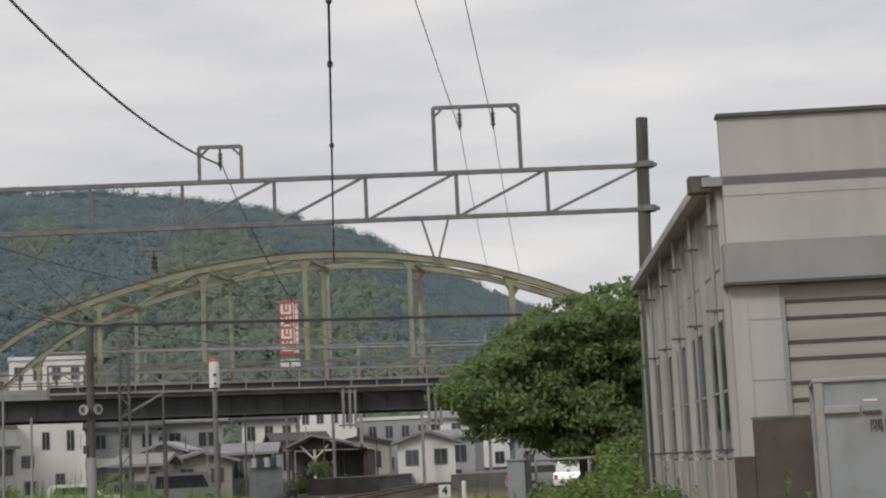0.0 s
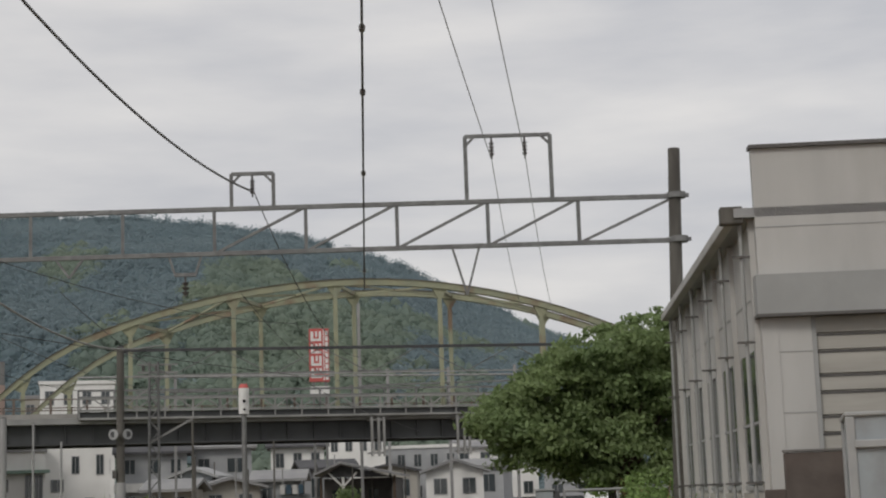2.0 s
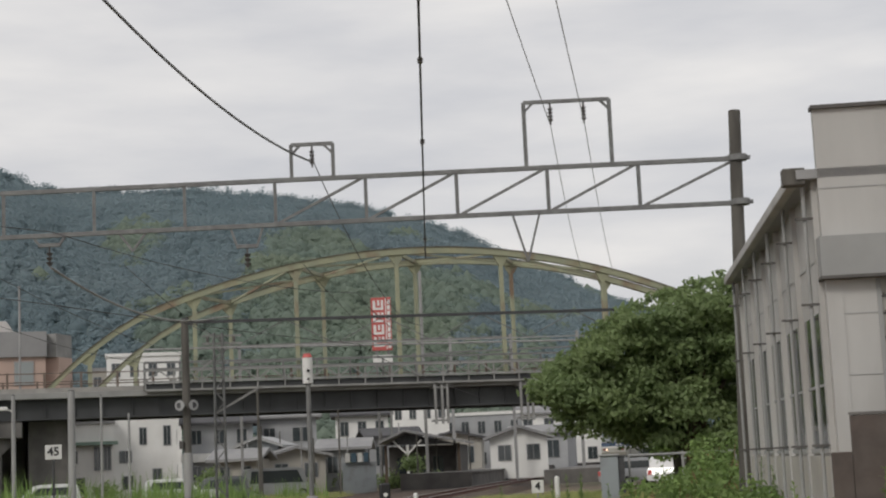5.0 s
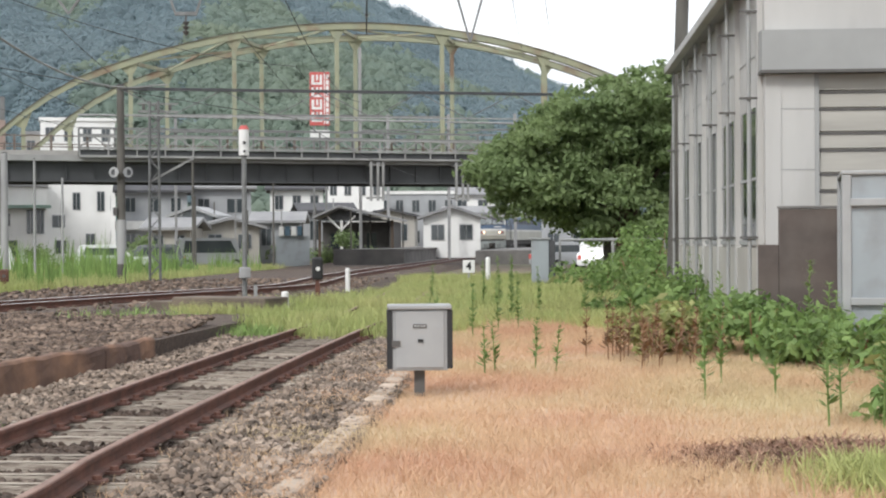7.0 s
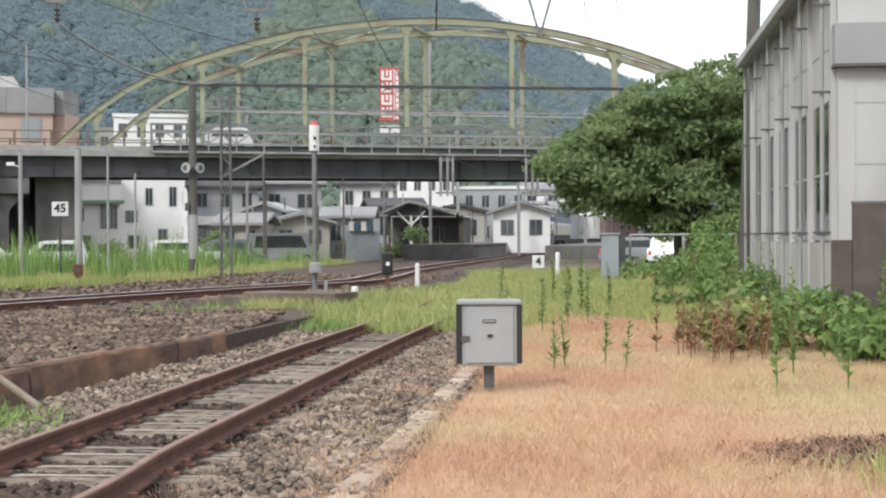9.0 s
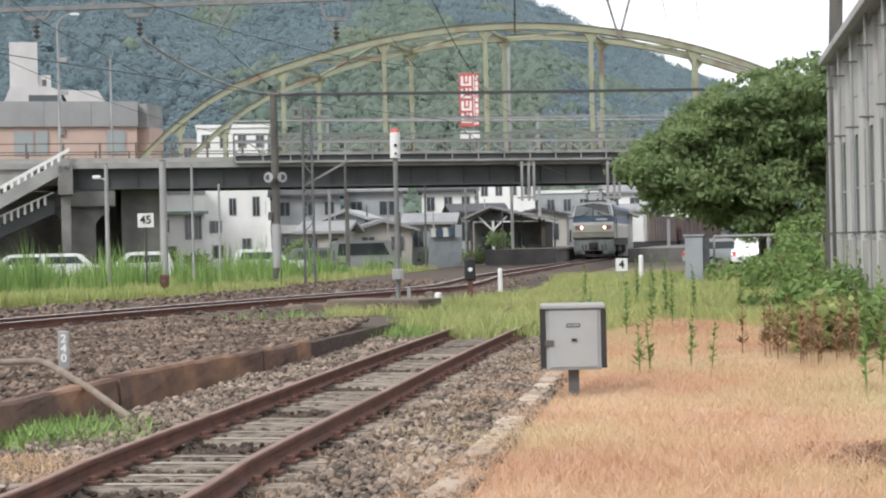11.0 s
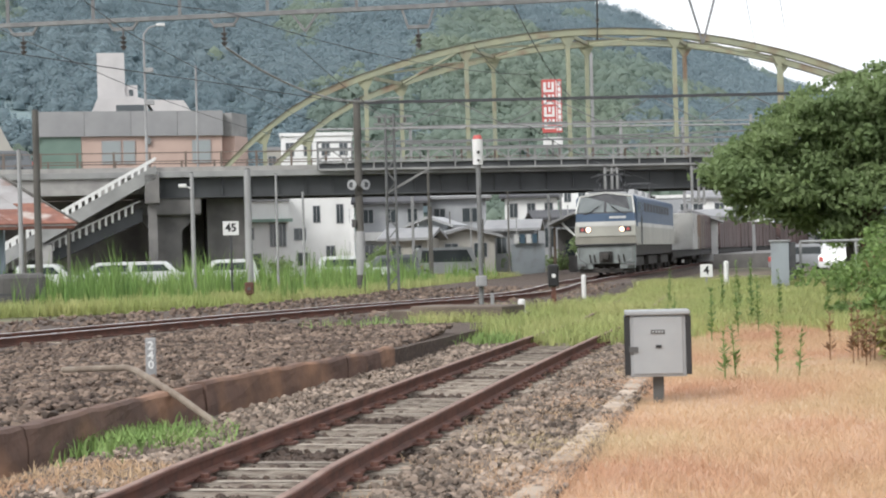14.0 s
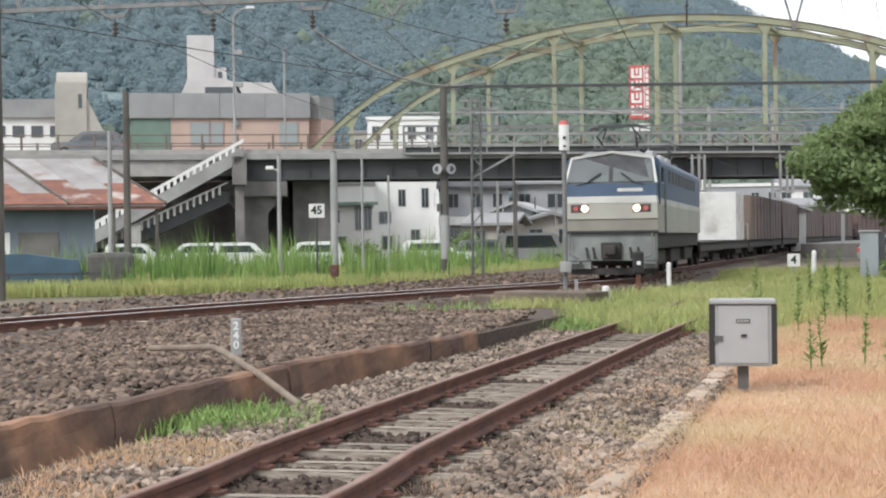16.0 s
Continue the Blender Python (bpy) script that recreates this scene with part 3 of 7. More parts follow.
def crowns(name, places, material, seed, tall=0.85):
    """Far treetops: uneven lobed crowns packed over a slope."""
    rng = random.Random(seed)
    forms = []
    for k in range(8):
        b = bmesh.new()
        bmesh.ops.create_icosphere(b, subdivisions=1, radius=0.86)
        for v in b.verts:
            n = noise.noise(v.co * 1.7 + Vector((k * 9, 0, 0))) * 0.35 + noise.noise(v.co * 4.5 + Vector((k * 5, 3, 0))) * 0.2
            v.co *= 1 + n
        for v in [v for v in b.verts if v.co.z < -0.45]:
            b.verts.remove(v)
        b.verts.index_update()
        forms.append((np.array([tuple(v.co) for v in b.verts]), np.array([[v.index for v in f.verts] for f in b.faces])))
        b.free()
    vs, fs, n = [], [], 0
    for x, y, z, r in places:
        pv, pf = rng.choice(forms)
        a = rng.uniform(0, 6.283)
        c, s = math.cos(a) * r * rng.uniform(0.85, 1.15), math.sin(a) * r
        q = np.empty_like(pv)
        q[:, 0] = pv[:, 0] * c - pv[:, 1] * s + x
        q[:, 1] = pv[:, 0] * s + pv[:, 1] * c + y
        q[:, 2] = pv[:, 2] * r * tall * rng.uniform(0.8, 1.2) + z
        vs.append(q)
        fs.append(pf + n)
        n += len(pv)
    me = bpy.data.meshes.new(name)
    me.from_pydata(np.concatenate(vs).tolist(), [], np.concatenate(fs).tolist())
    me.polygons.foreach_set("use_smooth", [True] * len(me.polygons))
    me.materials.append(material)
    return new(name, me)


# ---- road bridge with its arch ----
BR_SIZE = 0.965                     # bridge drawn nearer, scaled about the eye to fit the camera's view
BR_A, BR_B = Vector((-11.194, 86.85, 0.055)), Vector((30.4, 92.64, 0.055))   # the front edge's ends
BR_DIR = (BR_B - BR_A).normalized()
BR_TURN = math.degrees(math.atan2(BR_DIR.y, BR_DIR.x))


def build_bridge():
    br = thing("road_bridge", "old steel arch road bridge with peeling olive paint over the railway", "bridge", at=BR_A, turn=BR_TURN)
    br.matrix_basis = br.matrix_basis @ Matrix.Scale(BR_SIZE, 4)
    x0, x1 = -110.0, 150.0
    wid = 8.0
    bm = bmesh.new()
    box(bm, 0, x1, 0.5, 0.95, 5.15, 6.2)
    box(bm, 0, x1, 0.3, 1.15, 5.05, 5.15)
    box(bm, 0, x1, wid - 0.9, wid - 0.45, 5.15, 6.2)
    x = 0.8
    while x < x1:
        box(bm, x, x + 0.06, 0.36, 0.5, 5.15, 6.2)
        x += 1.6
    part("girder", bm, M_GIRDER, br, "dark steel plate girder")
    bm = bmesh.new()
    x = 2.0
    while x < x1:
        box(bm, x, x + 0.3, 0.95, wid - 0.9, 5.3, 6.1)
        x += 4.0
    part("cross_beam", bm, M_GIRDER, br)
    bm = bmesh.new()
    box(bm, x0, x1, 0.0, wid, 6.2, 6.55, bevel=0.03)
    part("deck", bm, M_DECK, br, "grey concrete deck edge")
    bm = bmesh.new()
    box(bm, x0, x1, 0.02, 0.3, 6.55, 6.8)
    box(bm, x0, x1, wid - 0.3, wid - 0.02, 6.55, 6.75)
    part("kerb", bm, M_CONC, br)
    # two arch ribs with hangers and cross braces
    skew = 3.35
    first, last = 4.1, 50.9

    def arch_z(x):
        d = abs(x - 27.5)
        return 14.5 - 0.0115 * d * d - 0.04 * max(0.0, d - 17) ** 2

    stations = [6.5, 12.45, 18.45, 24.65, 31.3, 38.0, 44.2]
    for y in (0.25, wid - 0.25):
        dx, dz = (0, 0) if y < 1 else (skew, 0.35)
        knots = [first] + stations + [last]
        xs = [a + (b - a) * k / 4 for a, b in zip(knots, knots[1:]) for k in range(4)] + [last]
        bm = bmesh.new()
        rings = [[bm.verts.new((x + dx, y + sy * 0.19, arch_z(x) + dz + sz * 0.19)) for sy, sz in ((-1, -1), (1, -1), (1, 1), (-1, 1))] for x in xs]
        for p, q in zip(rings, rings[1:]):
            for k in range(4):
                bm.faces.new((p[k], p[(k + 1) % 4], q[(k + 1) % 4], q[k]))
        bm.faces.new(rings[0][::-1])
        bm.faces.new(rings[-1])
        bmesh.ops.recalc_face_normals(bm, faces=bm.faces[:])
        rib = part("arch_rib", bm, M_ARCH, br, "peeling olive and rust steel arch rib")
        bm = bmesh.new()
        for a, b in zip(xs, xs[1:]):
            bar(bm, (a + dx, y, arch_z(a) + dz + 0.205), (b + dx, y, arch_z(b) + dz + 0.205), 0.5, 0.03)
        part("top_flange", bm, M_OLDRAIL, rib, "rusted top flange")
        for x in stations:
            z = arch_z(x) + dz
            bm = bmesh.new()
            box(bm, x + dx - 0.11, x + dx + 0.11, y - 0.11, y + 0.11, 6.6, z - 0.19)
            for s in (-1, 1):
                prism(bm, [(x + dx + s * 0.1, z - 0.75), (x + dx + s * 0.14, z - 0.75), (x + dx + s * 0.5, arch_z(x + s * 0.5) + dz - 0.18), (x + dx + s * 0.1, z - 0.18)], y - 0.08, y + 0.08)
            part("hanger", bm, M_ARCH, br)
    for i, x in enumerate(stations[1:-1]):
        z = arch_z(x)
        bm = bmesh.new()
        bar(bm, (x, 0.45, z), (x + skew, wid - 0.45, z + 0.35), 0.2)
        part("cross_brace", bm, M_ARCH, br)
        if i < len(stations) - 3:
            xb = stations[i + 2]
            for ya, yb in ((0.45, wid - 0.45), (wid - 0.45, 0.45)):
                bm = bmesh.new()
                da, db = (skew, 0.35) if ya > 1 else (0, 0), (skew, 0.35) if yb > 1 else (0, 0)
                bar(bm, (x + da[0], ya, z + da[1]), (xb + db[0], yb, arch_z(xb) + db[1]), 0.12)
                part("wind_brace", bm, M_ARCH, br)
    # parapet rails
    for y in (0.12, wid - 0.12):
        rail = bmesh.new()
        for z in (7.0, 7.62):
            box(rail, x0, x1, y - 0.035, y + 0.035, z - 0.03, z + 0.03)
        handrail = part("railing", rail, M_OLDRAIL, br, "rust-stained steel pedestrian railing")
        bm = bmesh.new()
        box(bm, -0.06, 0.06, -0.06, 0.06, 6.72, 7.68)
        shared("railing_post", bm, M_OLDRAIL, handrail, [Vector((x0 + 2.0 * k, y, 0)) for k in range(130)])
    # braced gangway on the front side, with a mesh screen behind it
    bm = bmesh.new()
    for z in (6.42, 6.88, 7.54):
        box(bm, 9.5, x1, -0.46, -0.34, z, z + 0.12)
    x, flip = 9.5, 1
    while x < x1 - 2:
        bar(bm, (x, -0.4, 6.98 if flip > 0 else 7.56), (x + 0.8, -0.4, 7.56 if flip > 0 else 6.98), 0.07)
        if flip > 0:
            box(bm, x - 0.04, x + 0.04, -0.44, -0.36, 6.5, 7.6)
        x += 0.8
        flip = -flip
    part("gangway", bm, M_DECK, br, "pale steel lattice gangway beside the deck")
    bm = bmesh.new()
    box(bm, 9.5, x1, -0.05, 0.0, 8.02, 8.14)
    box(bm, 9.5, x1, -0.05, 0.0, 7.68, 7.76)
    x = 9.5
    while x < x1:
        box(bm, x - 0.05, x + 0.05, -0.06, 0.01, 6.5, 8.1)
        x += 2.0
    part("screen_rail", bm, M_STEEL, br)
    # dark strip standing in for the shadow line between the lower chords
    bm = bmesh.new()
    box(bm, 9.5, x1, -0.3, -0.02, 6.5, 6.86)
    part("gangway_floor", bm, M_GIRDER, br)
    bm = bmesh.new()
    rod(bm, (9.5, 0.4, 8.85), (142, 0.4, 8.95), 0.06, n=8)
    part("service_pipe", bm, M_GREYPOLE, br)
    # pier at the west end and columns at the station
    bm = bmesh.new()
    box(bm, -1.0, 2.8, 0.4, 7.6, 4.1, 5.05, bevel=0.05)
    prism(bm, [(0.0, -0.3), (1.7, -0.3), (1.7, 3.2), (2.6, 4.1), (-0.9, 4.1), (0.0, 3.2)], 0.9, 7.1)
    part("pier", bm, M_DARKCONC, br, "dark concrete pier")
    # abutment wall whose dark colour carries the shade below the deck
    bm = bmesh.new()
    box(bm, -9.0, 5.4, 6.2, 7.7, -0.3, 5.2)
    box(bm, 3.2, 5.4, 2.2, 6.2, -0.3, 5.05)
    part("abutment", bm, M_DARKCONC, br, "abutment wall coloured dark for the shade under the deck")
    bm = bmesh.new()
    box(bm, -110, -0.2, 0.2, 7.8, 5.3, 6.2)
    part("approach_span", bm, M_CONC, br)
    for x in (-22, -40, -58, -80, -104):
        bm = bmesh.new()
        box(bm, x, x + 1.2, 1, 7, -0.3, 5.3)
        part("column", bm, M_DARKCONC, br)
    # drop frames bolted to the deck's face, holding the wires below it
    for x in (26.5, 31.9):
        bm = bmesh.new()
        bar(bm, (0, -0.55, 4.0), (0, -0.55, 6.35), 0.13)
        shared("drop_post", bm, M_DECK, br, [Vector((x + dx, 0, 0)) for dx in (0, 0.42, 0.75)])
        bm = bmesh.new()
        bar(bm, (-0.1, -0.55, 0), (0.85, -0.55, 0), 0.1)
        box(bm, -0.05, 0.05, -0.6, 0.3, -0.05, 0.05)
        box(bm, 0.7, 0.8, -0.6, 0.3, -0.05, 0.05)
        shared("drop_rail", bm, M_DECK, br, [Vector((x, 0, z)) for z in (4.2, 6.15)])
    for x in (53.0, 72.0, 91.0, 110.0, 130.0, 148.0):
        bm = bmesh.new()
        box(bm, x, x + 1.2, 1, 7, -0.3, 5.05)
        part("column", bm, M_DARKCONC, br)
    return br


def build_stairs():
    """The footbridge stair along the bridge's front."""
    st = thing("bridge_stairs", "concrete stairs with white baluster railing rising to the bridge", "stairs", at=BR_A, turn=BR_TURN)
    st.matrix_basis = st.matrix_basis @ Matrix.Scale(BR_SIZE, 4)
    xb, xt, yb = -11.5, 0.3, (-2.2, -0.2)
    zt = 6.8

    def z_at(x):
        return zt - (xt - x) * 0.553

    for y in (yb[0], yb[1] - 0.2):
        bm = bmesh.new()
        prism(bm, [(xb, z_at(xb) - 0.75), (xt, z_at(xt) - 0.75), (xt, z_at(xt)), (xb, z_at(xb))], y, y + 0.2)
        part("stringer", bm, M_DECK, st)
    n = 38
    for i in range(n):
        bm = bmesh.new()
        x = xb + (xt - xb) * i / n
        w = (xt - xb) / n
        box(bm, x, x + w, yb[0] + 0.2, yb[1] - 0.2, z_at(x) - 0.4, z_at(x) - 0.15)
        part("step", bm, M_CONC, st)

    def balusters(x0, x1, y, height, foot):
        bm = bmesh.new()
        bar(bm, (x0, y, foot(x0) + height), (x1, y, foot(x1) + height), 0.1, 0.08)
        rail = part("handrail", bm, M_WHITE, st, "white handrail")
        bm = bmesh.new()
        box(bm, 0, 0.13, -0.05, 0.05, -0.06, height)
        shared("baluster", bm, M_WHITE, rail, [Vector((x0 + 0.36 * k, y, foot(x0 + 0.36 * k))) for k in range(int((x1 - x0) / 0.36))])

    for y in (yb[0] + 0.1, yb[1] - 0.1):
        balusters(xb, xt, y, 0.42, z_at)
    bm = bmesh.new()
    box(bm, -0.35, 0.45, -2.2, 0.1, 4.7, 6.3, bevel=0.02)
    box(bm, -0.2, 0.3, -1.7, -0.3, -0.3, 4.7)
    part("landing_column", bm, M_DARKCONC, st)
    bm = bmesh.new()
    box(bm, -6.2, -5.4, -2.0, -0.4, -0.3, z_at(-6) - 0.75)
    part("stair_column", bm, M_CONC, st)

    # second flight below, a little behind the first
    def low_at(x):
        return 4.5 + (x + 0.5) * 0.448

    bm = bmesh.new()
    prism(bm, [(-9.6, low_at(-9.6) - 0.75), (-0.5, low_at(-0.5) - 0.75), (-0.5, low_at(-0.5)), (-9.6, low_at(-9.6))], -1.1, 0.4)
    part("lower_flight", bm, M_GIRDER, st)
    balusters(-9.4, -0.6, -1.15, 0.42, low_at)


# ---- overhead line structures ----
def truss_beam(owner, a, b, depth, panel, r_chord, r_web, material, braced=99):
    a, b = Vector(a), Vector(b)
    L = (b - a).length
    d = (b - a) / L
    dn = Vector((0, 0, -depth))
    bm = bmesh.new()
    bar(bm, a, b, r_chord * 2)
    part("top_chord", bm, material, owner)
    bm = bmesh.new()
    bar(bm, a + dn, b + dn, r_chord * 2)
    part("bottom_chord", bm, material, owner)
    n = int(L / panel)
    for i in range(1, n + 1):
        bm = bmesh.new()
        p = a + d * (panel * i + 0.24)
        bar(bm, p, p + dn, r_web * 2)
        part("upright", bm, material, owner)
    for i in range(min(n, braced)):
        bm = bmesh.new()
        p, q = a + d * (panel * i + 0.24), a + d * (panel * (i + 1) + 0.24)
        bar(bm, p if i else a, q + dn, r_web * 1.6)
        part("diagonal", bm, material, owner)


PORTAL_R, PORTAL_L = Vector((15.25, 41.1, 0)), Vector((-13.0, 46.2, 0))


def build_portal():
    po = thing("catenary_portal", "grey steel truss portal carrying overhead wires on tall poles", "catenary portal")
    for p in (PORTAL_R, PORTAL_L):
        bm = bmesh.new()
        lean = Vector((-0.38, 0.12, 0)) if p == PORTAL_R else Vector((0, 0, 0))
        rod(bm, p + lean - Vector((0, 0, 0.3)), p + Vector((0, 0, 10.95)), 0.205, 0.165, 16)
        part("pole", bm, M_POLE, po, "weathered concrete pole")
        for z in (9.62, 8.38):
            bm = bmesh.new()
            rod(bm, p + Vector((0, 0, z - 0.08)), p + Vector((0, 0, z + 0.08)), 0.26, n=16)
            bar(bm, p + Vector((-0.34, 0.05, z)), p + Vector((0.34, -0.05, z)), 0.1)
            part("pole_band", bm, M_STEEL, po)
    truss_beam(po, PORTAL_R + Vector((0, 0, 9.6)), PORTAL_L + Vector((0, 0, 9.6)), 1.24, 2.52, 0.06, 0.045, M_STEEL, braced=5)
    d = (PORTAL_L - PORTAL_R).normalized()

    def on(b):
        """The point of the beam's line at a bearing."""
        s = math.tan(radians(b))
        u = (PORTAL_R.x - s * PORTAL_R.y) / (s * d.y - d.x)
        return PORTAL_R + d * u

    for b0, b1, h in ((4.08, 5.61, 0.98), (12.71, 15.85, 1.86)):
        bm = bmesh.new()
        p, q = on(b0) + Vector((0, 0, 9.6)), on(b1) + Vector((0, 0, 9.6))
        up = Vector((0, 0, h))
        for a, c in ((p, p + up), (q, q + up), (p + up, q + up)):
            bar(bm, a, c, 0.095)
        for a, s in ((p, 1), (q, -1)):
            bar(bm, a + up - Vector((0, 0, 0.28)), a + up + (q - p).normalized() * s * 0.28, 0.06)
        frame_ob = part("top_frame", bm, M_STEEL, po)
        for u in ((0.5,) if h < 1.5 else (0.31, 0.7)):
            bm = bmesh.new()
            c = p.lerp(q, u) + up
            rod(bm, c, c - Vector((0, 0, 0.2)), 0.03)
            for k in range(4):
                rod(bm, c - Vector((0, 0, 0.2 + k * 0.1)), c - Vector((0, 0, 0.26 + k * 0.1)), 0.075, 0.05, 10)
            rod(bm, c - Vector((0, 0, 0.2)), c - Vector((0, 0, 0.66)), 0.025)
            part("insulator", bm, M_INSUL, frame_ob)
    # hangers under the bottom chord: open Vs, and trapezoids that carry insulators
    for b, h, w in ((12.6, 1.35, 0.38), (-1.69, 0.55, 0.40)):
        bm = bmesh.new()
        c = on(b) + Vector((0, 0, 8.36))
        bar(bm, c + d * w, c + Vector((0, 0, -h)), 0.06)
        bar(bm, c - d * w, c + Vector((0, 0, -h)), 0.06)
        part("hanger", bm, M_STEEL, po)
    for b, h in ((2.39, 0.56), (-4.6, 0.27), (-8.16, 0.25), (-11.6, 0.27)):
        c = on(b) + Vector((0, 0, 8.36))
        bm = bmesh.new()
        for sgn in (-1, 1):
            bar(bm, c + d * sgn * 0.46, c + d * sgn * 0.28 + Vector((0, 0, -h)), 0.06)
        bar(bm, c - d * 0.3 + Vector((0, 0, -h)), c + d * 0.3 + Vector((0, 0, -h)), 0.1)
        hang = part("hanger", bm, M_STEEL, po)
        bm = bmesh.new()
        t = c + Vector((0, 0, -h))
        rod(bm, t, t - Vector((0, 0, 0.6)), 0.025)
        for k in range(3):
            rod(bm, t - Vector((0, 0, 0.22 + k * 0.13)), t - Vector((0, 0, 0.30 + k * 0.13)), 0.1, 0.05, 10)
        part("insulator", bm, M_INSUL, hang)
    return on


def wire(a, b, sag, r, material, name="overhead_wire", label="thin sagging overhead wire", n=24):
    bm = bmesh.new()
    a, b = Vector(a), Vector(b)
    pts = [a.lerp(b, i / n) - Vector((0, 0, 4 * sag * (i / n) * (1 - i / n))) for i in range(n + 1)]
    tube(bm, pts, r)
    ob = part(name, bm, material)
    return tagged(ob, label, "wire", group="overhead wires")


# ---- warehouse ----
WH_SIZE = 0.62                      # scale about the eye: warehouse stands nearer, placed to fit the camera's view
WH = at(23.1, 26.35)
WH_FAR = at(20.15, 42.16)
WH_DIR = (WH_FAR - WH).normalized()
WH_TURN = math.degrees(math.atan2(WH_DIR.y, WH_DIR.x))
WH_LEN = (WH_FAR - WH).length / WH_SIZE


def build_warehouse():
    """Local x runs along the long wall away from the road, local -y to the right, where the shutters are."""
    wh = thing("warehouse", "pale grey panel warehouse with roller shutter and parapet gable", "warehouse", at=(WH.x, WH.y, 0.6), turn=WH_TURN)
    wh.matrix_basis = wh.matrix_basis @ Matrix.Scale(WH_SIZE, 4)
    L, W = WH_LEN, 16.0
    eave, top = 8.85, 10.5
    bm = bmesh.new()
    box(bm, 0.3, L, -0.3, 0.0, -1.2, eave - 0.2)
    long_wall = part("long_wall", bm, M_WALL, wh)
    bm = bmesh.new()
    box(bm, L - 0.3, L, -W, -0.3, -1.2, eave - 0.2)
    box(bm, 0.3, L, -W, -W + 0.3, -1.2, eave - 0.2)
    part("back_wall", bm, M_WALL, wh)
    bm = bmesh.new()
    box(bm, 0.0, L + 0.3, -W - 0.2, 0.55, eave - 0.2, eave + 0.05)
    part("roof", bm, M_ROOFGREY, wh)
    bm = bmesh.new()
    box(bm, 0.25, L + 0.2, 0.4, 0.68, eave - 0.22, eave + 0.08, bevel=0.03)
    part("gutter", bm, M_WALL, wh, "pale eave gutter")
    bm = bmesh.new()
    box(bm, 0.05, 0.5, 0.3, 0.9, eave - 0.35, eave + 0.12, bevel=0.04)
    part("gutter_end", bm, M_POLE, wh)
    # pilasters and downpipes on the long wall
    k = 6
    for i in range(k):
        x = 0.35 + (L - 1.0) * i / (k - 1)
        bm = bmesh.new()
        box(bm, x, x + 0.34, 0.0, 0.15, -1.2, eave - 0.2)
        part("pilaster", bm, M_WALL, long_wall)
        bm = bmesh.new()
        box(bm, x - 0.02, x + 0.05, 0.15, 0.62, 0, 0.06)
        shared("pipe_bracket", bm, M_DARKGAP, long_wall, [Vector((0, 0, z)) for z in (-0.4, 1.6, 5.3, 7.6)])
        bm = bmesh.new()
        rod(bm, (x + 0.1, 0.36, -1.1), (x + 0.1, 0.36, eave - 0.2), 0.055, n=10)
        part("downpipe", bm, M_WALLGREY, long_wall)
        if i < k - 1:
            gap = (L - 1.0) / (k - 1)
            bm = bmesh.new()
            box(bm, x + 0.9, x + gap - 0.5, -0.02, 0.03, 1.55, 5.2)
            part("window", bm, M_WIN, long_wall, "dark tall window")
            bm = bmesh.new()
            box(bm, x + 0.65, x + gap - 0.3, 0.0, 0.08, 1.42, 1.55)
            box(bm, x + gap / 2 + 0.12, x + gap / 2 + 0.22, 0.0, 0.06, 1.55, 5.2)
            box(bm, x + 0.75, x + gap - 0.4, 0.0, 0.06, 3.2, 3.28)
            part("window_frame", bm, M_WALLGREY, long_wall)
            bm = bmesh.new()
            for z in (6.6,):
                box(bm, x + 0.34, x + gap, 0.0, 0.02, z, z + 0.03)
            part("panel_joint", bm, M_WALLGREY, long_wall)
    bm = bmesh.new()
    box(bm, 0.3, L, 0.0, 0.1, -1.2, 1.35)
    part("plinth", bm, M_CREAM, long_wall, "pale plinth under the windows")
    # front with shutter
    bm = bmesh.new()
    box(bm, 0.0, 0.3, -W, 0.0, 7.05, top)
    part("gable_wall", bm, M_WALL, wh)
    for z in (8.35,):
        bm = bmesh.new()
        box(bm, -0.012, 0.0, -W, 0.0, z, z + 0.025)
        part("panel_joint", bm, M_WALLGREY, wh)
    bm = bmesh.new()
    box(bm, -0.12, 0.34, -W, 0.06, top, top + 0.1)
    part("coping", bm, M_DARKGAP, wh)
    bm = bmesh.new()
    box(bm, -0.35, 0.3, -W, 0.12, 6.0, 7.05)
    part("canopy_band", bm, M_WALLGREY, wh, "plain grey fascia band")
    bm = bmesh.new()
    box(bm, -0.38, 0.3, -W, 0.14, 5.92, 6.0)
    part("band_edge", bm, M_DARKGAP, wh)
    bm = bmesh.new()
    box(bm, 0.0, 0.3, -1.35, 0.0, -1.2, 5.92)
    box(bm, -0.03, 0.0, -0.42, 0.0, -1.2, 5.92)
    part("corner_wall", bm, M_WALL, wh)
    for z in (1.6, 3.4, 5.0):
        bm = bmesh.new()
        box(bm, -0.012, 0.0, -1.35, -0.42, z, z + 0.025)
        part("panel_joint", bm, M_WALLGREY, wh)
    bm = bmesh.new()
    box(bm, 0.0, 0.3, -W, -6.6, -1.2, 5.92)
    part("side_wall", bm, M_WALL, wh)
    z = -1.02
    shutter = bmesh.new()
    box(shutter, 0.16, 0.2, -6.6, -1.35, -1.2, 5.92)
    sh = part("shutter", shutter, M_SHUTTER, wh, "beige ribbed roller shutter")
    i = 0
    while z < 5.6:
        bm = bmesh.new()
        h = 0.42 if i % 2 else 0.60
        box(bm, 0.10, 0.16, -6.6, -1.35, z + 0.03, z + h, bevel=0.02)
        part("slat", bm, M_SHUTTER, sh)
        bm = bmesh.new()
        box(bm, 0.08, 0.16, -6.6, -1.35, z + h - 0.03, z + h + 0.03)
        part("slat_joint", bm, M_DARKGAP, sh)
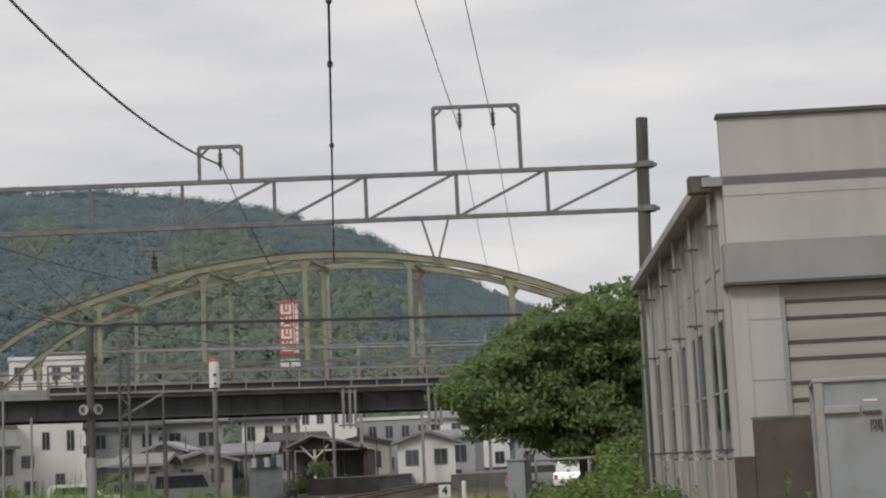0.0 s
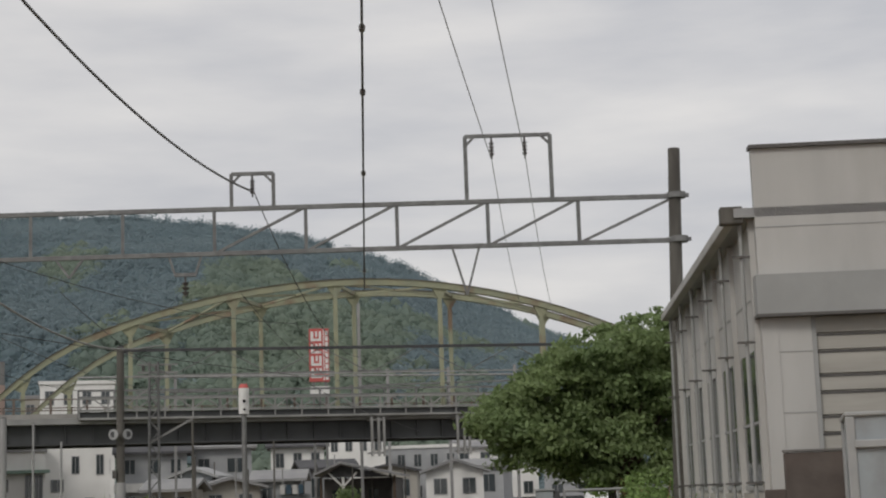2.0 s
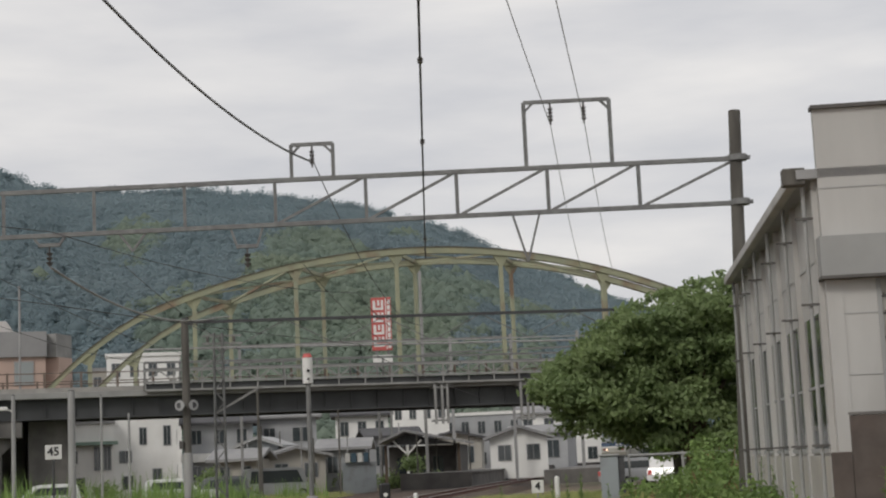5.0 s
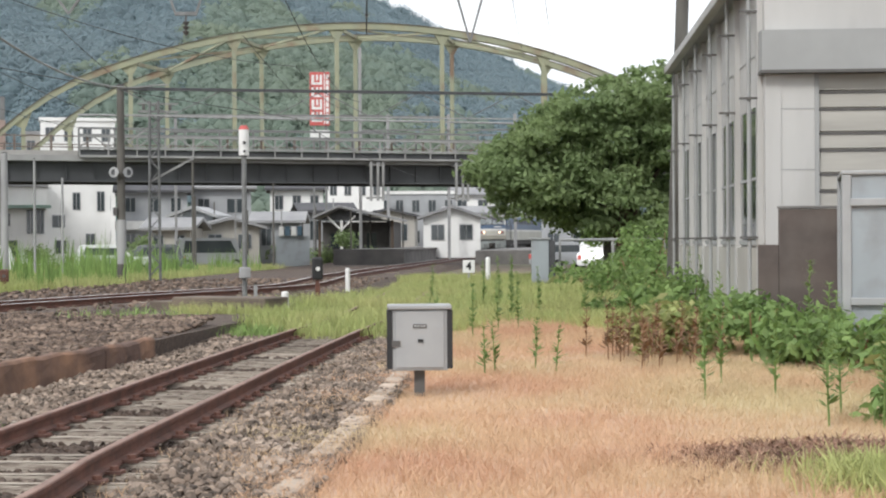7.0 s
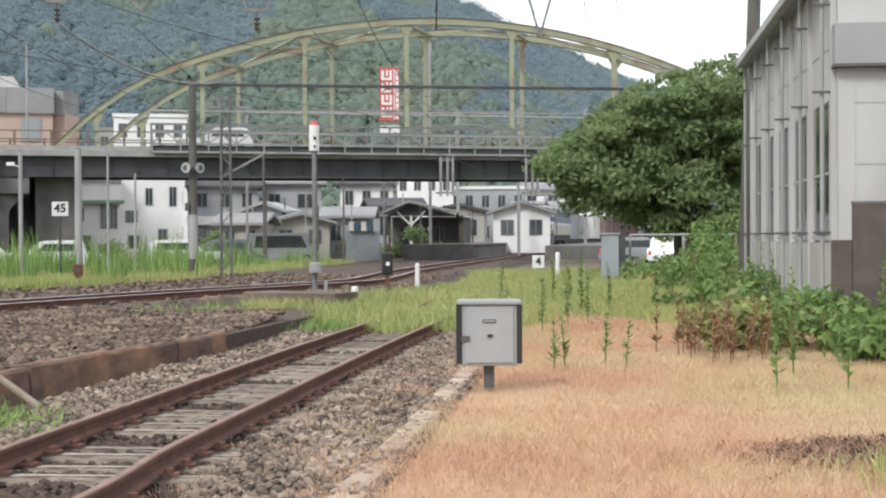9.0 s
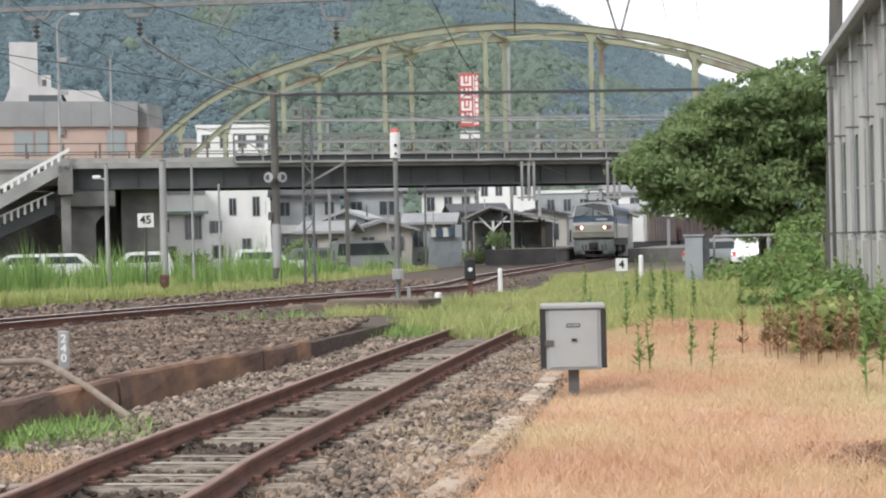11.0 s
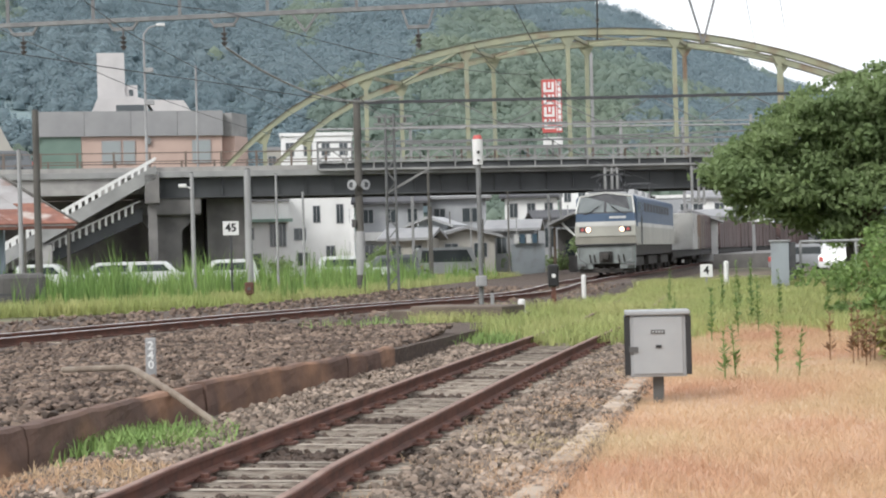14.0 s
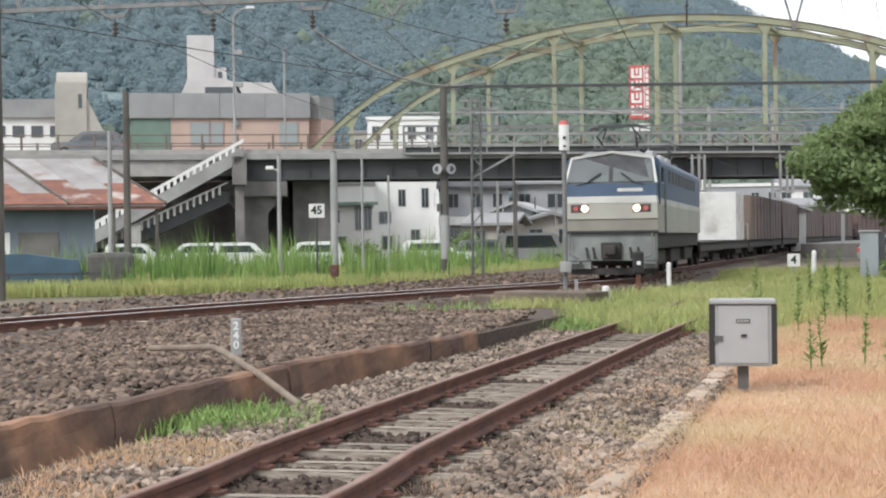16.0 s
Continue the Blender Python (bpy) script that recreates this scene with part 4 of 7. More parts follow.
        z += h + 0.03
        i += 1
    bm = bmesh.new()
    box(bm, -0.02, 0.16, -0.06, 0.06, -1.2, 5.92)
    shared("shutter_guide", bm, M_WALLGREY, wh, [Vector((0, y, 0)) for y in (-1.35, -6.6)])


def build_brown_wall():
    w = thing("concrete_wall", "brown stained concrete panel wall with a stepped end", "wall", at=at(22.85, 24.1), turn=-19)
    for k, (x0, x1, z1) in enumerate(((0.0, 0.30, 1.50), (0.304, 1.35, 2.03), (1.354, 2.6, 2.035), (2.604, 3.9, 2.03), (3.904, 5.2, 2.035))):
        bm = bmesh.new()
        box(bm, x0, x1, 0, 0.14, -0.1, z1, bevel=0.012)
        part("panel", bm, M_BLOCK, w)
    bm = bmesh.new()
    box(bm, 0.29, 5.2, -0.02, 0.16, 2.036, 2.075, bevel=0.008)
    part("coping", bm, M_DARKCONC, w)


def build_ground_container():
    p = at(25.78, 21.6, 0.16)
    c = thing("freight_container", "grey steel freight container standing on the ground with black lettering", "container", at=p, turn=-24)
    c.matrix_basis = c.matrix_basis @ Matrix.Scale(0.9, 4)
    L, W, H = 3.7, 2.4, 2.58
    # bearers added below, as scaling about the eye to fit the view lifts the container
    bm = bmesh.new()
    box(bm, 0.2, 0.45, 0.05, W - 0.05, -0.3, 0.0)
    shared("bearer", bm, M_SLEEPER, c, [Vector((dx, 0, 0)) for dx in (0, 2.7)])
    bm = bmesh.new()
    box(bm, 0.03, L, 0.03, W, 0.1, H - 0.05)
    part("body", bm, M_CONTAINER, c)
    bm = bmesh.new()
    box(bm, -0.03, L + 0.03, -0.03, W + 0.03, H - 0.06, H, bevel=0.015)
    part("roof", bm, M_BOXGREY, c)
    bm = bmesh.new()
    box(bm, 0, 0.14, 0, 0.15, 0, H - 0.06, bevel=0.02)
    shared("corner_post", bm, M_BOXGREY, c, [Vector((x, y, 0)) for x in (-0.02, L - 0.1) for y in (-0.015, W - 0.14)])
    bm = bmesh.new()
    box(bm, -0.02, L + 0.02, -0.02, W + 0.02, 0.0, 0.16)
    part("base_frame", bm, M_BOXGREY, c)
    for z in (H - 0.52, 0.6):
        bm = bmesh.new()
        box(bm, 0.1, 0.62, -0.06, 0.03, z, z + 0.11, bevel=0.01)
        part("hinge", bm, M_BOXGREY, c)
    bm = bmesh.new()
    box(bm, 0.66, 0.92, -0.04, 0.03, H - 0.53, H - 0.50)
    part("handle", bm, M_DARKGAP, c)
    bm = bmesh.new()
    box(bm, 0.68, 0.88, 0.018, 0.03, H - 0.36, H - 0.33)
    part("sticker", bm, M_WHITE, c)
    cu = bpy.data.curves.new("lettering", "FONT")
    cu.body = "\u9685\u7530\u5ddd"
    cu.size = 0.205
    cu.extrude = 0.003
    cu.materials.append(M_BLACK)
    t = new("lettering", cu)
    t.parent = c
    t.matrix_basis = pose(0.74, 0.024, H - 0.80, 90, 0, 0)
    bm = bmesh.new()
    box(bm, 1.46, 1.64, 0.02, 0.03, H - 0.81, H - 0.62)
    box(bm, 1.72, 1.9, 0.02, 0.03, H - 0.81, H - 0.62)
    part("lettering_bar", bm, M_BLACK, c)
    return c


# ---- tree by the fence ----
def build_tree():
    base = at(17.95, 60.0)
    tr = thing("tree", "broad dark green deciduous tree beside the fence", "tree", at=base)
    rng = random.Random(77)
    bm = bmesh.new()
    rod(bm, (0, 0, -0.2), (0.15, 0, 2.2), 0.32, 0.22, 10)
    limbs = []
    for i in range(11):
        a = i * 2.4
        z0 = 1.2 + 0.12 * i
        r = rng.uniform(2.2, 4.0)
        tip = Vector((math.cos(a) * r, math.sin(a) * r * 0.8, rng.uniform(3.0, 6.6)))
        mid = Vector((math.cos(a) * r * 0.5, math.sin(a) * r * 0.4, (z0 + tip.z) * 0.5 + 0.3))
        rod(bm, (0.1, 0, z0), mid, 0.13, 0.09, 7)
        rod(bm, mid, tip, 0.09, 0.03, 6)
        limbs += [mid, tip]
    part("trunk", bm, M_BARK, tr)
    top = ((-5.2, 4.5), (-4.2, 5.2), (-3.1, 6.3), (-2.0, 7.0), (0.0, 7.5), (2.0, 8.1), (4.8, 7.4))
    low = ((-5.2, 4.1), (-4.3, 3.3), (-3.4, 2.1), (0.0, 1.7), (4.8, 1.9))

    def height_at(table, x):
        for (xa, za), (xb, zb) in zip(table, table[1:]):
            if xa <= x <= xb:
                return za + (zb - za) * (x - xa) / (xb - xa)
        return table[-1][1]

    sprays = []
    for _ in range(330):
        x = rng.uniform(-5.1, 4.6)
        z0, z1 = height_at(low, x), height_at(top, x)
        size = rng.uniform(0.5, 1.15)
        z = z0 + (z1 - 0.2 - z0) * rng.random() ** 0.85
        sprays.append((x, rng.uniform(-1, 1) * 3.2 * math.sqrt(max(0.08, 1 - (x / 5.4) ** 2)), z, size))
    for _ in range(45):
        x = rng.uniform(-4.8, 4.6)
        sprays.append((x, rng.uniform(-1.5, 1.5), height_at(top, x) + rng.uniform(-0.15, 0.35), rng.uniform(0.25, 0.5)))
    tufts("crown", sprays, M_LEAF, tr, 0.125, 360, 5, 0.42, -1.0, (0.1, 1.2), 1.3)


# ---- train ----
rail_steps = spline(MAIN, 0.25)
dist_along = [0.0]
for a, b in zip(rail_steps, rail_steps[1:]):
    dist_along.append(dist_along[-1] + (b - a).length)


def on_track(s):
    s = max(0.0, min(dist_along[-1] - 0.01, s))
    lo, hi = 0, len(dist_along) - 1
    while hi - lo > 1:
        mid = (lo + hi) // 2
        if dist_along[mid] <= s:
            lo = mid
        else:
            hi = mid
    return rail_steps[lo].lerp(rail_steps[hi], (s - dist_along[lo]) / max(1e-6, dist_along[hi] - dist_along[lo]))


def along(y):
    """Distance along the main line where it passes y."""
    i = min(range(len(rail_steps)), key=lambda k: abs(rail_steps[k].y - y))
    return dist_along[i]


# seconds and how far up the line (y) the front of the engine is
ENGINE_AT = [(0.0, 228.0), (3.0, 195.0), (5.5, 167.0), (7.0, 150.0), (8.5, 133.0), (10.5, 110.5), (11.0, 104.8), (11.5, 99.8), (12.0, 94.6), (12.5, 88.4),
             (13.0, 82.4), (13.5, 76.9), (14.0, 71.4), (14.5, 66.1), (15.0, 60.0), (15.5, 53.6), (16.0, 47.0)]


def vehicle_rows(front_gap, length):
    rows = []
    for t, y in ENGINE_AT:
        s = along(y) + front_gap
        p, q = on_track(s + length * 0.15), on_track(s + length * 0.85)
        d = (p - q).normalized()
        mid = (p + q) / 2
        rows.append((t, Matrix.Translation((mid.x, mid.y, 0.30)) @ pose(0, 0, 0, 0, 0, math.degrees(math.atan2(d.y, d.x)) + 90)))
    return rows


# local frame of every vehicle: front towards -y, rail level at z = 0
def wheelset(owner, y, r=0.43, gauge=1.067):
    bm = bmesh.new()
    for s in (-1, 1):
        rod(bm, (s * gauge / 2 - 0.07, y, r), (s * gauge / 2 + 0.07, y, r), r, n=20)
    rod(bm, (-0.9, y, r), (0.9, y, r), 0.08, n=8)
    part("wheelset", bm, M_UNDER, owner)


def ring_section(w, h0, h1, cant, k=6):
    """Half rounded body cross-section as (x, z), from h0 to h1 with cant roof corners."""
    pts = [(-w, h0), (-w, h1 - cant)]
    for i in range(1, k):
        a = math.pi - i / k * math.pi / 2
        pts.append((-w + cant * 0.62 + cant * 0.62 * math.cos(a), h1 - cant + cant * 0.8 * math.sin(a)))
    pts += [(-w * 0.45, h1), (w * 0.45, h1)]
    return pts + [(-x, z) for x, z in reversed(pts[:-2])]


def build_engine():
    en = thing("locomotive", "blue and pale grey electric freight locomotive with lit headlamps", "locomotive", at=(60, 200, 0.3))
    L, w = 18.2, 1.4
    y0, y1 = -L / 2, L / 2
    bm = bmesh.new()
    prism(bm, ring_section(w, 1.38, 2.22, 0.0001, 2), y0 + 0.28, y1 - 0.1)
    part("body_lower", bm, M_LOCOPALE, en, "pale grey lower body side")
    bm = bmesh.new()
    prism(bm, ring_section(w, 2.22, 3.72, 0.30), y0 + 0.62, y1 - 0.3)
    part("body_upper", bm, M_LOCOBLUE, en, "blue upper body side")
    # front: lower panel, band, blue panel, windscreens and brow
    bm = bmesh.new()
    prism(bm, [(-w, 1.44), (w, 1.44), (w - 0.02, 1.80), (-w + 0.02, 1.80)], y0 + 0.04, y0 + 0.4)
    part("front_lower_panel", bm, M_LOCOOLIVE, en)
    bm = bmesh.new()
    prism(bm, [(-w + 0.02, 1.80), (w - 0.02, 1.80), (w - 0.03, 2.27), (-w + 0.03, 2.27)], y0, y0 + 0.5)
    part("front_lamp_panel", bm, M_LOCOPALE, en)
    bm = bmesh.new()
    prism(bm, [(-w + 0.03, 2.27), (w - 0.03, 2.27), (w - 0.05, 2.47), (-w + 0.05, 2.47)], y0 - 0.01, y0 + 0.5)
    part("front_band", bm, M_LOCOBAND, en, "white band across the front")
    bm = bmesh.new()
    prism(bm, [(-w + 0.05, 2.47), (w - 0.05, 2.47), (w - 0.06, 2.84), (-w + 0.06, 2.84)], y0 + 0.02, y0 + 0.7)
    part("front_blue_panel", bm, M_LOCOBLUE, en)
    bm = bmesh.new()
    # sloping windscreen block
    a = [(-w + 0.06, y0 + 0.06, 2.84), (w - 0.06, y0 + 0.06, 2.84), (w - 0.2, y0 + 0.50, 3.62), (0, y0 + 0.46, 3.79), (-w + 0.2, y0 + 0.50, 3.62)]
    b = [(-w + 0.02, y0 + 1.0, 2.84), (w - 0.02, y0 + 1.0, 2.84), (w - 0.15, y0 + 1.2, 3.62), (0, y0 + 1.2, 3.81), (-w + 0.15, y0 + 1.2, 3.62)]
    va, vb = [bm.verts.new(p) for p in a], [bm.verts.new(p) for p in b]
    bm.faces.new(va)
    bm.faces.new(vb[::-1])
    for i in range(5):
        bm.faces.new((va[i], vb[i], vb[(i + 1) % 5], va[(i + 1) % 5]))
    bmesh.ops.recalc_face_normals(bm, faces=bm.faces[:])
    part("cab_front", bm, M_DARKSTEEL, en)
    for s in (-1, 1):
        bm = bmesh.new()
        f = lambda x, z: (x, y0 + 0.04 + (z - 2.84) * 0.553, z)
        vs = [bm.verts.new(f(s * x, z)) for x, z in ((0.06, 2.90), (1.28, 2.90), (1.17, 3.57), (0.06, 3.70))]
        bm.faces.new(vs if s < 0 else vs[::-1])
        bmesh.ops.solidify(bm, geom=bm.faces[:], thickness=0.03)
        part("windscreen", bm, M_WINDSCREEN, en)
        bm = bmesh.new()
        bar(bm, (s * 0.30, y0 + 0.16, 3.16), (s * 0.72, y0 + 0.02, 2.86), 0.04)
        bar(bm, (s * 0.72, y0 + 0.02, 2.86), (s * 1.0, y0 + 0.02, 2.80), 0.04)
        part("wiper", bm, M_BLACK, en)
        bm = bmesh.new()
        rod(bm, (s * 0.77, y0 - 0.03, 2.11), (s * 0.77, y0 + 0.1, 2.11), 0.105, n=20)
        lamp = part("headlamp", bm, M_LAMP, en, "lit round headlamp")
        bm = bmesh.new()
        box(bm, s * 0.92 - 0.27, s * 0.92 + 0.27, y0 - 0.012, y0 + 0.05, 1.99, 2.23, bevel=0.01)
        part("lamp_housing", bm, M_DARKSTEEL, en)
        bm = bmesh.new()
        rod(bm, (s * 1.04, y0 - 0.025, 2.11), (s * 1.04, y0 + 0.05, 2.11), 0.075, n=14)
        part("tail_lamp", bm, M_RED, en)
        bm = bmesh.new()
        bar(bm, (s * (w - 0.06), y0 + 0.03, 2.84), (s * (w - 0.2), y0 + 0.48, 3.62), 0.07)
        bar(bm, (s * (w - 0.2), y0 + 0.48, 3.62), (0, y0 + 0.43, 3.80), 0.08)
        part("windscreen_trim", bm, M_LOCOBAND, en)
        # cab side window and door
        bm = bmesh.new()
        box(bm, s * w - 0.01, s * w + 0.012, y0 + 1.05, y0 + 1.75, 2.85, 3.35)
        part("cab_side_window", bm, M_WIN, en)
        bm = bmesh.new()
        box(bm, s * w - 0.01, s * w + 0.008, y0 + 2.0, y0 + 2.06, 1.45, 3.35)
        box(bm, s * w - 0.01, s * w + 0.008, y0 + 2.6, y0 + 2.66, 1.45, 3.35)
        part("cab_door_gap", bm, M_DARKSTEEL, en)
        bm = bmesh.new()
        rod(bm, (s * (w + 0.05), y0 + 1.95, 1.3), (s * (w + 0.05), y0 + 1.95, 2.7), 0.025)
        part("hand_rail", bm, M_STEEL, en)
        for k in range(9):
            bm = bmesh.new()
            yy = y0 + 3.4 + k * 1.35
            box(bm, s * w - 0.01, s * w + 0.01, yy, yy + 0.95, 2.95, 3.35)
            part("louvre", bm, M_DARKSTEEL, en)
        bm = bmesh.new()
        box(bm, s * w - 0.01, s * w + 0.006, y0 + 0.9, y1 - 0.5, 2.22, 2.40)
        part("side_band", bm, M_LOCOBAND, en)
    bm = bmesh.new()
    box(bm, 0.2, 0.95, y0 + 0.008, y0 + 0.05, 2.60, 2.70)
    part("number_bar", bm, M_LOCOBAND, en)
    bm = bmesh.new()
    box(bm, -w + 0.02, w - 0.02, y0 - 0.02, y0 + 0.3, 1.38, 1.45)
    part("step_ledge", bm, M_BLACK, en)
    # skirt, buffer beam, coupler, pipes
    for s in (-1, 1):
        bm = bmesh.new()
        rod(bm, (s * 1.22, y0 - 0.06, 1.38), (s * 1.22, y0 - 0.06, 0.75), 0.022)
        rod(bm, (s * 1.22, y0 - 0.06, 0.75), (s * 0.95, y0 - 0.06, 0.62), 0.022)
        part("grab_rail", bm, M_STEEL, en)
        bm = bmesh.new()
        box(bm, s * 1.12 - 0.2, s * 1.12 + 0.2, y0 - 0.12, y0 + 0.1, 0.46, 0.53)
        part("step", bm, M_STEEL, en)
    bm = bmesh.new()
    box(bm, -1.33, 1.33, y0 + 0.1, y0 + 0.5, 0.55, 1.38, bevel=0.02)
    prism(bm, [(-1.3, 0.32), (-0.62, 0.32), (-0.62, 0.66), (-1.3, 0.66)], y0 + 0.14, y0 + 0.5)
    prism(bm, [(0.62, 0.32), (1.3, 0.32), (1.3, 0.66), (0.62, 0.66)], y0 + 0.14, y0 + 0.5)
    part("front_skirt", bm, M_SKIRT, en)
    bm = bmesh.new()
    box(bm, -0.17, 0.17, y0 - 0.45, y0 + 0.1, 0.72, 1.02, bevel=0.05)
    box(bm, -0.3, 0.3, y0 - 0.05, y0 + 0.12, 0.6, 1.1, bevel=0.03)
    part("coupler", bm, M_UNDER, en)
    bm = bmesh.new()
    for x in (-0.75, -0.55, 0.55, 0.78):
        rod(bm, (x, y0 + 0.08, 0.95), (x + 0.06, y0 - 0.02, 0.62), 0.035)
    box(bm, -1.25, 1.25, y0 + 0.3, y0 + 0.5, 0.14, 0.34)
    part("brake_pipes", bm, M_UNDER, en)
    bm = bmesh.new()
    for c in (y0 + 3.2, 0, y1 - 3.2):
        box(bm, -1.15, 1.15, c - 1.9, c + 1.9, 0.38, 0.85, bevel=0.05)
    box(bm, -1.3, 1.3, y0 + 0.6, y1 - 0.4, 0.9, 1.38)
    part("bogie_frame", bm, M_UNDER, en)
    for c in (y0 + 3.2, 0, y1 - 3.2):
        for dy in (-1.25, 1.25):
            wheelset(en, c + dy, 0.56)
    # roof gear and pantographs
    bm = bmesh.new()
    prism(bm, [(-1.1, 3.68), (1.1, 3.68), (0.75, 3.84), (-0.75, 3.84)], y0 + 0.9, y1 - 0.8)
    part("roof", bm, M_LOCOROOF, en)
    for c in (y0 + 6.5, y0 + 9.5, y0 + 12):
        bm = bmesh.new()
        box(bm, -0.7, 0.7, c - 0.7, c + 0.7, 3.84, 4.1, bevel=0.03)
        part("roof_box", bm, M_LOCOROOF, en)
    for c in (y0 + 2.4, y1 - 4.0):
        bm = bmesh.new()
        box(bm, -0.75, 0.75, c - 0.8, c + 0.8, 3.92, 3.99)
        for sx in (-0.65, 0.65):
            for sy in (-0.7, 0.7):
                rod(bm, (sx, c + sy, 3.72), (sx, c + sy, 3.94), 0.06)
        for sx in (-0.5, 0.5):
            rod(bm, (sx, c - 0.5, 3.99), (sx * 1.2, c + 0.75, 4.35), 0.03)
            rod(bm, (sx * 1.2, c + 0.75, 4.35), (sx * 0.8, c, 4.66), 0.025)
            rod(bm, (sx, c + 0.5, 3.99), (sx * 1.2, c - 0.75, 4.35), 0.03)
            rod(bm, (sx * 1.2, c - 0.75, 4.35), (sx * 0.8, c, 4.66), 0.025)
        for dy in (-0.16, 0.16):
            box(bm, -0.62, 0.62, c + dy - 0.05, c + dy + 0.05, 4.66, 4.74)
            for s in (-1, 1):
                bar(bm, (s * 0.62, c + dy, 4.68), (s * 0.92, c + dy, 4.6), 0.04)
        part("pantograph", bm, M_DARKSTEEL, en)
    return en


def build_wagon(name, label):
    wg = thing(name, label, "wagon", at=(60, 230, 0.3), group="container wagons")
    L = 19.6
    bm = bmesh.new()
    box(bm, -1.2, 1.2, -L / 2, L / 2, 0.86, 1.0)
    box(bm, -0.35, 0.35, -L / 2 + 0.4, L / 2 - 0.4, 0.5, 0.86)
    for s in (-1, 1):
        prism(bm, [(s * 1.2, 0.62), (s * 1.12, 0.62), (s * 1.12, 0.98), (s * 1.2, 0.98)], -L / 2, L / 2)
    part("frame", bm, M_UNDER, wg)
    for c in (-7, 7):
        bm = bmesh.new()
        box(bm, -1.0, 1.0, c - 1.4, c + 1.4, 0.35, 0.62, bevel=0.04)
        part("bogie", bm, M_UNDER, wg)
    for c in (-7, 7):
        for dy in (-0.95, 0.95):
            wheelset(wg, c + dy, 0.43)
    y = -L / 2 + 0.05
    for xa, xb in ((-1.1, -0.35), (0.35, 1.1)):
        bm = bmesh.new()
        rod(bm, (xa, y, 0.95), (xa, y, 1.85), 0.025)
        rod(bm, (xb, y, 0.95), (xb, y, 1.85), 0.025)
        rod(bm, (xa, y, 1.85), (xb, y, 1.85), 0.025)
        part("end_rail", bm, M_GREYPOLE, wg)
    return wg


def load_box(owner, y, material, label, L=3.65, H=2.45):
    """A 12-foot box on the wagon's deck, keyed with the wagon."""
    bm = bmesh.new()
    box(bm, -1.2, 1.2, y - L / 2, y + L / 2, 1.02, 1.0 + H, bevel=0.03)
    b = part("container", bm, material, owner, label)
    for s in (-1, 1):
        bm = bmesh.new()
        box(bm, s * 1.2 - 0.03, s * 1.2 + 0.03, y - 0.06, y + 0.06, 1.05, 1.0 + H - 0.03)
        shared("rib", bm, material, b, [Vector((0, dy, 0)) for dy in (-L / 2 + 0.06, L / 2 - 0.06, 0.0)])
        bm = bmesh.new()
        box(bm, s * 1.2 - 0.01, s * 1.2 + 0.015, y - 0.2, y + 0.2, 2.75, 2.95)
        shared("side_plate", bm, material, b, [Vector((0, -L / 2 + 0.45 + k * 0.9, 0)) for k in range(4)])


engine = build_engine()
wagons = []
for i in range(6):
    wg = build_wagon("container_wagon", "flat container wagon loaded with maroon freight containers" if i else "flat container wagon with one white container, half empty")
    if i == 0:
        load_box(wg, 5.6, M_WHITEBOX, "plain white container", H=2.4)
    else:
        for k in range(5):
            if i == 1 and k == 0:
                load_box(wg, -7.6, M_TAN, "dusty tan container", H=2.4)
            else:
                load_box(wg, -7.6 + k * 3.8, M_MAROON, "maroon freight container")
    wagons.append(wg)


def motions():
    walk(engine, vehicle_rows(0.0, 18.2))
    for i, wg in enumerate(wagons):
        walk(wg, vehicle_rows(18.9 + i * 20.3, 19.6))
    rows = []
    for t in (0.0, 4.0, 7.3, 8.2, 12.0, 16.0):
        x = 24.0 - 13.0 * (t - 7.3)
        away = Vector((-BR_DIR.y, BR_DIR.x, 0))
        q = BR_A + BR_DIR * ((x - BR_A.x) / BR_DIR.x) + away * 3.1
        rows.append((t, Matrix.Translation((q.x, q.y, 6.385)) @ pose(0, 0, 0, 0, 0, BR_TURN + 180)))
    walk(bridge_car, rows)


# ---- lineside things ----
def build_equipment_box():
    e = thing("equipment_box", "grey steel lineside equipment box on a short post", "equipment box", at=(3.05, 16.15, 0), turn=-9)
    bm = bmesh.new()
    box(bm, -0.055, 0.055, -0.05, 0.05, -0.2, 0.3)
    part("post", bm, M_DARKGAP, e)
    bm = bmesh.new()
    box(bm, -0.29, 0.29, -0.18, 0.18, 0.25, 0.88, bevel=0.012)
    part("body", bm, M_BOXGREY, e)
    bm = bmesh.new()
    box(bm, -0.33, 0.33, -0.22, 0.22, 0.88, 0.925, bevel=0.012)
    part("lid", bm, M_BOXGREY, e)
    bm = bmesh.new()
    box(bm, -0.25, 0.25, -0.198, -0.18, 0.28, 0.86, bevel=0.006)
    part("door", bm, M_BOXGREY, e)
    for s in (-1, 1):
        bm = bmesh.new()
        box(bm, s * 0.31 - 0.028, s * 0.31 + 0.028, -0.19, 0.16, 0.27, 0.87)
        part("side_flange", bm, M_BLACK, e, "black side flange")
    bm = bmesh.new()
    box(bm, -0.07, 0.07, -0.206, -0.198, 0.69, 0.73)
    plate = part("name_plate", bm, M_DARKGAP, e)
    bm = bmesh.new()
    for k in range(4):
        box(bm, -0.055 + k * 0.03, -0.035 + k * 0.03, -0.21, -0.206, 0.70, 0.72)
    part("marks", bm, M_BOXGREY, plate)
    bm = bmesh.new()
    box(bm, -0.02, 0.035, -0.215, -0.198, 0.545, 0.575)
    part("lock", bm, M_BLACK, e)
    bm = bmesh.new()
    box(bm, -0.29, -0.20, -0.21, -0.19, 0.50, 0.56)
    part("latch", bm, M_DARKGAP, e)


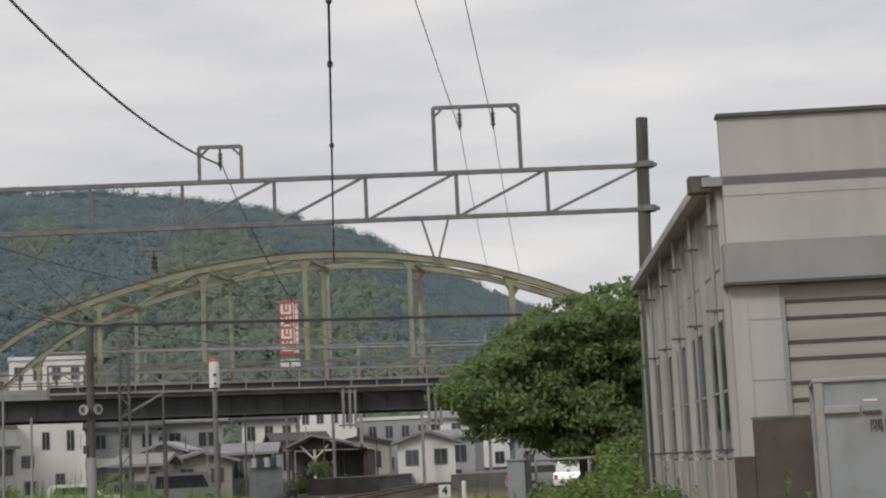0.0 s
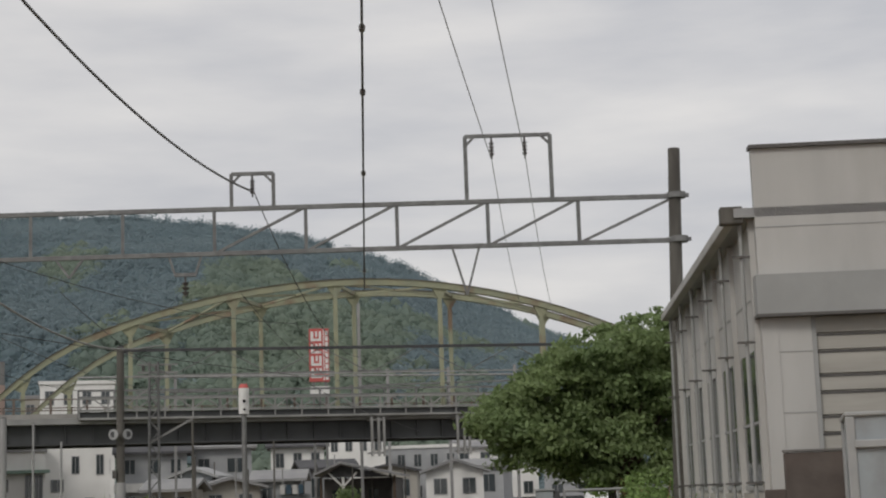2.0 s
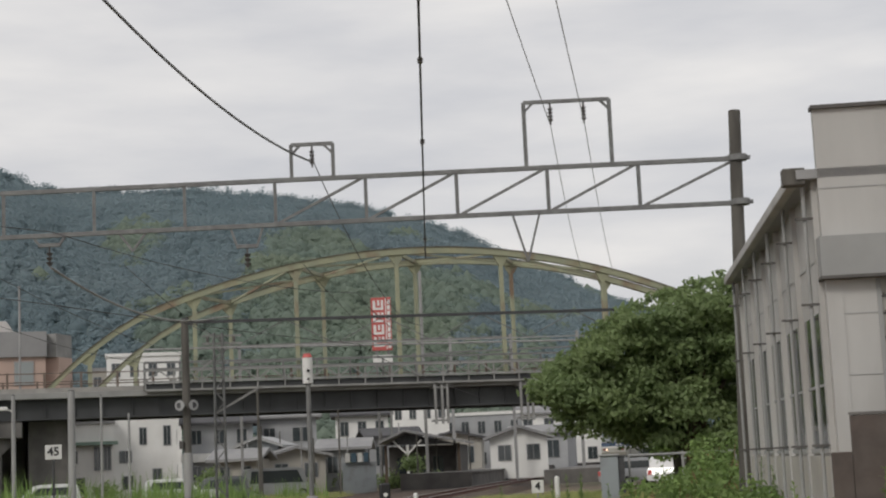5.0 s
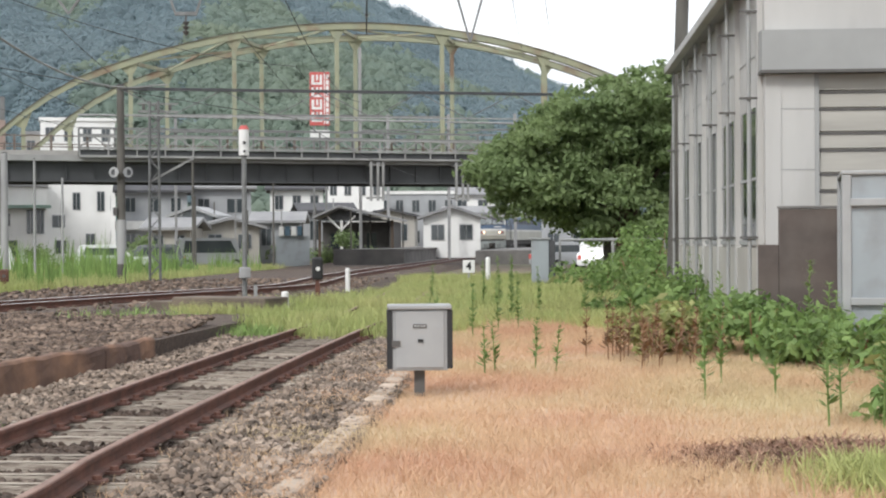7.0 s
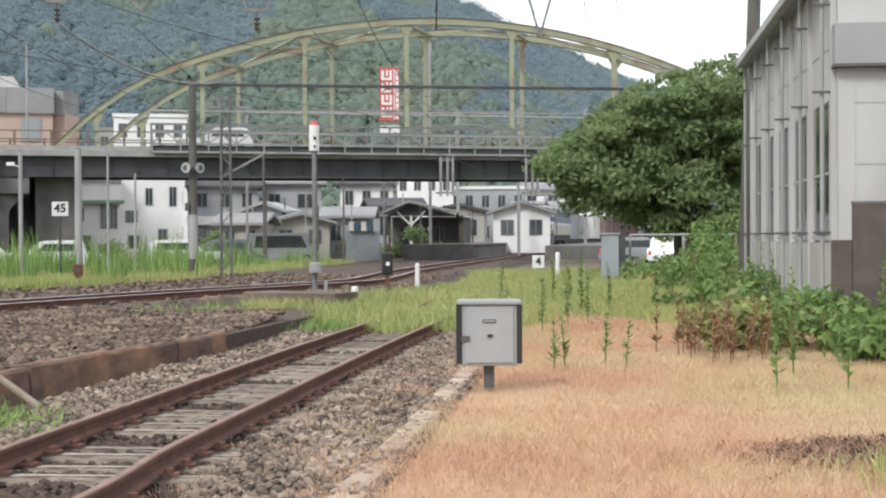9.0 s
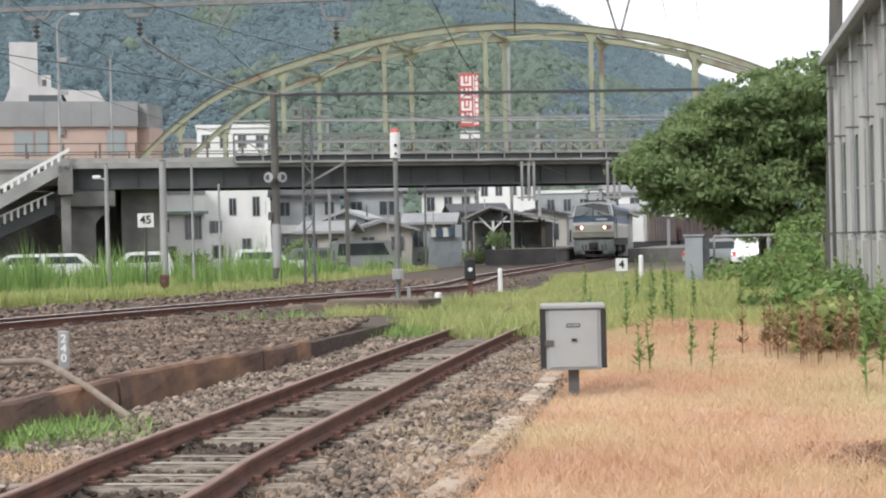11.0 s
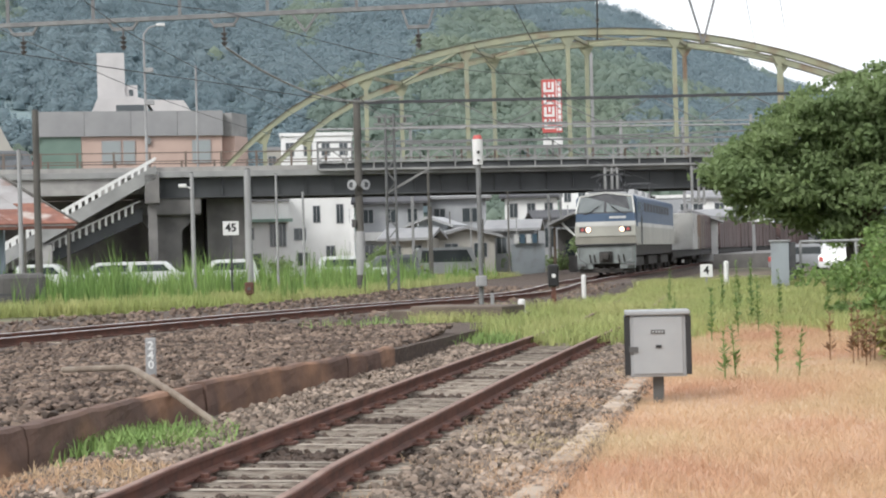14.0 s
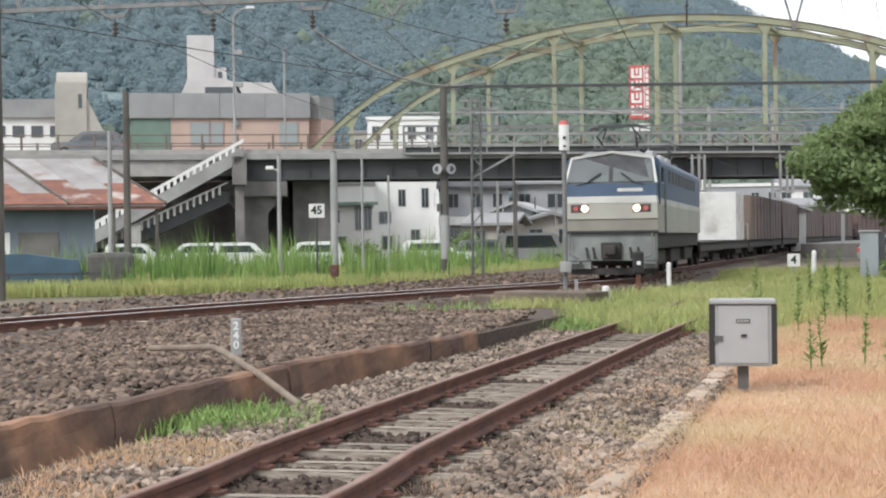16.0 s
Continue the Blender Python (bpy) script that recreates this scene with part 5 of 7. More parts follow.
def build_marker_signal():
    p = at(4.42, 38.5)
    s = thing("marker_signal", "white tubular signal with red top on a slim pole", "signal", at=p)
    bm = bmesh.new()
    rod(bm, (0, 0, -0.1), (0, 0, 3.75), 0.06, n=10)
    part("pole", bm, M_STEEL, s)
    bm = bmesh.new()
    rod(bm, (0, 0, 3.68), (0, 0, 4.30), 0.125, n=16)
    part("lamp_body", bm, M_WHITE, s)
    bm = bmesh.new()
    rod(bm, (0, 0, 4.30), (0, 0, 4.40), 0.128, 0.08, n=16)
    part("cap", bm, M_RED, s)
    bm = bmesh.new()
    rod(bm, (0, -0.15, 3.98), (0, -0.1, 3.98), 0.04, n=10)
    rod(bm, (0, -0.15, 3.78), (0, -0.1, 3.78), 0.03, n=10)
    part("lens", bm, M_BLACK, s)
    bm = bmesh.new()
    box(bm, -0.13, 0.13, -0.2, 0.1, 0.72, 0.98, bevel=0.02)
    part("relay_box", bm, M_GREYPOLE, s)
    bm = bmesh.new()
    box(bm, -0.2, 0.2, -0.2, 0.2, -0.1, 0.12, bevel=0.02)
    part("footing", bm, M_CONC, s)
    bm = bmesh.new()
    box(bm, 0.22, 0.30, -0.04, 0.04, -0.1, 0.55)
    part("stub_post", bm, M_GREYPOLE, s)


def small_post(name, label, p, h, r, material, cap=None, group=""):
    s = thing(name, label, "marker post", at=p, group=group)
    bm = bmesh.new()
    rod(bm, (0, 0, -0.2), (0, 0, h * 0.94), r, n=12)
    rod(bm, (0, 0, h * 0.94), (0, 0, h), r, r * 0.6, n=12)
    part("post", bm, material, s)
    if cap:
        bm = bmesh.new()
        rod(bm, (0, 0, h * 0.72), (0, 0, h * 0.86), r * 1.04, n=12)
        part("band", bm, cap, s)
    return s


def dwarf_signal(p, body, h=0.5):
    s = thing("dwarf_signal", "small black dwarf shunting signal on a stub", "signal", at=p, group="dwarf signals")
    bm = bmesh.new()
    box(bm, -0.06, 0.06, -0.05, 0.05, -0.2, h * 0.5)
    part("stub", bm, M_RUST, s)
    bm = bmesh.new()
    box(bm, -0.15, 0.15, -0.1, 0.12, h * 0.45, h, bevel=0.05)
    part("head", bm, body, s)
    bm = bmesh.new()
    rod(bm, (0, -0.13, h * 0.72), (0, -0.09, h * 0.72), 0.06, n=12)
    part("lens", bm, M_WHITE if body == M_BLACK else M_DARKGAP, s)


def text_on(owner, body, size, m, material):
    cu = bpy.data.curves.new("lettering", "FONT")
    cu.body = body
    cu.size = size
    cu.align_x, cu.align_y = "CENTER", "CENTER"
    cu.extrude = 0.002
    cu.offset = size * 0.03
    cu.materials.append(material)
    t = new("lettering", cu)
    t.parent = owner
    t.matrix_basis = m
    return t


def build_signs():
    p = at(-4.55, 57.0, 0.0)
    s = thing("speed_sign", "white speed restriction board reading 45 on a thin post", "sign", at=p, turn=4)
    bm = bmesh.new()
    rod(bm, (0, 0, -0.1), (0, 0, 2.5), 0.04, n=8)
    part("post", bm, M_DARKSTEEL, s)
    bm = bmesh.new()
    box(bm, -0.28, 0.28, -0.05, -0.02, 2.38, 2.88, bevel=0.008)
    part("board", bm, M_WHITE, s)
    text_on(s, "45", 0.40, pose(0, -0.056, 2.64, 90, 0, 0), M_BLACK)
    p = at(12.5, 58.0, 0.0)
    s = thing("number_board", "small square white board reading 4", "sign", at=p, turn=-10)
    bm = bmesh.new()
    rod(bm, (0, 0, -0.1), (0, 0, 0.4), 0.04, n=8)
    part("post", bm, M_GREYPOLE, s)
    bm = bmesh.new()
    box(bm, -0.22, 0.22, -0.05, -0.02, 0.42, 0.88, bevel=0.008)
    part("board", bm, M_WHITE, s)
    text_on(s, "4", 0.40, pose(0, -0.056, 0.65, 90, 0, 0), M_BLACK)
    p = Vector((-2.42, 18.4, 0.32))
    s = thing("distance_marker", "slim grey-white stone marker lettered 240", "marker post", at=p, turn=6)
    bm = bmesh.new()
    box(bm, -0.06, 0.06, -0.04, 0.04, -0.3, 0.36, bevel=0.01)
    part("post", bm, M_GREYPOLE, s)
    for k, ch in enumerate("240"):
        text_on(s, ch, 0.13, pose(0, -0.044, 0.27 - k * 0.11, 90, 0, 0), M_WHITE)


M_OLDRAIL = mat("rust_stained_railing", (0.17, 0.135, 0.11), (0.12, 0.09, 0.075), 0.8, scale=1.5, bump=0.1)
M_PIPE = mat("rusty_pipe", (0.24, 0.20, 0.155), (0.16, 0.12, 0.09), 0.85, scale=5, bump=0.2)


def build_pipe_guard():
    s = thing("bent_pipe", "bent rusty cable pipe running down the kerb", "pipe")
    bm = bmesh.new()
    pts = [(-3.4, 18.29, 0.35), (-2.5, 17.02, 0.44), (-2.34, 16.74, 0.41), (-1.82, 15.8, 0.22), (-1.39, 15.14, -0.0)]
    tube(bm, [Vector(q) for q in pts], 0.036, 10)
    part("pipe", bm, M_PIPE, s)


def build_slab():
    s = thing("concrete_slab", "weathered stepped concrete slab beside the ballast", "slab", at=(2.2, 36.3, 0), turn=-37)
    bm = bmesh.new()
    box(bm, -1.0, 1.5, -0.4, 0.6, -0.1, 0.34, bevel=0.03)
    part("slab", bm, M_SLAB, s)
    bm = bmesh.new()
    box(bm, -1.7, -1.01, -0.3, 0.7, -0.1, 0.24, bevel=0.03)
    part("step", bm, M_SLAB, s)


def build_fence_cabinet():
    p = at(15.15, 54.5)
    s = thing("roadside_cabinet", "grey-green steel cabinet standing in the grass", "cabinet", at=p, turn=-15)
    bm = bmesh.new()
    box(bm, -0.36, 0.24, -0.3, 0.3, -0.1, 1.62, bevel=0.02)
    part("body", bm, M_CONTAINER, s)
    bm = bmesh.new()
    box(bm, -0.42, 0.3, -0.36, 0.36, 1.62, 1.68, bevel=0.015)
    part("lid", bm, M_BOXGREY, s)
    bm = bmesh.new()
    box(bm, 0.24, 0.46, -0.25, 0.25, 0.35, 1.6, bevel=0.02)
    part("side_box", bm, M_DARKSTEEL, s)
    f = thing("pipe_fence", "low grey pipe fence frame", "fence", at=at(15.8, 55.0))
    bm = bmesh.new()
    q = at(19.55, 56.5) - at(15.8, 55.0)
    rod(bm, (0, 0, 1.6), (q.x, q.y, 1.6), 0.05, n=10)
    part("top_rail", bm, M_GREYPOLE, f)
    for u in (0.0, 0.5, 1.0):
        bm = bmesh.new()
        rod(bm, (q.x * u, q.y * u, -0.1), (q.x * u, q.y * u, 1.6), 0.045, n=8)
        part("post", bm, M_GREYPOLE, f)


def pole(name, label, b, d, top, r, material=None, group="lineside poles"):
    p = at(b, d)
    s = thing(name, label, "pole", at=p, group=group)
    bm = bmesh.new()
    rod(bm, (0, 0, -0.2), (0, 0, top), r, r * 0.8, n=14)
    part("shaft", bm, material or M_GREYPOLE, s)
    bm = bmesh.new()
    rod(bm, (0, 0, top), (0, 0, top + 0.03), r * 0.84, r * 0.6, n=14)
    part("cap", bm, M_DARKSTEEL, s)
    return s


def build_poles():
    pole("lineside_pole", "plain grey concrete pole in the grass", -3.92, 62, 5.0, 0.16)
    s = pole("lamp_pole", "slim grey pole with a small side lamp", -5.89, 62, 4.9, 0.09)
    bm = bmesh.new()
    rod(bm, (0, 0, 4.3), (-0.25, -0.1, 4.38), 0.03)
    box(bm, -0.5, -0.2, -0.2, 0.02, 4.34, 4.48, bevel=0.03)
    part("lamp_head", bm, M_WHITE, s)
    pole("lineside_pole", "weathered wooden pole beside the shed", -11.27, 58, 7.0, 0.14, M_POLE)
    pole("lineside_pole", "slim grey pole beside the shed", -11.86, 58, 5.6, 0.09)
    pole("lineside_pole", "slim grey pole before the houses", -2.9, 70, 5.2, 0.06)
    pole("lineside_pole", "slim grey pole before the houses", -1.95, 70, 4.4, 0.06)
    pole("lineside_pole", "thin dark pole in the yard", 2.6, 75, 5.4, 0.07, M_POLE)
    # the mast with loudspeakers
    m = pole("loudspeaker_mast", "dark weathered mast carrying two horn loudspeakers", 0.08, 60, 7.45, 0.17, M_POLE, group="")
    for s in (-1, 1):
        bm = bmesh.new()
        rod(bm, (s * 0.12, -0.1, 4.2), (s * 0.26, -0.35, 4.2), 0.05, 0.2, n=16)
        horn = part("horn", bm, M_BOXGREY, m, "grey horn loudspeaker")
        bm = bmesh.new()
        rod(bm, (s * 0.26, -0.352, 4.2), (s * 0.262, -0.358, 4.2), 0.11, n=14)
        part("horn_mouth", bm, M_DARKSTEEL, horn, "dark horn mouth")
    bm = bmesh.new()
    box(bm, -0.3, -0.14, -0.2, 0.05, 2.6, 2.9)
    part("switch_box", bm, M_DARKGAP, m)
    bm = bmesh.new()
    rod(bm, (0, 0, 0.8), (0, 0, 2.45), 0.185, n=14)
    part("sleeve", bm, M_GREYPOLE, m, "pale lower sleeve")
    # lattice mast
    lm = thing("lattice_mast", "grey steel lattice mast with side brackets", "mast", at=at(1.25, 61.5))
    for sx in (-0.2, 0.2):
        for sy in (-0.2, 0.2):
            bm = bmesh.new()
            bar(bm, (sx, sy, -0.2), (sx * 0.8, sy * 0.8, 7.0), 0.07)
            part("leg", bm, M_STEEL, lm)
    for y in (-0.18, 0.18):
        z, f = 0.3, 1
        while z < 6.6:
            bm = bmesh.new()
            bar(bm, (-0.19 * f, y, z), (0.19 * f, y, z + 0.45), 0.04)
            part("lacing", bm, M_STEEL, lm)
            z += 0.45
            f = -f
    bm = bmesh.new()
    bar(bm, (-0.2, 0, 3.9), (1.6, 0, 4.9), 0.08)
    bar(bm, (-1.0, 0, 5.4), (0.6, 0, 6.6), 0.06)
    bar(bm, (-0.6, 0, 6.6), (0.9, 0, 6.6), 0.08)
    bar(bm, (-0.6, 0, 6.9), (0.9, 0, 6.9), 0.06)
    part("bracket", bm, M_DECK, lm)
    for dx in (-0.4, 0.1, 0.6):
        bm = bmesh.new()
        rod(bm, (dx, 0, 6.66), (dx, 0, 6.86), 0.06, n=8)
        part("insulator", bm, M_INSUL, lm)
    # second portal
    po = thing("catenary_portal", "slender dark steel truss portal over the main line", "catenary portal")
    a, b = at(0.08, 60.0, 7.32), at(17.5, 63.0, 7.32)
    bm = bmesh.new()
    bar(bm, a, b, 0.11)
    part("top_chord", bm, M_DARKSTEEL, po)
    bm = bmesh.new()
    lift = Vector((0, 0, -0.98))
    bar(bm, a + lift, b + lift, 0.05)
    part("bottom_chord", bm, M_GREYPOLE, po)
    bm = bmesh.new()
    for k in range(10):
        bm = bmesh.new()
        p, q = a.lerp(b, k / 10), a.lerp(b, (k + 1) / 10)
        bar(bm, p + (lift if k % 2 else Vector()), q + (Vector() if k % 2 else lift), 0.035)
        part("web", bm, M_STEEL, po)
    bm = bmesh.new()
    q = at(17.5, 63.0)
    rod(bm, q - Vector((0, 0, 0.2)), q + Vector((0, 0, 7.5)), 0.17, 0.14, 12)
    part("pole", bm, M_POLE, po)
    # third frame farther off, above the bridge's railing
    po = thing("catenary_portal", "pale grey steel portal frame near the station", "catenary portal")
    for bb in (9.6, 11.8, 14.2):
        bm = bmesh.new()
        q = at(bb, 120)
        bar(bm, q, q + Vector((0, 0, 11.2)), 0.2)
        part("post", bm, M_GREYPOLE, po)
    bm = bmesh.new()
    bar(bm, at(9.0, 120, 11.0), at(11.8, 120, 11.0), 0.16)
    bar(bm, at(8.2, 120, 10.0), at(14.2, 120, 10.0), 0.12)
    part("beam", bm, M_STEEL, po)
    po = thing("catenary_portal", "pale grey steel portal frame beyond the bridge", "catenary portal")
    for bb in (2.0, 8.6):
        bm = bmesh.new()
        q = at(bb, 106)
        bar(bm, q, q + Vector((0, 0, 14.6 if bb > 5 else 10.0)), 0.18)
        part("post", bm, M_GREYPOLE, po)
    bm = bmesh.new()
    bar(bm, at(0.6, 106, 10.0), at(9.4, 106, 10.0), 0.12)
    bar(bm, at(0.6, 106, 8.9), at(9.4, 106, 8.9), 0.12)
    part("beam", bm, M_STEEL, po)


def build_wires():
    feed = [(8.85, 46, 7.6), (9.0, 30, 8.2), (9.95, 6, 9.4)]
    pts = [at(*q) for q in feed]
    w = wire(pts[0], pts[2], 0.15, 0.022, M_WIRE, "feeder_wire", "dark feeder wire with small bead spacers")
    for u in (0.08, 0.36, 0.5, 0.58, 0.66):
        bm = bmesh.new()
        c = pts[0].lerp(pts[2], u) - Vector((0, 0, 4 * 0.15 * u * (1 - u)))
        d = (pts[2] - pts[0]).normalized() * 0.07
        rod(bm, c - d, c + d, 0.05, n=8)
        part("spacer", bm, M_INSUL, w)
    # wires hung in the tall frame
    for b0, b1, b2 in ((13.68, 12.1, 14.55), (14.93, 14.0, 15.65)):
        wire(at(b0, 43.6, 10.85), at(b1, 31.0, 11.3) * 1.0 + (at(b1, 31.0, 11.3) - at(b0, 43.6, 10.85)) * 0.8, 0.1, 0.012, M_LIGHTWIRE)
        wire(at(b0, 43.6, 10.85), at(b2, 78.0, 10.6), 0.5, 0.012, M_LIGHTWIRE)
    # the heavy cable to the small frame
    a = at(4.9, 44.3, 10.25)
    wire(a, at(-3.0, 27.0, 10.85) + (at(-3.0, 27.0, 10.85) - a) * 0.5, 0.95, 0.03, M_STEEL, "heavy_cable", "thick grey sagging cable")
    wire(a, at(8.6, 84.0, 9.0), 1.2, 0.016, M_WIRE)
    # the pale cable to the mast
    wire(at(-4.55, 45.3, 7.55), at(1.2, 61.0, 7.55), 0.62, 0.035, M_LIGHTWIRE, "pale_cable", "pale sagging cable ending at the mast")
    wire(at(1.2, 61.0, 7.55), at(1.75, 61.0, 7.58), 0.0, 0.03, M_LIGHTWIRE, "pale_cable", "pale sagging cable ending at the mast")
    # contact and carrier wires over the main line
    for off, z0, z1 in ((0.0, 5.4, 5.4), (0.0, 7.0, 6.6)):
        p = [q + Vector((0, 0, 0)) for q in offset_line(main_line, off) if 20 < q.y < 130]
        for i in range(0, len(p) - 16, 16):
            wire(p[i] + Vector((0, 0, z0)), p[i + 16] + Vector((0, 0, z0)), 0.05 if z0 < 6 else 0.3, 0.010, M_WIRE, n=8)
    for b0, b1, z0, z1 in ((-2.0, 3.0, 7.6, 6.4), (-7.0, 1.5, 7.6, 6.3), (-11.0, -1.0, 7.6, 6.3), (4.4, 8.0, 7.5, 6.5)):
        if b0 < -5:
            wire(at(b0, 45.5, z0), at(b0 * 1.7 - 6, 20, z0 + 0.3), 0.5, 0.011, M_WIRE)
        wire(at(b0, 45.5, z0), at(b1, 84, z1 + 1.2), 0.5, 0.011, M_WIRE)


# ---- houses and vehicles beyond ----
def house(name, label, b, d, w, depth, wall_h, wall, roof, turn=None, kind="flat", rise=1.2, floors=2, cols=3, base=0.0, bands=None, category="house", windows=None):
    """A house seen at a bearing: local x across, y away."""
    p = at(b, d)
    h = thing(name, label, category, at=(p.x, p.y, base), turn=-b if turn is None else turn)
    bm = bmesh.new()
    box(bm, -w / 2, w / 2, 0, depth, -0.2, wall_h)
    walls = part("wall", bm, wall, h)
    bm = bmesh.new()
    if kind == "flat":
        box(bm, -w / 2 - 0.15, w / 2 + 0.15, -0.15, depth + 0.15, wall_h, wall_h + 0.35)
    elif kind == "gable":   # ridge away from the viewer
        prism(bm, [(-w / 2 - 0.5, wall_h - 0.15), (0, wall_h + rise - 0.15), (w / 2 + 0.5, wall_h - 0.15), (w / 2 + 0.5, wall_h + 0.05), (0, wall_h + rise + 0.08), (-w / 2 - 0.5, wall_h + 0.05)], -0.6, depth + 0.6)
    else:                   # ridge across
        v = prism(bm, [(-0.6, wall_h - 0.15), (depth / 2, wall_h + rise - 0.15), (depth + 0.6, wall_h - 0.15), (depth + 0.6, wall_h + 0.05), (depth / 2, wall_h + rise + 0.08), (-0.6, wall_h + 0.05)],
                  -w / 2 - 0.5, w / 2 + 0.5, Matrix(((0, 1, 0, 0), (1, 0, 0, 0), (0, 0, 1, 0), (0, 0, 0, 1))))
    part("roof", bm, roof, h)
    if kind == "gable":
        bm = bmesh.new()
        prism(bm, [(-w / 2, wall_h), (w / 2, wall_h), (0, wall_h + rise - 0.12)], 0.02, depth - 0.02)
        part("gable", bm, wall, h)
    fh = wall_h / floors
    if windows is None:
        windows = [(-w / 2 + w * (k + 0.5) / cols, w / cols * 0.42, fh * i + fh * 0.42, fh * 0.38) for i in range(floors) for k in range(cols)]
    else:
        windows = [(-w / 2 + w * (f0 + f1) / 2, w * (f1 - f0), z0, z1 - z0) for f0, f1, z0, z1 in windows]
    for x, ww, z, hh in windows:
        bm = bmesh.new()
        box(bm, x - ww / 2 - 0.06, x + ww / 2 + 0.06, -0.05, 0.03, z - 0.06, z + hh + 0.06)
        wn = part("window", bm, M_BOXGREY, walls)
        for x0, x1 in ((x - ww / 2, x - 0.03), (x + 0.03, x + ww / 2)):
            bm = bmesh.new()
            box(bm, x0, x1, -0.07, -0.04, z, z + hh)
            part("pane", bm, M_WIN, wn)
    for z0, z1, m in bands or ():
        bm = bmesh.new()
        box(bm, -w / 2 - 0.35, w / 2 + 0.35, -0.7, 0.0, z0, z1)
        part("awning", bm, m, h)
    return h


M_GREENROOF = mat("green_awning", (0.22, 0.31, 0.26), (0.17, 0.25, 0.21), 0.7, scale=0.6, bump=0.05)


def build_town():
    house("house", "white two-storey house with a green awning band", -3.75, 128, 5.6, 7, 6.0, M_PLASTER, M_ROOFGREY, bands=[(4.35, 4.6, M_GREENROOF)], windows=((0.34, 0.47, 4.95, 5.8), (0.24, 0.50, 3.0, 3.9), (0.74, 0.83, 2.4, 4.2), (0.87, 0.96, 2.4, 4.2), (0.3, 0.6, 0.6, 1.8)))
    house("house", "plain white block house with dark windows", -1.4, 130, 5.0, 7, 7.6, M_PLASTER, M_ROOFGREY, windows=((0.80, 0.90, 4.2, 5.7), (0.42, 0.52, 4.3, 5.6), (0.1, 0.28, 2.9, 3.8), (0.62, 0.75, 1.2, 2.3), (0.15, 0.3, 0.8, 1.8)))
    house("house", "grey two-storey house with white balcony", 1.2, 134, 5.6, 7, 5.9, M_GREYHOUSE, M_ROOFDARK, kind="eaves", rise=1.2, cols=3, bands=[(2.7, 3.4, M_WHITE)])
    house("house", "pale grey house under a shallow roof", 3.6, 140, 5.2, 7, 6.4, M_GREYHOUSE, M_ROOFGREY, kind="eaves", rise=0.9, bands=[(3.2, 3.45, M_WHITE)], windows=((0.12, 0.3, 4.4, 5.4), (0.6, 0.92, 4.2, 5.4), (0.15, 0.4, 1.4, 2.4), (0.6, 0.8, 1.3, 2.3)))
    house("house", "white row house with many windows", 6.3, 150, 5.0, 7, 6.6, M_PLASTER, M_ROOFDARK, kind="eaves", rise=1.1, cols=3)
    house("house", "white house with a shallow grey roof", 8.4, 165, 6.0, 7, 8.0, M_PLASTER, M_ROOFGREY, cols=4, floors=3)
    house("house", "grey workshop building with white fascia", 10.6, 175, 9.0, 7, 6.8, M_GREYHOUSE, M_WHITE, cols=5)
    house("house", "pale house beyond the station", 13.4, 190, 10.0, 7, 7.2, M_PLASTER, M_ROOFGREY, kind="eaves", rise=1.6, cols=4)
    house("house", "pale grey house among the trees", 16.5, 185, 9.0, 7, 6.0, M_GREYHOUSE, M_ROOFDARK, kind="eaves", rise=1.6, cols=3)
    house("house", "white low house under the bridge", -5.6, 140, 7.0, 7, 5.0, M_PLASTER, M_ROOFDARK, kind="eaves", rise=1.2, cols=3)
    house("house", "grey low house under the bridge", -9.0, 145, 9.0, 7, 4.2, M_GREYHOUSE, M_ROOFDARK, kind="eaves", rise=1.4, cols=3)
    house("house", "brown-roofed low house behind the stairs", -12.6, 122, 10.0, 7, 3.0, M_CREAM, M_BLOCK, kind="eaves", rise=1.6, cols=3, floors=1)
    house("apartment_house", "white apartment block behind the arch", -1.4, 165, 7.4, 8, 14.0, M_PLASTER, M_PLASTER, cols=4, floors=4, category="building")
    house("apartment_house", "pale stepped block behind the arch", -2.7, 168, 3.6, 8, 12.8, M_CREAM, M_ROOFGREY, cols=2, floors=4, category="building")
    for k, (b, d, w_, h_, wl, rf) in enumerate(((1.75, 112, 3.0, 2.6, M_CREAM, M_ROOFGREY), (3.9, 118, 4.4, 2.7, M_CREAM, M_ROOFGREY), (5.6, 122, 3.4, 3.2, M_GREYHOUSE, M_ROOFGREY),
                                               (2.6, 122, 3.0, 3.6, M_CONTAINER, M_BOXGREY), (7.4, 135, 4.2, 4.2, M_GREYHOUSE, M_ROOFDARK), (9.6, 150, 5.0, 4.0, M_CREAM, M_ROOFDARK), (12.6, 160, 6.0, 4.4, M_GREYHOUSE, M_ROOFGREY))):
        house("outbuilding", "low weathered outbuilding before the houses", b, d, w_, 4, h_, wl, rf, kind=("eaves", "gable")[k % 2], rise=0.7, cols=2, floors=1, turn=-b + (-14, 9, -5)[k % 3])
    # clumps of garden greenery between the houses
    rng = random.Random(51)
    for k in range(16):
        b = rng.uniform(-8, 13)
        p = at(b, rng.uniform(104, 128))
        if (near_point(main_line, p)[0] - p).length < 5.0:
            continue
        g = thing("garden_bush", "dark green garden bush among the houses", "shrub", at=p, group="garden bushes")
        bm = bmesh.new()
        rod(bm, (0, 0, -0.1), (0, 0, 1.0), 0.08, 0.05, 6)
        part("stem", bm, M_BARK, g)
        h_ = rng.uniform(0.9, 2.2)
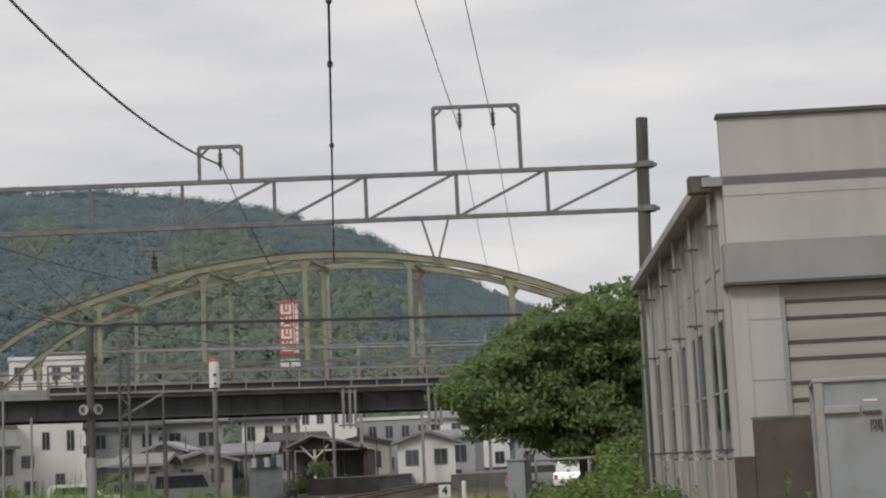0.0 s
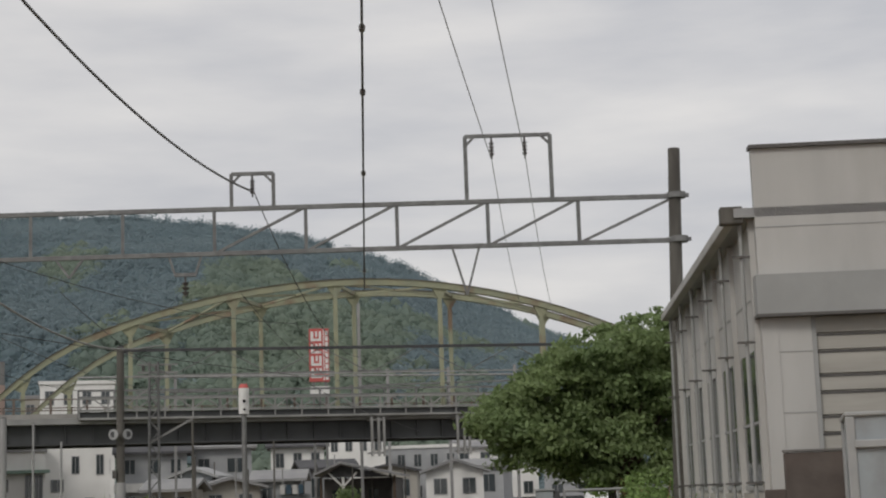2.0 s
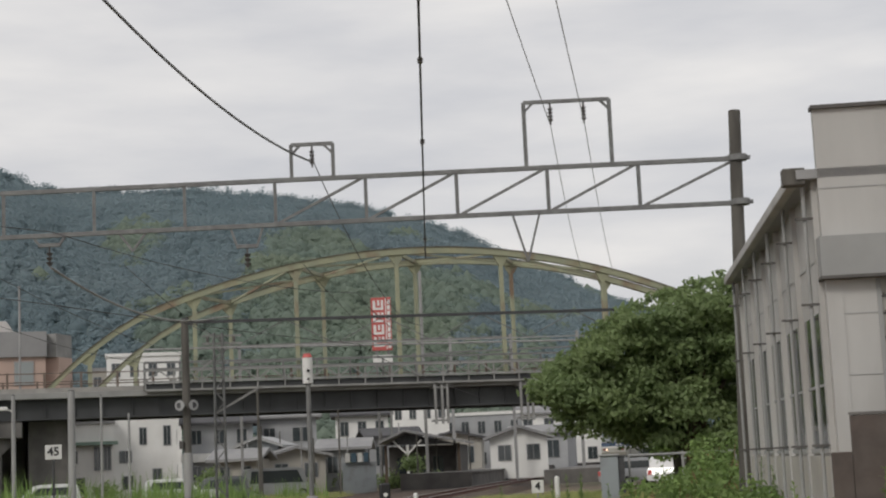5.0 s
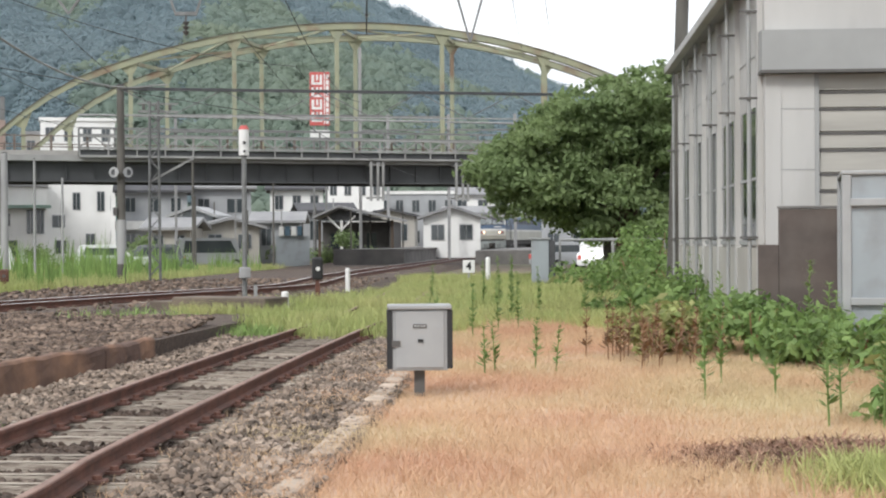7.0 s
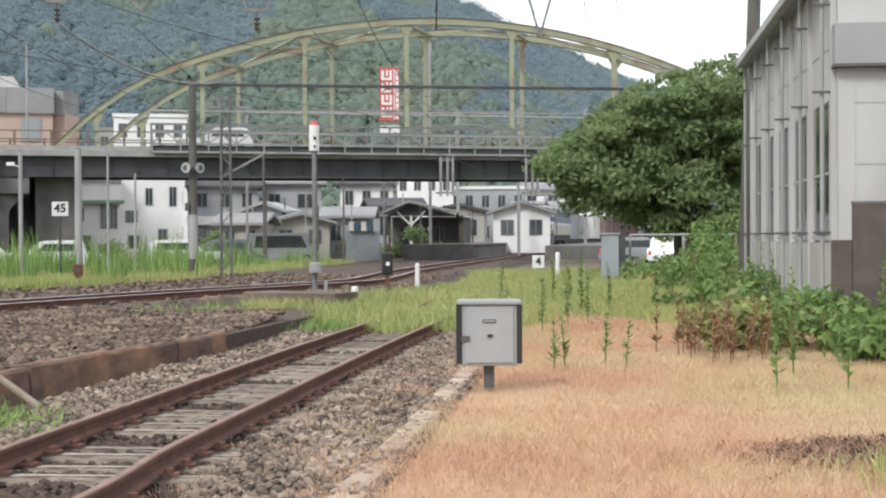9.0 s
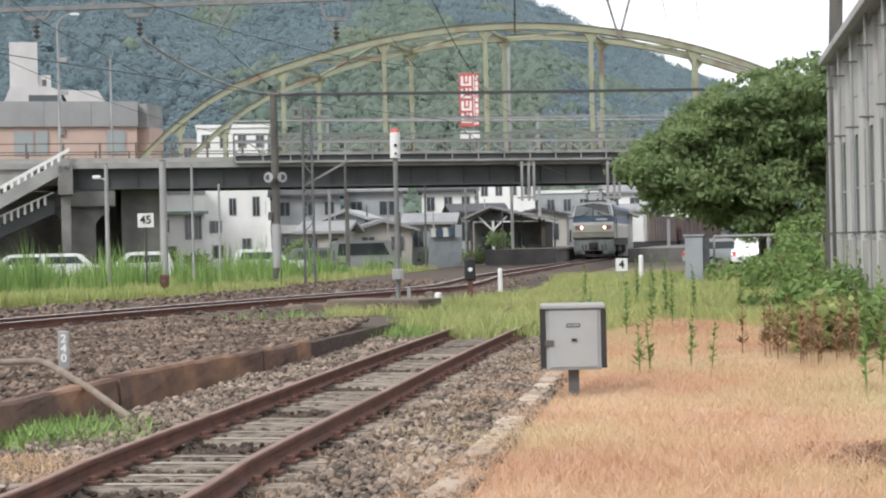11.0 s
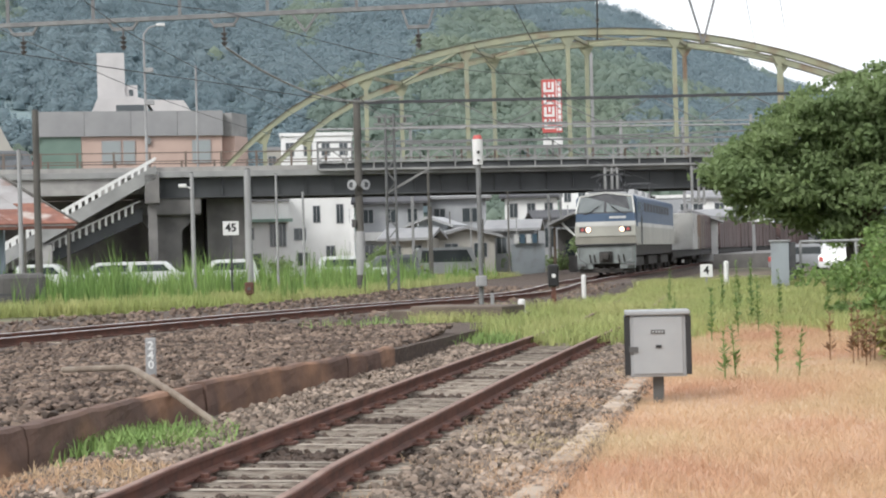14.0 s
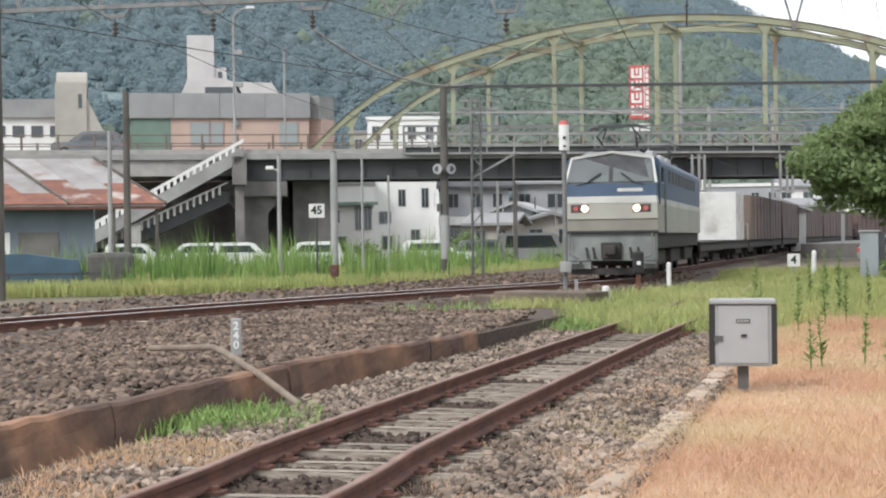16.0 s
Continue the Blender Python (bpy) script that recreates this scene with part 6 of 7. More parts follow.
        tufts("foliage", [(rng.uniform(-0.8, 0.8), rng.uniform(-0.5, 0.5), h_ * rng.uniform(0.3, 0.9), rng.uniform(0.5, 0.9)) for _ in range(7)], M_LEAF, g, 0.16, 110, 900 + k, 0.9, -0.8, (0.4, 1.1), 0.8)
    # pink building with grey parapet
    p = at(-11.15, 116)
    pk = thing("pink_building", "pink plastered building with a broad grey metal parapet", "building", at=p, turn=9)
    bm = bmesh.new()
    box(bm, 0.0, 12.9, 0, 10, 6.4, 10.5)
    wall = part("wall", bm, M_PINK, pk)
    # wall below deck height, shade under the bridge painted in as dark brown
    bm = bmesh.new()
    box(bm, 0.0, 12.9, 0.1, 10, -0.2, 6.4)
    part("lower_wall", bm, M_BLOCK, pk)
    bm = bmesh.new()
    box(bm, 0.0, 2.9, -0.05, 0.0, 6.4, 10.5)
    part("green_wall", bm, M_GREENWALL, pk, "dull green plaster section")
    bm = bmesh.new()
    box(bm, -0.12, 3.14, -0.25, 10.2, 10.5, 12.3)
    shared("parapet_panel", bm, M_ROOFGREY, pk, [Vector((3.28 * k, 0, 0)) for k in range(4)])
    bm = bmesh.new()
    box(bm, -0.3, -0.125, -0.3, 10, 10.3, 12.4)
    part("parapet_end", bm, M_WHITE, pk)
    for x, w_ in ((4.4, 1.2), (5.9, 0.7), (10.8, 1.2)):
        bm = bmesh.new()
        box(bm, x - 0.08, x + w_ + 0.08, -0.08, 0.02, 8.5, 10.2)
        wn = part("window", bm, M_BOXGREY, wall)
        bm = bmesh.new()
        box(bm, x, x + w_, -0.1, -0.06, 8.6, 10.1)
        part("pane", bm, M_WINDSCREEN, wn)
    bm = bmesh.new()
    box(bm, 7.4, 7.8, -0.2, 0, 9.9, 10.4)
    part("wall_box", bm, M_STEEL, pk)
    p = at(-5.35, 118)
    pk = thing("wing_building", "grey metal clad wing with vertical seams", "building", at=p, turn=-24)
    bm = bmesh.new()
    box(bm, 0, 2.4, 0, 2, 6.4, 10.5)
    part("wall", bm, M_PINK, pk)
    # same painted shade on the wing's lower part
    bm = bmesh.new()
    box(bm, 0, 2.4, 0.1, 2, -0.2, 6.4)
    part("lower_wall", bm, M_BLOCK, pk)
    for k in range(3):
        bm = bmesh.new()
        box(bm, k * 0.79, k * 0.79 + 0.73, -0.2, 2.1, 10.5, 12.2)
        part("panel", bm, M_DECK, pk)
    # white tower with sloping wings
    p = at(-8.63, 150)
    tw = thing("white_tower", "white stepped tower with sloping white wings", "building", at=p, turn=8)
    bm = bmesh.new()
    box(bm, -1.25, 1.25, 0, 3, 0, 20.9)
    part("tower", bm, M_TOWER, tw)
    bm = bmesh.new()
    box(bm, 1.25, 2.4, 0.2, 3, 0, 17.9)
    part("stair_block", bm, M_TOWER, tw)
    bm = bmesh.new()
    prism(bm, [(-2.4, 14.0), (3.3, 14.0), (3.3, 16.4), (2.2, 16.8), (-1.2, 16.8)], -0.5, 4)
    prism(bm, [(4.6, 14.0), (7.6, 14.9), (6.6, 16.4), (3.2, 16.5)], -0.5, 4)
    part("wing", bm, M_TOWER, tw)
    bm = bmesh.new()
    box(bm, -2.4, 7.0, 0, 8, 0, 14.6)
    part("base", bm, M_GREYHOUSE, tw)
    bm = bmesh.new()
    box(bm, 0.4, 3.0, -0.56, -0.5, 15.3, 16.0)
    box(bm, 1.6, 2.0, 0.14, 0.2, 16.9, 17.5)
    part("window", bm, M_WIN, tw)
    # cream building with round-topped stair tower
    p = at(-13.2, 142)
    cr = thing("cream_building", "cream concrete building with a round-topped stair tower", "building", at=p, turn=10)
    bm = bmesh.new()
    box(bm, -1.3, 1.4, 0, 4, 0, 15.6)
    rod(bm, (-1.2, 2, 15.4), (1.4, 2, 15.4), 1.3, n=20)
    part("tower", bm, M_CREAM, cr)
    bm = bmesh.new()
    prism(bm, [(1.4, 0), (4.3, 0), (4.3, 9.6), (2.6, 11.8), (1.4, 14.3)], 0.2, 5)
    part("sloping_wing", bm, M_CREAM, cr)
    bm = bmesh.new()
    box(bm, -10, 0.4, 1, 9, 0, 12.6)
    wall = part("wall", bm, M_PLASTER, cr)
    for k in range(5):
        bm = bmesh.new()
        box(bm, -8.2 + k * 1.6, -7.2 + k * 1.6, 0.94, 1.02, 10.9, 11.9)
        part("window", bm, M_WIN, wall)
    bm = bmesh.new()
    prism(bm, [(-10.4, 12.6), (0.6, 12.6), (-0.6, 14.2), (-10.4, 14.2)], 0.6, 9)
    part("roof", bm, M_ROOFGREY, cr)
    bm = bmesh.new()
    box(bm, 0.7, 1.0, -0.04, 0.02, 13.4, 14.6)
    part("window", bm, M_WIN, cr)
    # advertising tower
    p = at(7.15, 131)
    s = thing("sign_tower", "tall red and white sign with unreadable lettering", "sign", at=p, turn=-5)
    bm = bmesh.new()
    for x in (-0.5, 0.5):
        box(bm, x - 0.1, x + 0.1, 0.1, 0.4, 0, 11.2)
    part("post", bm, M_STEEL, s)
    bm = bmesh.new()
    box(bm, -0.82, 0.82, 0, 0.5, 11.2, 15.6, bevel=0.03)
    part("board", bm, M_RED, s)
    bm = bmesh.new()
    box(bm, 0.34, 0.42, -0.02, 0.0, 11.3, 15.5)
    for k in range(9):
        box(bm, 0.5, 0.74, -0.02, 0.0, 11.35 + k * 0.46, 11.72 + k * 0.46)
    part("small_bars", bm, M_WHITE, s)
    for k in range(4):
        z = 11.5 + k * 1.02
        bm = bmesh.new()
        box(bm, -0.68, 0.2, -0.02, 0.0, z, z + 0.2)
        box(bm, -0.68, -0.45, -0.02, 0.0, z + 0.2, z + 0.8)
        box(bm, 0.0, 0.2, -0.02, 0.0, z + (0.2 if k % 2 else 0.45), z + 0.82)
        box(bm, -0.3, -0.12, -0.02, 0.0, z + 0.36, z + 0.82)
        part("letter_bar", bm, M_WHITE, s)
    bm = bmesh.new()
    box(bm, -0.8, 0.8, -0.1, 0.6, 10.2, 10.8)
    part("base_sign", bm, M_WHITE, s)
    # street lamp on the bridge, and a mast
    s = thing("street_lamp", "tall street lamp on the bridge", "street lamp", at=at(-7.45, 93.8, 6.33))
    bm = bmesh.new()
    rod(bm, (0, 0, 0), (0, 0, 8.4), 0.09, 0.06, n=8)
    rod(bm, (0, 0, 8.4), (0.3, 0, 8.8), 0.06, 0.05, n=8)
    rod(bm, (0.3, 0, 8.8), (0.9, 0, 8.95), 0.05, n=8)
    part("pole", bm, M_GREYPOLE, s)
    bm = bmesh.new()
    box(bm, 0.75, 1.25, -0.12, 0.12, 8.88, 9.02, bevel=0.03)
    part("lamp_head", bm, M_WHITE, s)
    for z in (4.3, 6.2):
        bm = bmesh.new()
        box(bm, 0.06, 0.5, -0.15, 0.15, z, z + 0.25)
        part("side_lamp", bm, M_GREYPOLE, s)
    pole("utility_pole", "thin grey pole behind the pink building", -5.65, 108, 14.6, 0.09, group="")


def build_station():
    p = at(7.85, 112)
    s = thing("station_shelter", "dark timber station shelter with a shallow gable roof", "station building", at=p, turn=-14)
    w, d = 5.2, 9.0
    bm = bmesh.new()
    prism(bm, [(-1.9, 3.2), (0, 4.0), (4.2, 3.05), (4.2, 3.2), (0, 4.16), (-1.9, 3.36)], -0.8, d)
    part("roof", bm, M_ROOFGREY, s)
    bm = bmesh.new()
    prism(bm, [(-1.5, 3.1), (3.7, 3.0), (0, 3.9)], 0.0, 0.2)
    part("gable", bm, M_DARKSTEEL, s)
    for x in (-1.45, 0.1, 3.7):
        bm = bmesh.new()
        box(bm, x - 0.09, x + 0.09, 0, 0.18, 0, 3.1)
        if x == 0.1:
            bar(bm, (x, -0.1, 2.4), (x - 1.0, -0.1, 3.4), 0.12)
            bar(bm, (x, -0.1, 2.4), (x + 1.0, -0.1, 3.4), 0.12)
        part("post", bm, M_WHITE if x == 0.1 else M_BARK, s)
    bm = bmesh.new()
    box(bm, -1.5, 3.7, 2.2, 2.4, 0, 3.0)
    box(bm, 3.5, 3.7, 0.2, d, 0, 3.0)
    part("timber_wall", bm, M_DARKGAP, s)
    for k in range(3):
        bm = bmesh.new()
        box(bm, -0.9 + k * 1.3, -0.2 + k * 1.3, 2.12, 2.2, 1.1, 2.2)
        part("window", bm, M_WIN, s)
    h = house("station_hut", "small white station hut with a dark doorway", 11.9, 122, 4.4, 5, 2.9, M_PLASTER, M_ROOFGREY, kind="gable", rise=0.9, cols=2, floors=1, base=0.5, category="station building")
    # platform along the main line
    bm = bmesh.new()
    line = [q for q in offset_line(main_line, -3.6) if 98 < q.y < 190]
    sweep(bm, line, [(-2.6, -0.1), (1.9, -0.1), (1.9, 0.95), (2.0, 0.98), (2.0, 1.1), (-2.6, 1.1)])
    tagged(part("platform", bm, M_DARKCONC), "low dark concrete station platform", "platform", kind="structure")
    bm = bmesh.new()
    line = [q for q in offset_line(main_line, 3.9) if 108 < q.y < 190]
    sweep(bm, line, [(-1.9, -0.1), (-1.9, 0.9), (2.6, 0.9), (2.6, -0.1)])
    tagged(part("platform", bm, M_DARKCONC), "low dark concrete station platform", "platform", kind="structure")
    b = thing("blue_screen", "pale blue hoarding with a striped awning", "hoarding", at=at(6.15, 104), turn=-6)
    bm = bmesh.new()
    box(bm, -1.1, 1.1, 0, 0.1, 0, 2.0)
    part("panel", bm, M_CONTAINER, b)
    for k in range(4):
        bm = bmesh.new()
        box(bm, -0.9 + k * 0.4, -0.6 + k * 0.4, -0.3, 0.1, 2.0, 2.6)
        part("awning_strip", bm, M_BLUETARP if k % 2 else M_WHITE, b)
    rng = random.Random(12)
    for k in range(16):
        b_ = 2.2 + k * 0.62 + rng.uniform(-0.2, 0.2)
        d_ = rng.uniform(86, 130)
        q = at(b_, d_)
        if (near_point(main_line, q)[0] - q).length < 3.6:
            continue
        pole("yard_pole", "thin weathered yard pole with a small cross arm", b_, d_, rng.uniform(3.4, 5.2), 0.06, M_POLE if k % 3 else M_GREYPOLE, group="yard poles")


def build_car(name, label, p, turn, paint, van=False, group="parked cars"):
    c = thing(name, label, "car", at=p, turn=turn, group=group)
    L, W = (4.3, 1.68) if van else (4.0, 1.66)
    top = 1.85 if van else 1.5
    bm = bmesh.new()
    low = [(-L / 2, 0.32), (L / 2, 0.32), (L / 2, 0.72), (L / 2 - 0.12, 0.88), (-L / 2 + 0.1, 0.94), (-L / 2, 0.7)]
    prism(bm, low, -W / 2, W / 2)
    bmesh.ops.bevel(bm, geom=bm.edges[:], offset=0.05, segments=2, affect="EDGES")
    part("body", bm, paint, c)
    bm = bmesh.new()
    k = 0.35 if van else 0.95
    a = [(-L / 2 + 0.15, 0.88), (L / 2 - k - 0.1, 0.88), (L / 2 - k - (0.35 if van else 0.75), top - 0.04), (L / 2 - k - 0.9 - (0 if van else 0.2), top), (-L / 2 + 0.45, top), (-L / 2 + 0.25, top - 0.1)]
    prism(bm, a, -W / 2 + 0.1, W / 2 - 0.1)
    bmesh.ops.bevel(bm, geom=bm.edges[:], offset=0.05, segments=2, affect="EDGES")
    cabin = part("cabin", bm, paint, c)
    for s in (-1, 1):
        bm = bmesh.new()
        y = s * (W / 2 - 0.095)
        x1 = L / 2 - k - (0.45 if van else 0.7)
        prism(bm, [(-L / 2 + 0.5, 0.98), (x1 + 0.1, 0.98), (x1 - 0.25, top - 0.16), (-L / 2 + 0.6, top - 0.16)], y - 0.012, y + 0.012)
        part("side_glass", bm, M_WIN, cabin)
    bm = bmesh.new()
    x1, z0, z1 = L / 2 - k - 0.1, 0.95, top - 0.12
    sl = 0.25 if van else 0.6
    vs = [bm.verts.new(q) for q in ((x1 + 0.02, -W / 2 + 0.2, z0), (x1 + 0.02, W / 2 - 0.2, z0), (x1 + 0.02 - sl, W / 2 - 0.25, z1), (x1 + 0.02 - sl, -W / 2 + 0.25, z1))]
    bm.faces.new(vs)
    bmesh.ops.solidify(bm, geom=bm.faces[:], thickness=0.03)
    part("windscreen", bm, M_WIN, cabin)
    for x in (-L / 2 + 0.75, L / 2 - 0.75):
        for s in (-1, 1):
            bm = bmesh.new()
            rod(bm, (x, s * (W / 2 - 0.18), 0.3), (x, s * (W / 2 + 0.01), 0.3), 0.3, n=18)
            wl = part("wheel", bm, M_TYRE, c)
            bm = bmesh.new()
            rod(bm, (x, s * (W / 2), 0.3), (x, s * (W / 2 + 0.02), 0.3), 0.18, n=14)
            part("rim", bm, M_BOXGREY, wl)
    for s in (-1, 1):
        bm = bmesh.new()
        box(bm, L / 2 - 0.06, L / 2 + 0.015, s * 0.62 - 0.14, s * 0.62 + 0.14, 0.62, 0.76, bevel=0.02)
        part("headlight", bm, M_BOXGREY, c)
        bm = bmesh.new()
        box(bm, -L / 2 - 0.015, -L / 2 + 0.05, s * 0.68 - 0.1, s * 0.68 + 0.1, 0.62, 0.86, bevel=0.02)
        part("tail_light", bm, M_RED, c)
    return c


M_CARSILVER = mat("car_silver", (0.42, 0.43, 0.44), (0.38, 0.39, 0.40), 0.3, 0.4, scale=1, bump=0)


def build_parked_cars():
    for b, d, turn, paint, van in ((-13.4, 84, 4, M_CARWHITE, False), (-10.8, 84, 3, M_CARWHITE, False), (-9.1, 85, 183, M_CARWHITE, False), (-7.0, 84, 2, M_CARWHITE, False),
                                   (-5.0, 79, 184, M_CARWHITE, False), (-0.2, 82, 2, M_CARWHITE, False), (0.9, 84, 182, M_CARGREY, False), (3.2, 94, 4, M_CARSILVER, True)):
        build_car("van" if van else "car", "silver parked van in the yard" if van else ("white parked car in the yard" if paint == M_CARWHITE else "dark grey parked car in the yard"),
                  at(b, d), turn, paint, van)
    build_car("car", "pale parked car behind the fence", at(16.1, 84), 20, M_CARSILVER)
    build_car("car", "white parked car turned towards the fence", at(17.3, 81), 60, M_CARWHITE)
    build_car("car", "red parked car behind the fence", at(17.75, 87), 100, M_CARRED)
    c = build_car("car", "dark grey car on the bridge approach", at(-12.6, 92.2, 6.385), BR_TURN + 180, M_CARGREY, group="")


M_SHEETPALE = mat("pale_roof_sheet", (0.36, 0.345, 0.335), (0.27, 0.25, 0.24), 0.7, 0.1, scale=1.2, bump=0.2, per=0.15, third=(0.22, 0.135, 0.105), third_scale=0.7, third_mix=(0.6, 0.7))
M_SHEETRUST = mat("rusted_roof_sheet", (0.25, 0.11, 0.075), (0.17, 0.075, 0.055), 0.85, scale=1.5, bump=0.3, per=0.2, third=(0.42, 0.36, 0.32), third_scale=0.8, third_mix=(0.56, 0.66))


def build_shed():
    p = at(-14.2, 62)
    s = thing("shed", "blue-grey trackside shed with a rusty sheet metal roof", "shed", at=p, turn=12)
    bm = bmesh.new()
    box(bm, -9, 1.9, 0.0, 7, -0.1, 3.1)
    wall = part("wall", bm, M_SHEDBLUE, s)
    for k in range(12):
        x0, x1 = 4.6 - (k + 1) * 1.2 + 0.02, 4.6 - k * 1.2
        bm = bmesh.new()
        a = [(x0, -0.8, 2.95), (x1, -0.8, 2.95), (x1 - 2.7, 4.0, 4.95), (x0 - 2.7, 4.0, 4.95)]
        low = [bm.verts.new(q) for q in a]
        up = [bm.verts.new((q[0], q[1], q[2] + 0.06)) for q in a]
        bm.faces.new(low[::-1])
        bm.faces.new(up)
        for q in range(4):
            bm.faces.new((low[q], low[(q + 1) % 4], up[(q + 1) % 4], up[q]))
        part("roof_sheet", bm, M_SHEETPALE, s)
        if k % 3 == 0:
            bm = bmesh.new()
            bar(bm, (x1, -0.8, 3.06), (x1 - 2.7, 4.0, 5.06), 0.09)
            part("batten", bm, M_POLE, s)
        u = (0.42, 0.3, 0.5, 0.22)[k % 4]
        bm = bmesh.new()
        a = [(x0, -0.83, 3.03), (x1, -0.83, 3.03), (x1 - 2.7 * u, -0.8 + 4.8 * u, 3.03 + 2.0 * u), (x0 - 2.7 * u, -0.8 + 4.8 * u, 3.03 + 2.0 * u)]
        low = [bm.verts.new(q) for q in a]
        up = [bm.verts.new((q[0], q[1], q[2] + 0.03)) for q in a]
        bm.faces.new(low[::-1])
        bm.faces.new(up)
        for q in range(4):
            bm.faces.new((low[q], low[(q + 1) % 4], up[(q + 1) % 4], up[q]))
        part("patch_sheet", bm, M_SHEETRUST, s, "rusted lower roof sheet")
    bm = bmesh.new()
    prism(bm, [(4.0, 5.0), (8.5, 3.2), (8.5, 3.1), (4.0, 4.9)], -12.0, 1.9, Matrix(((0, 1, 0, 0), (1, 0, 0, 0), (0, 0, 1, 0), (0, 0, 0, 1))))
    part("back_roof", bm, M_RUSTROOF, s)
    bm = bmesh.new()
    bar(bm, (-10, -0.75, 2.9), (4.5, -0.75, 2.9), 0.12)
    part("eave_beam", bm, M_RUST, s)
    bm = bmesh.new()
    box(bm, -2.4, -1.2, -0.03, 0.02, 0.9, 2.0)
    part("board", bm, M_PLASTER, s)
    bm = bmesh.new()
    box(bm, -0.9, 0.6, -0.05, 0.02, -0.1, 2.0)
    part("door", bm, M_DARKCONC, s)
    for x in (2.6, 4.2):
        bm = bmesh.new()
        box(bm, x, x + 0.12, -0.7, -0.58, -0.1, 2.9)
        part("post", bm, M_POLE, s)
    t = thing("covered_stack", "low stack under a faded blue sheet beside dark bins", "stack", at=at(-14.3, 53), turn=12)
    bm = bmesh.new()
    prism(bm, [(-4, -0.1), (1.5, -0.1), (1.2, 1.0), (-0.5, 1.25), (-4, 1.15)], 0, 1.6)
    part("sheet", bm, M_BLUETARP, t)
    bm = bmesh.new()
    box(bm, 1.5, 3.0, 0, 1.4, -0.1, 1.25, bevel=0.15)
    part("bin", bm, M_DARKGAP, t)
    bm = bmesh.new()
    box(bm, -4, 2.0, -0.4, -0.35, 0.55, 0.62)
    for x in (-3, -1, 1):
        box(bm, x, x + 0.06, -0.4, -0.34, -0.1, 0.6)
    part("rail", bm, M_DARKSTEEL, t)


M_SLAB = mat("weathered_slab", (0.17, 0.135, 0.105), (0.11, 0.088, 0.07), 0.95, scale=1.5, bump=0.4)
M_EDGING = mat("edging_stone", (0.46, 0.38, 0.30), (0.34, 0.27, 0.21), 0.95, scale=3, bump=0.5, per=0.2)


M_LITTER = mat("dead_litter", (0.30, 0.175, 0.115), (0.17, 0.10, 0.072), 0.95, scale=4, spread=0.4, bump=0)
M_FIELDWEED = leafy(mat("field_weed", (0.17, 0.28, 0.08), (0.25, 0.36, 0.11), 0.8, scale=0.5, spread=0.3, bump=0))


# ---- vegetation and stones ----
def main_side(p):
    """Distance to the right of the main line (negative: left)."""
    q, d = near_point(coarse_main, p)
    return (p - q).dot(Vector((d.y, -d.x, 0)))


coarse_main = [q for q in main_line if -20 < q.y < 130]


def siding_x(y):
    for a, b in zip(siding_line, siding_line[1:]):
        if a.y <= y <= b.y:
            return a.x
    return 9.0 if y > 20 else -7.0


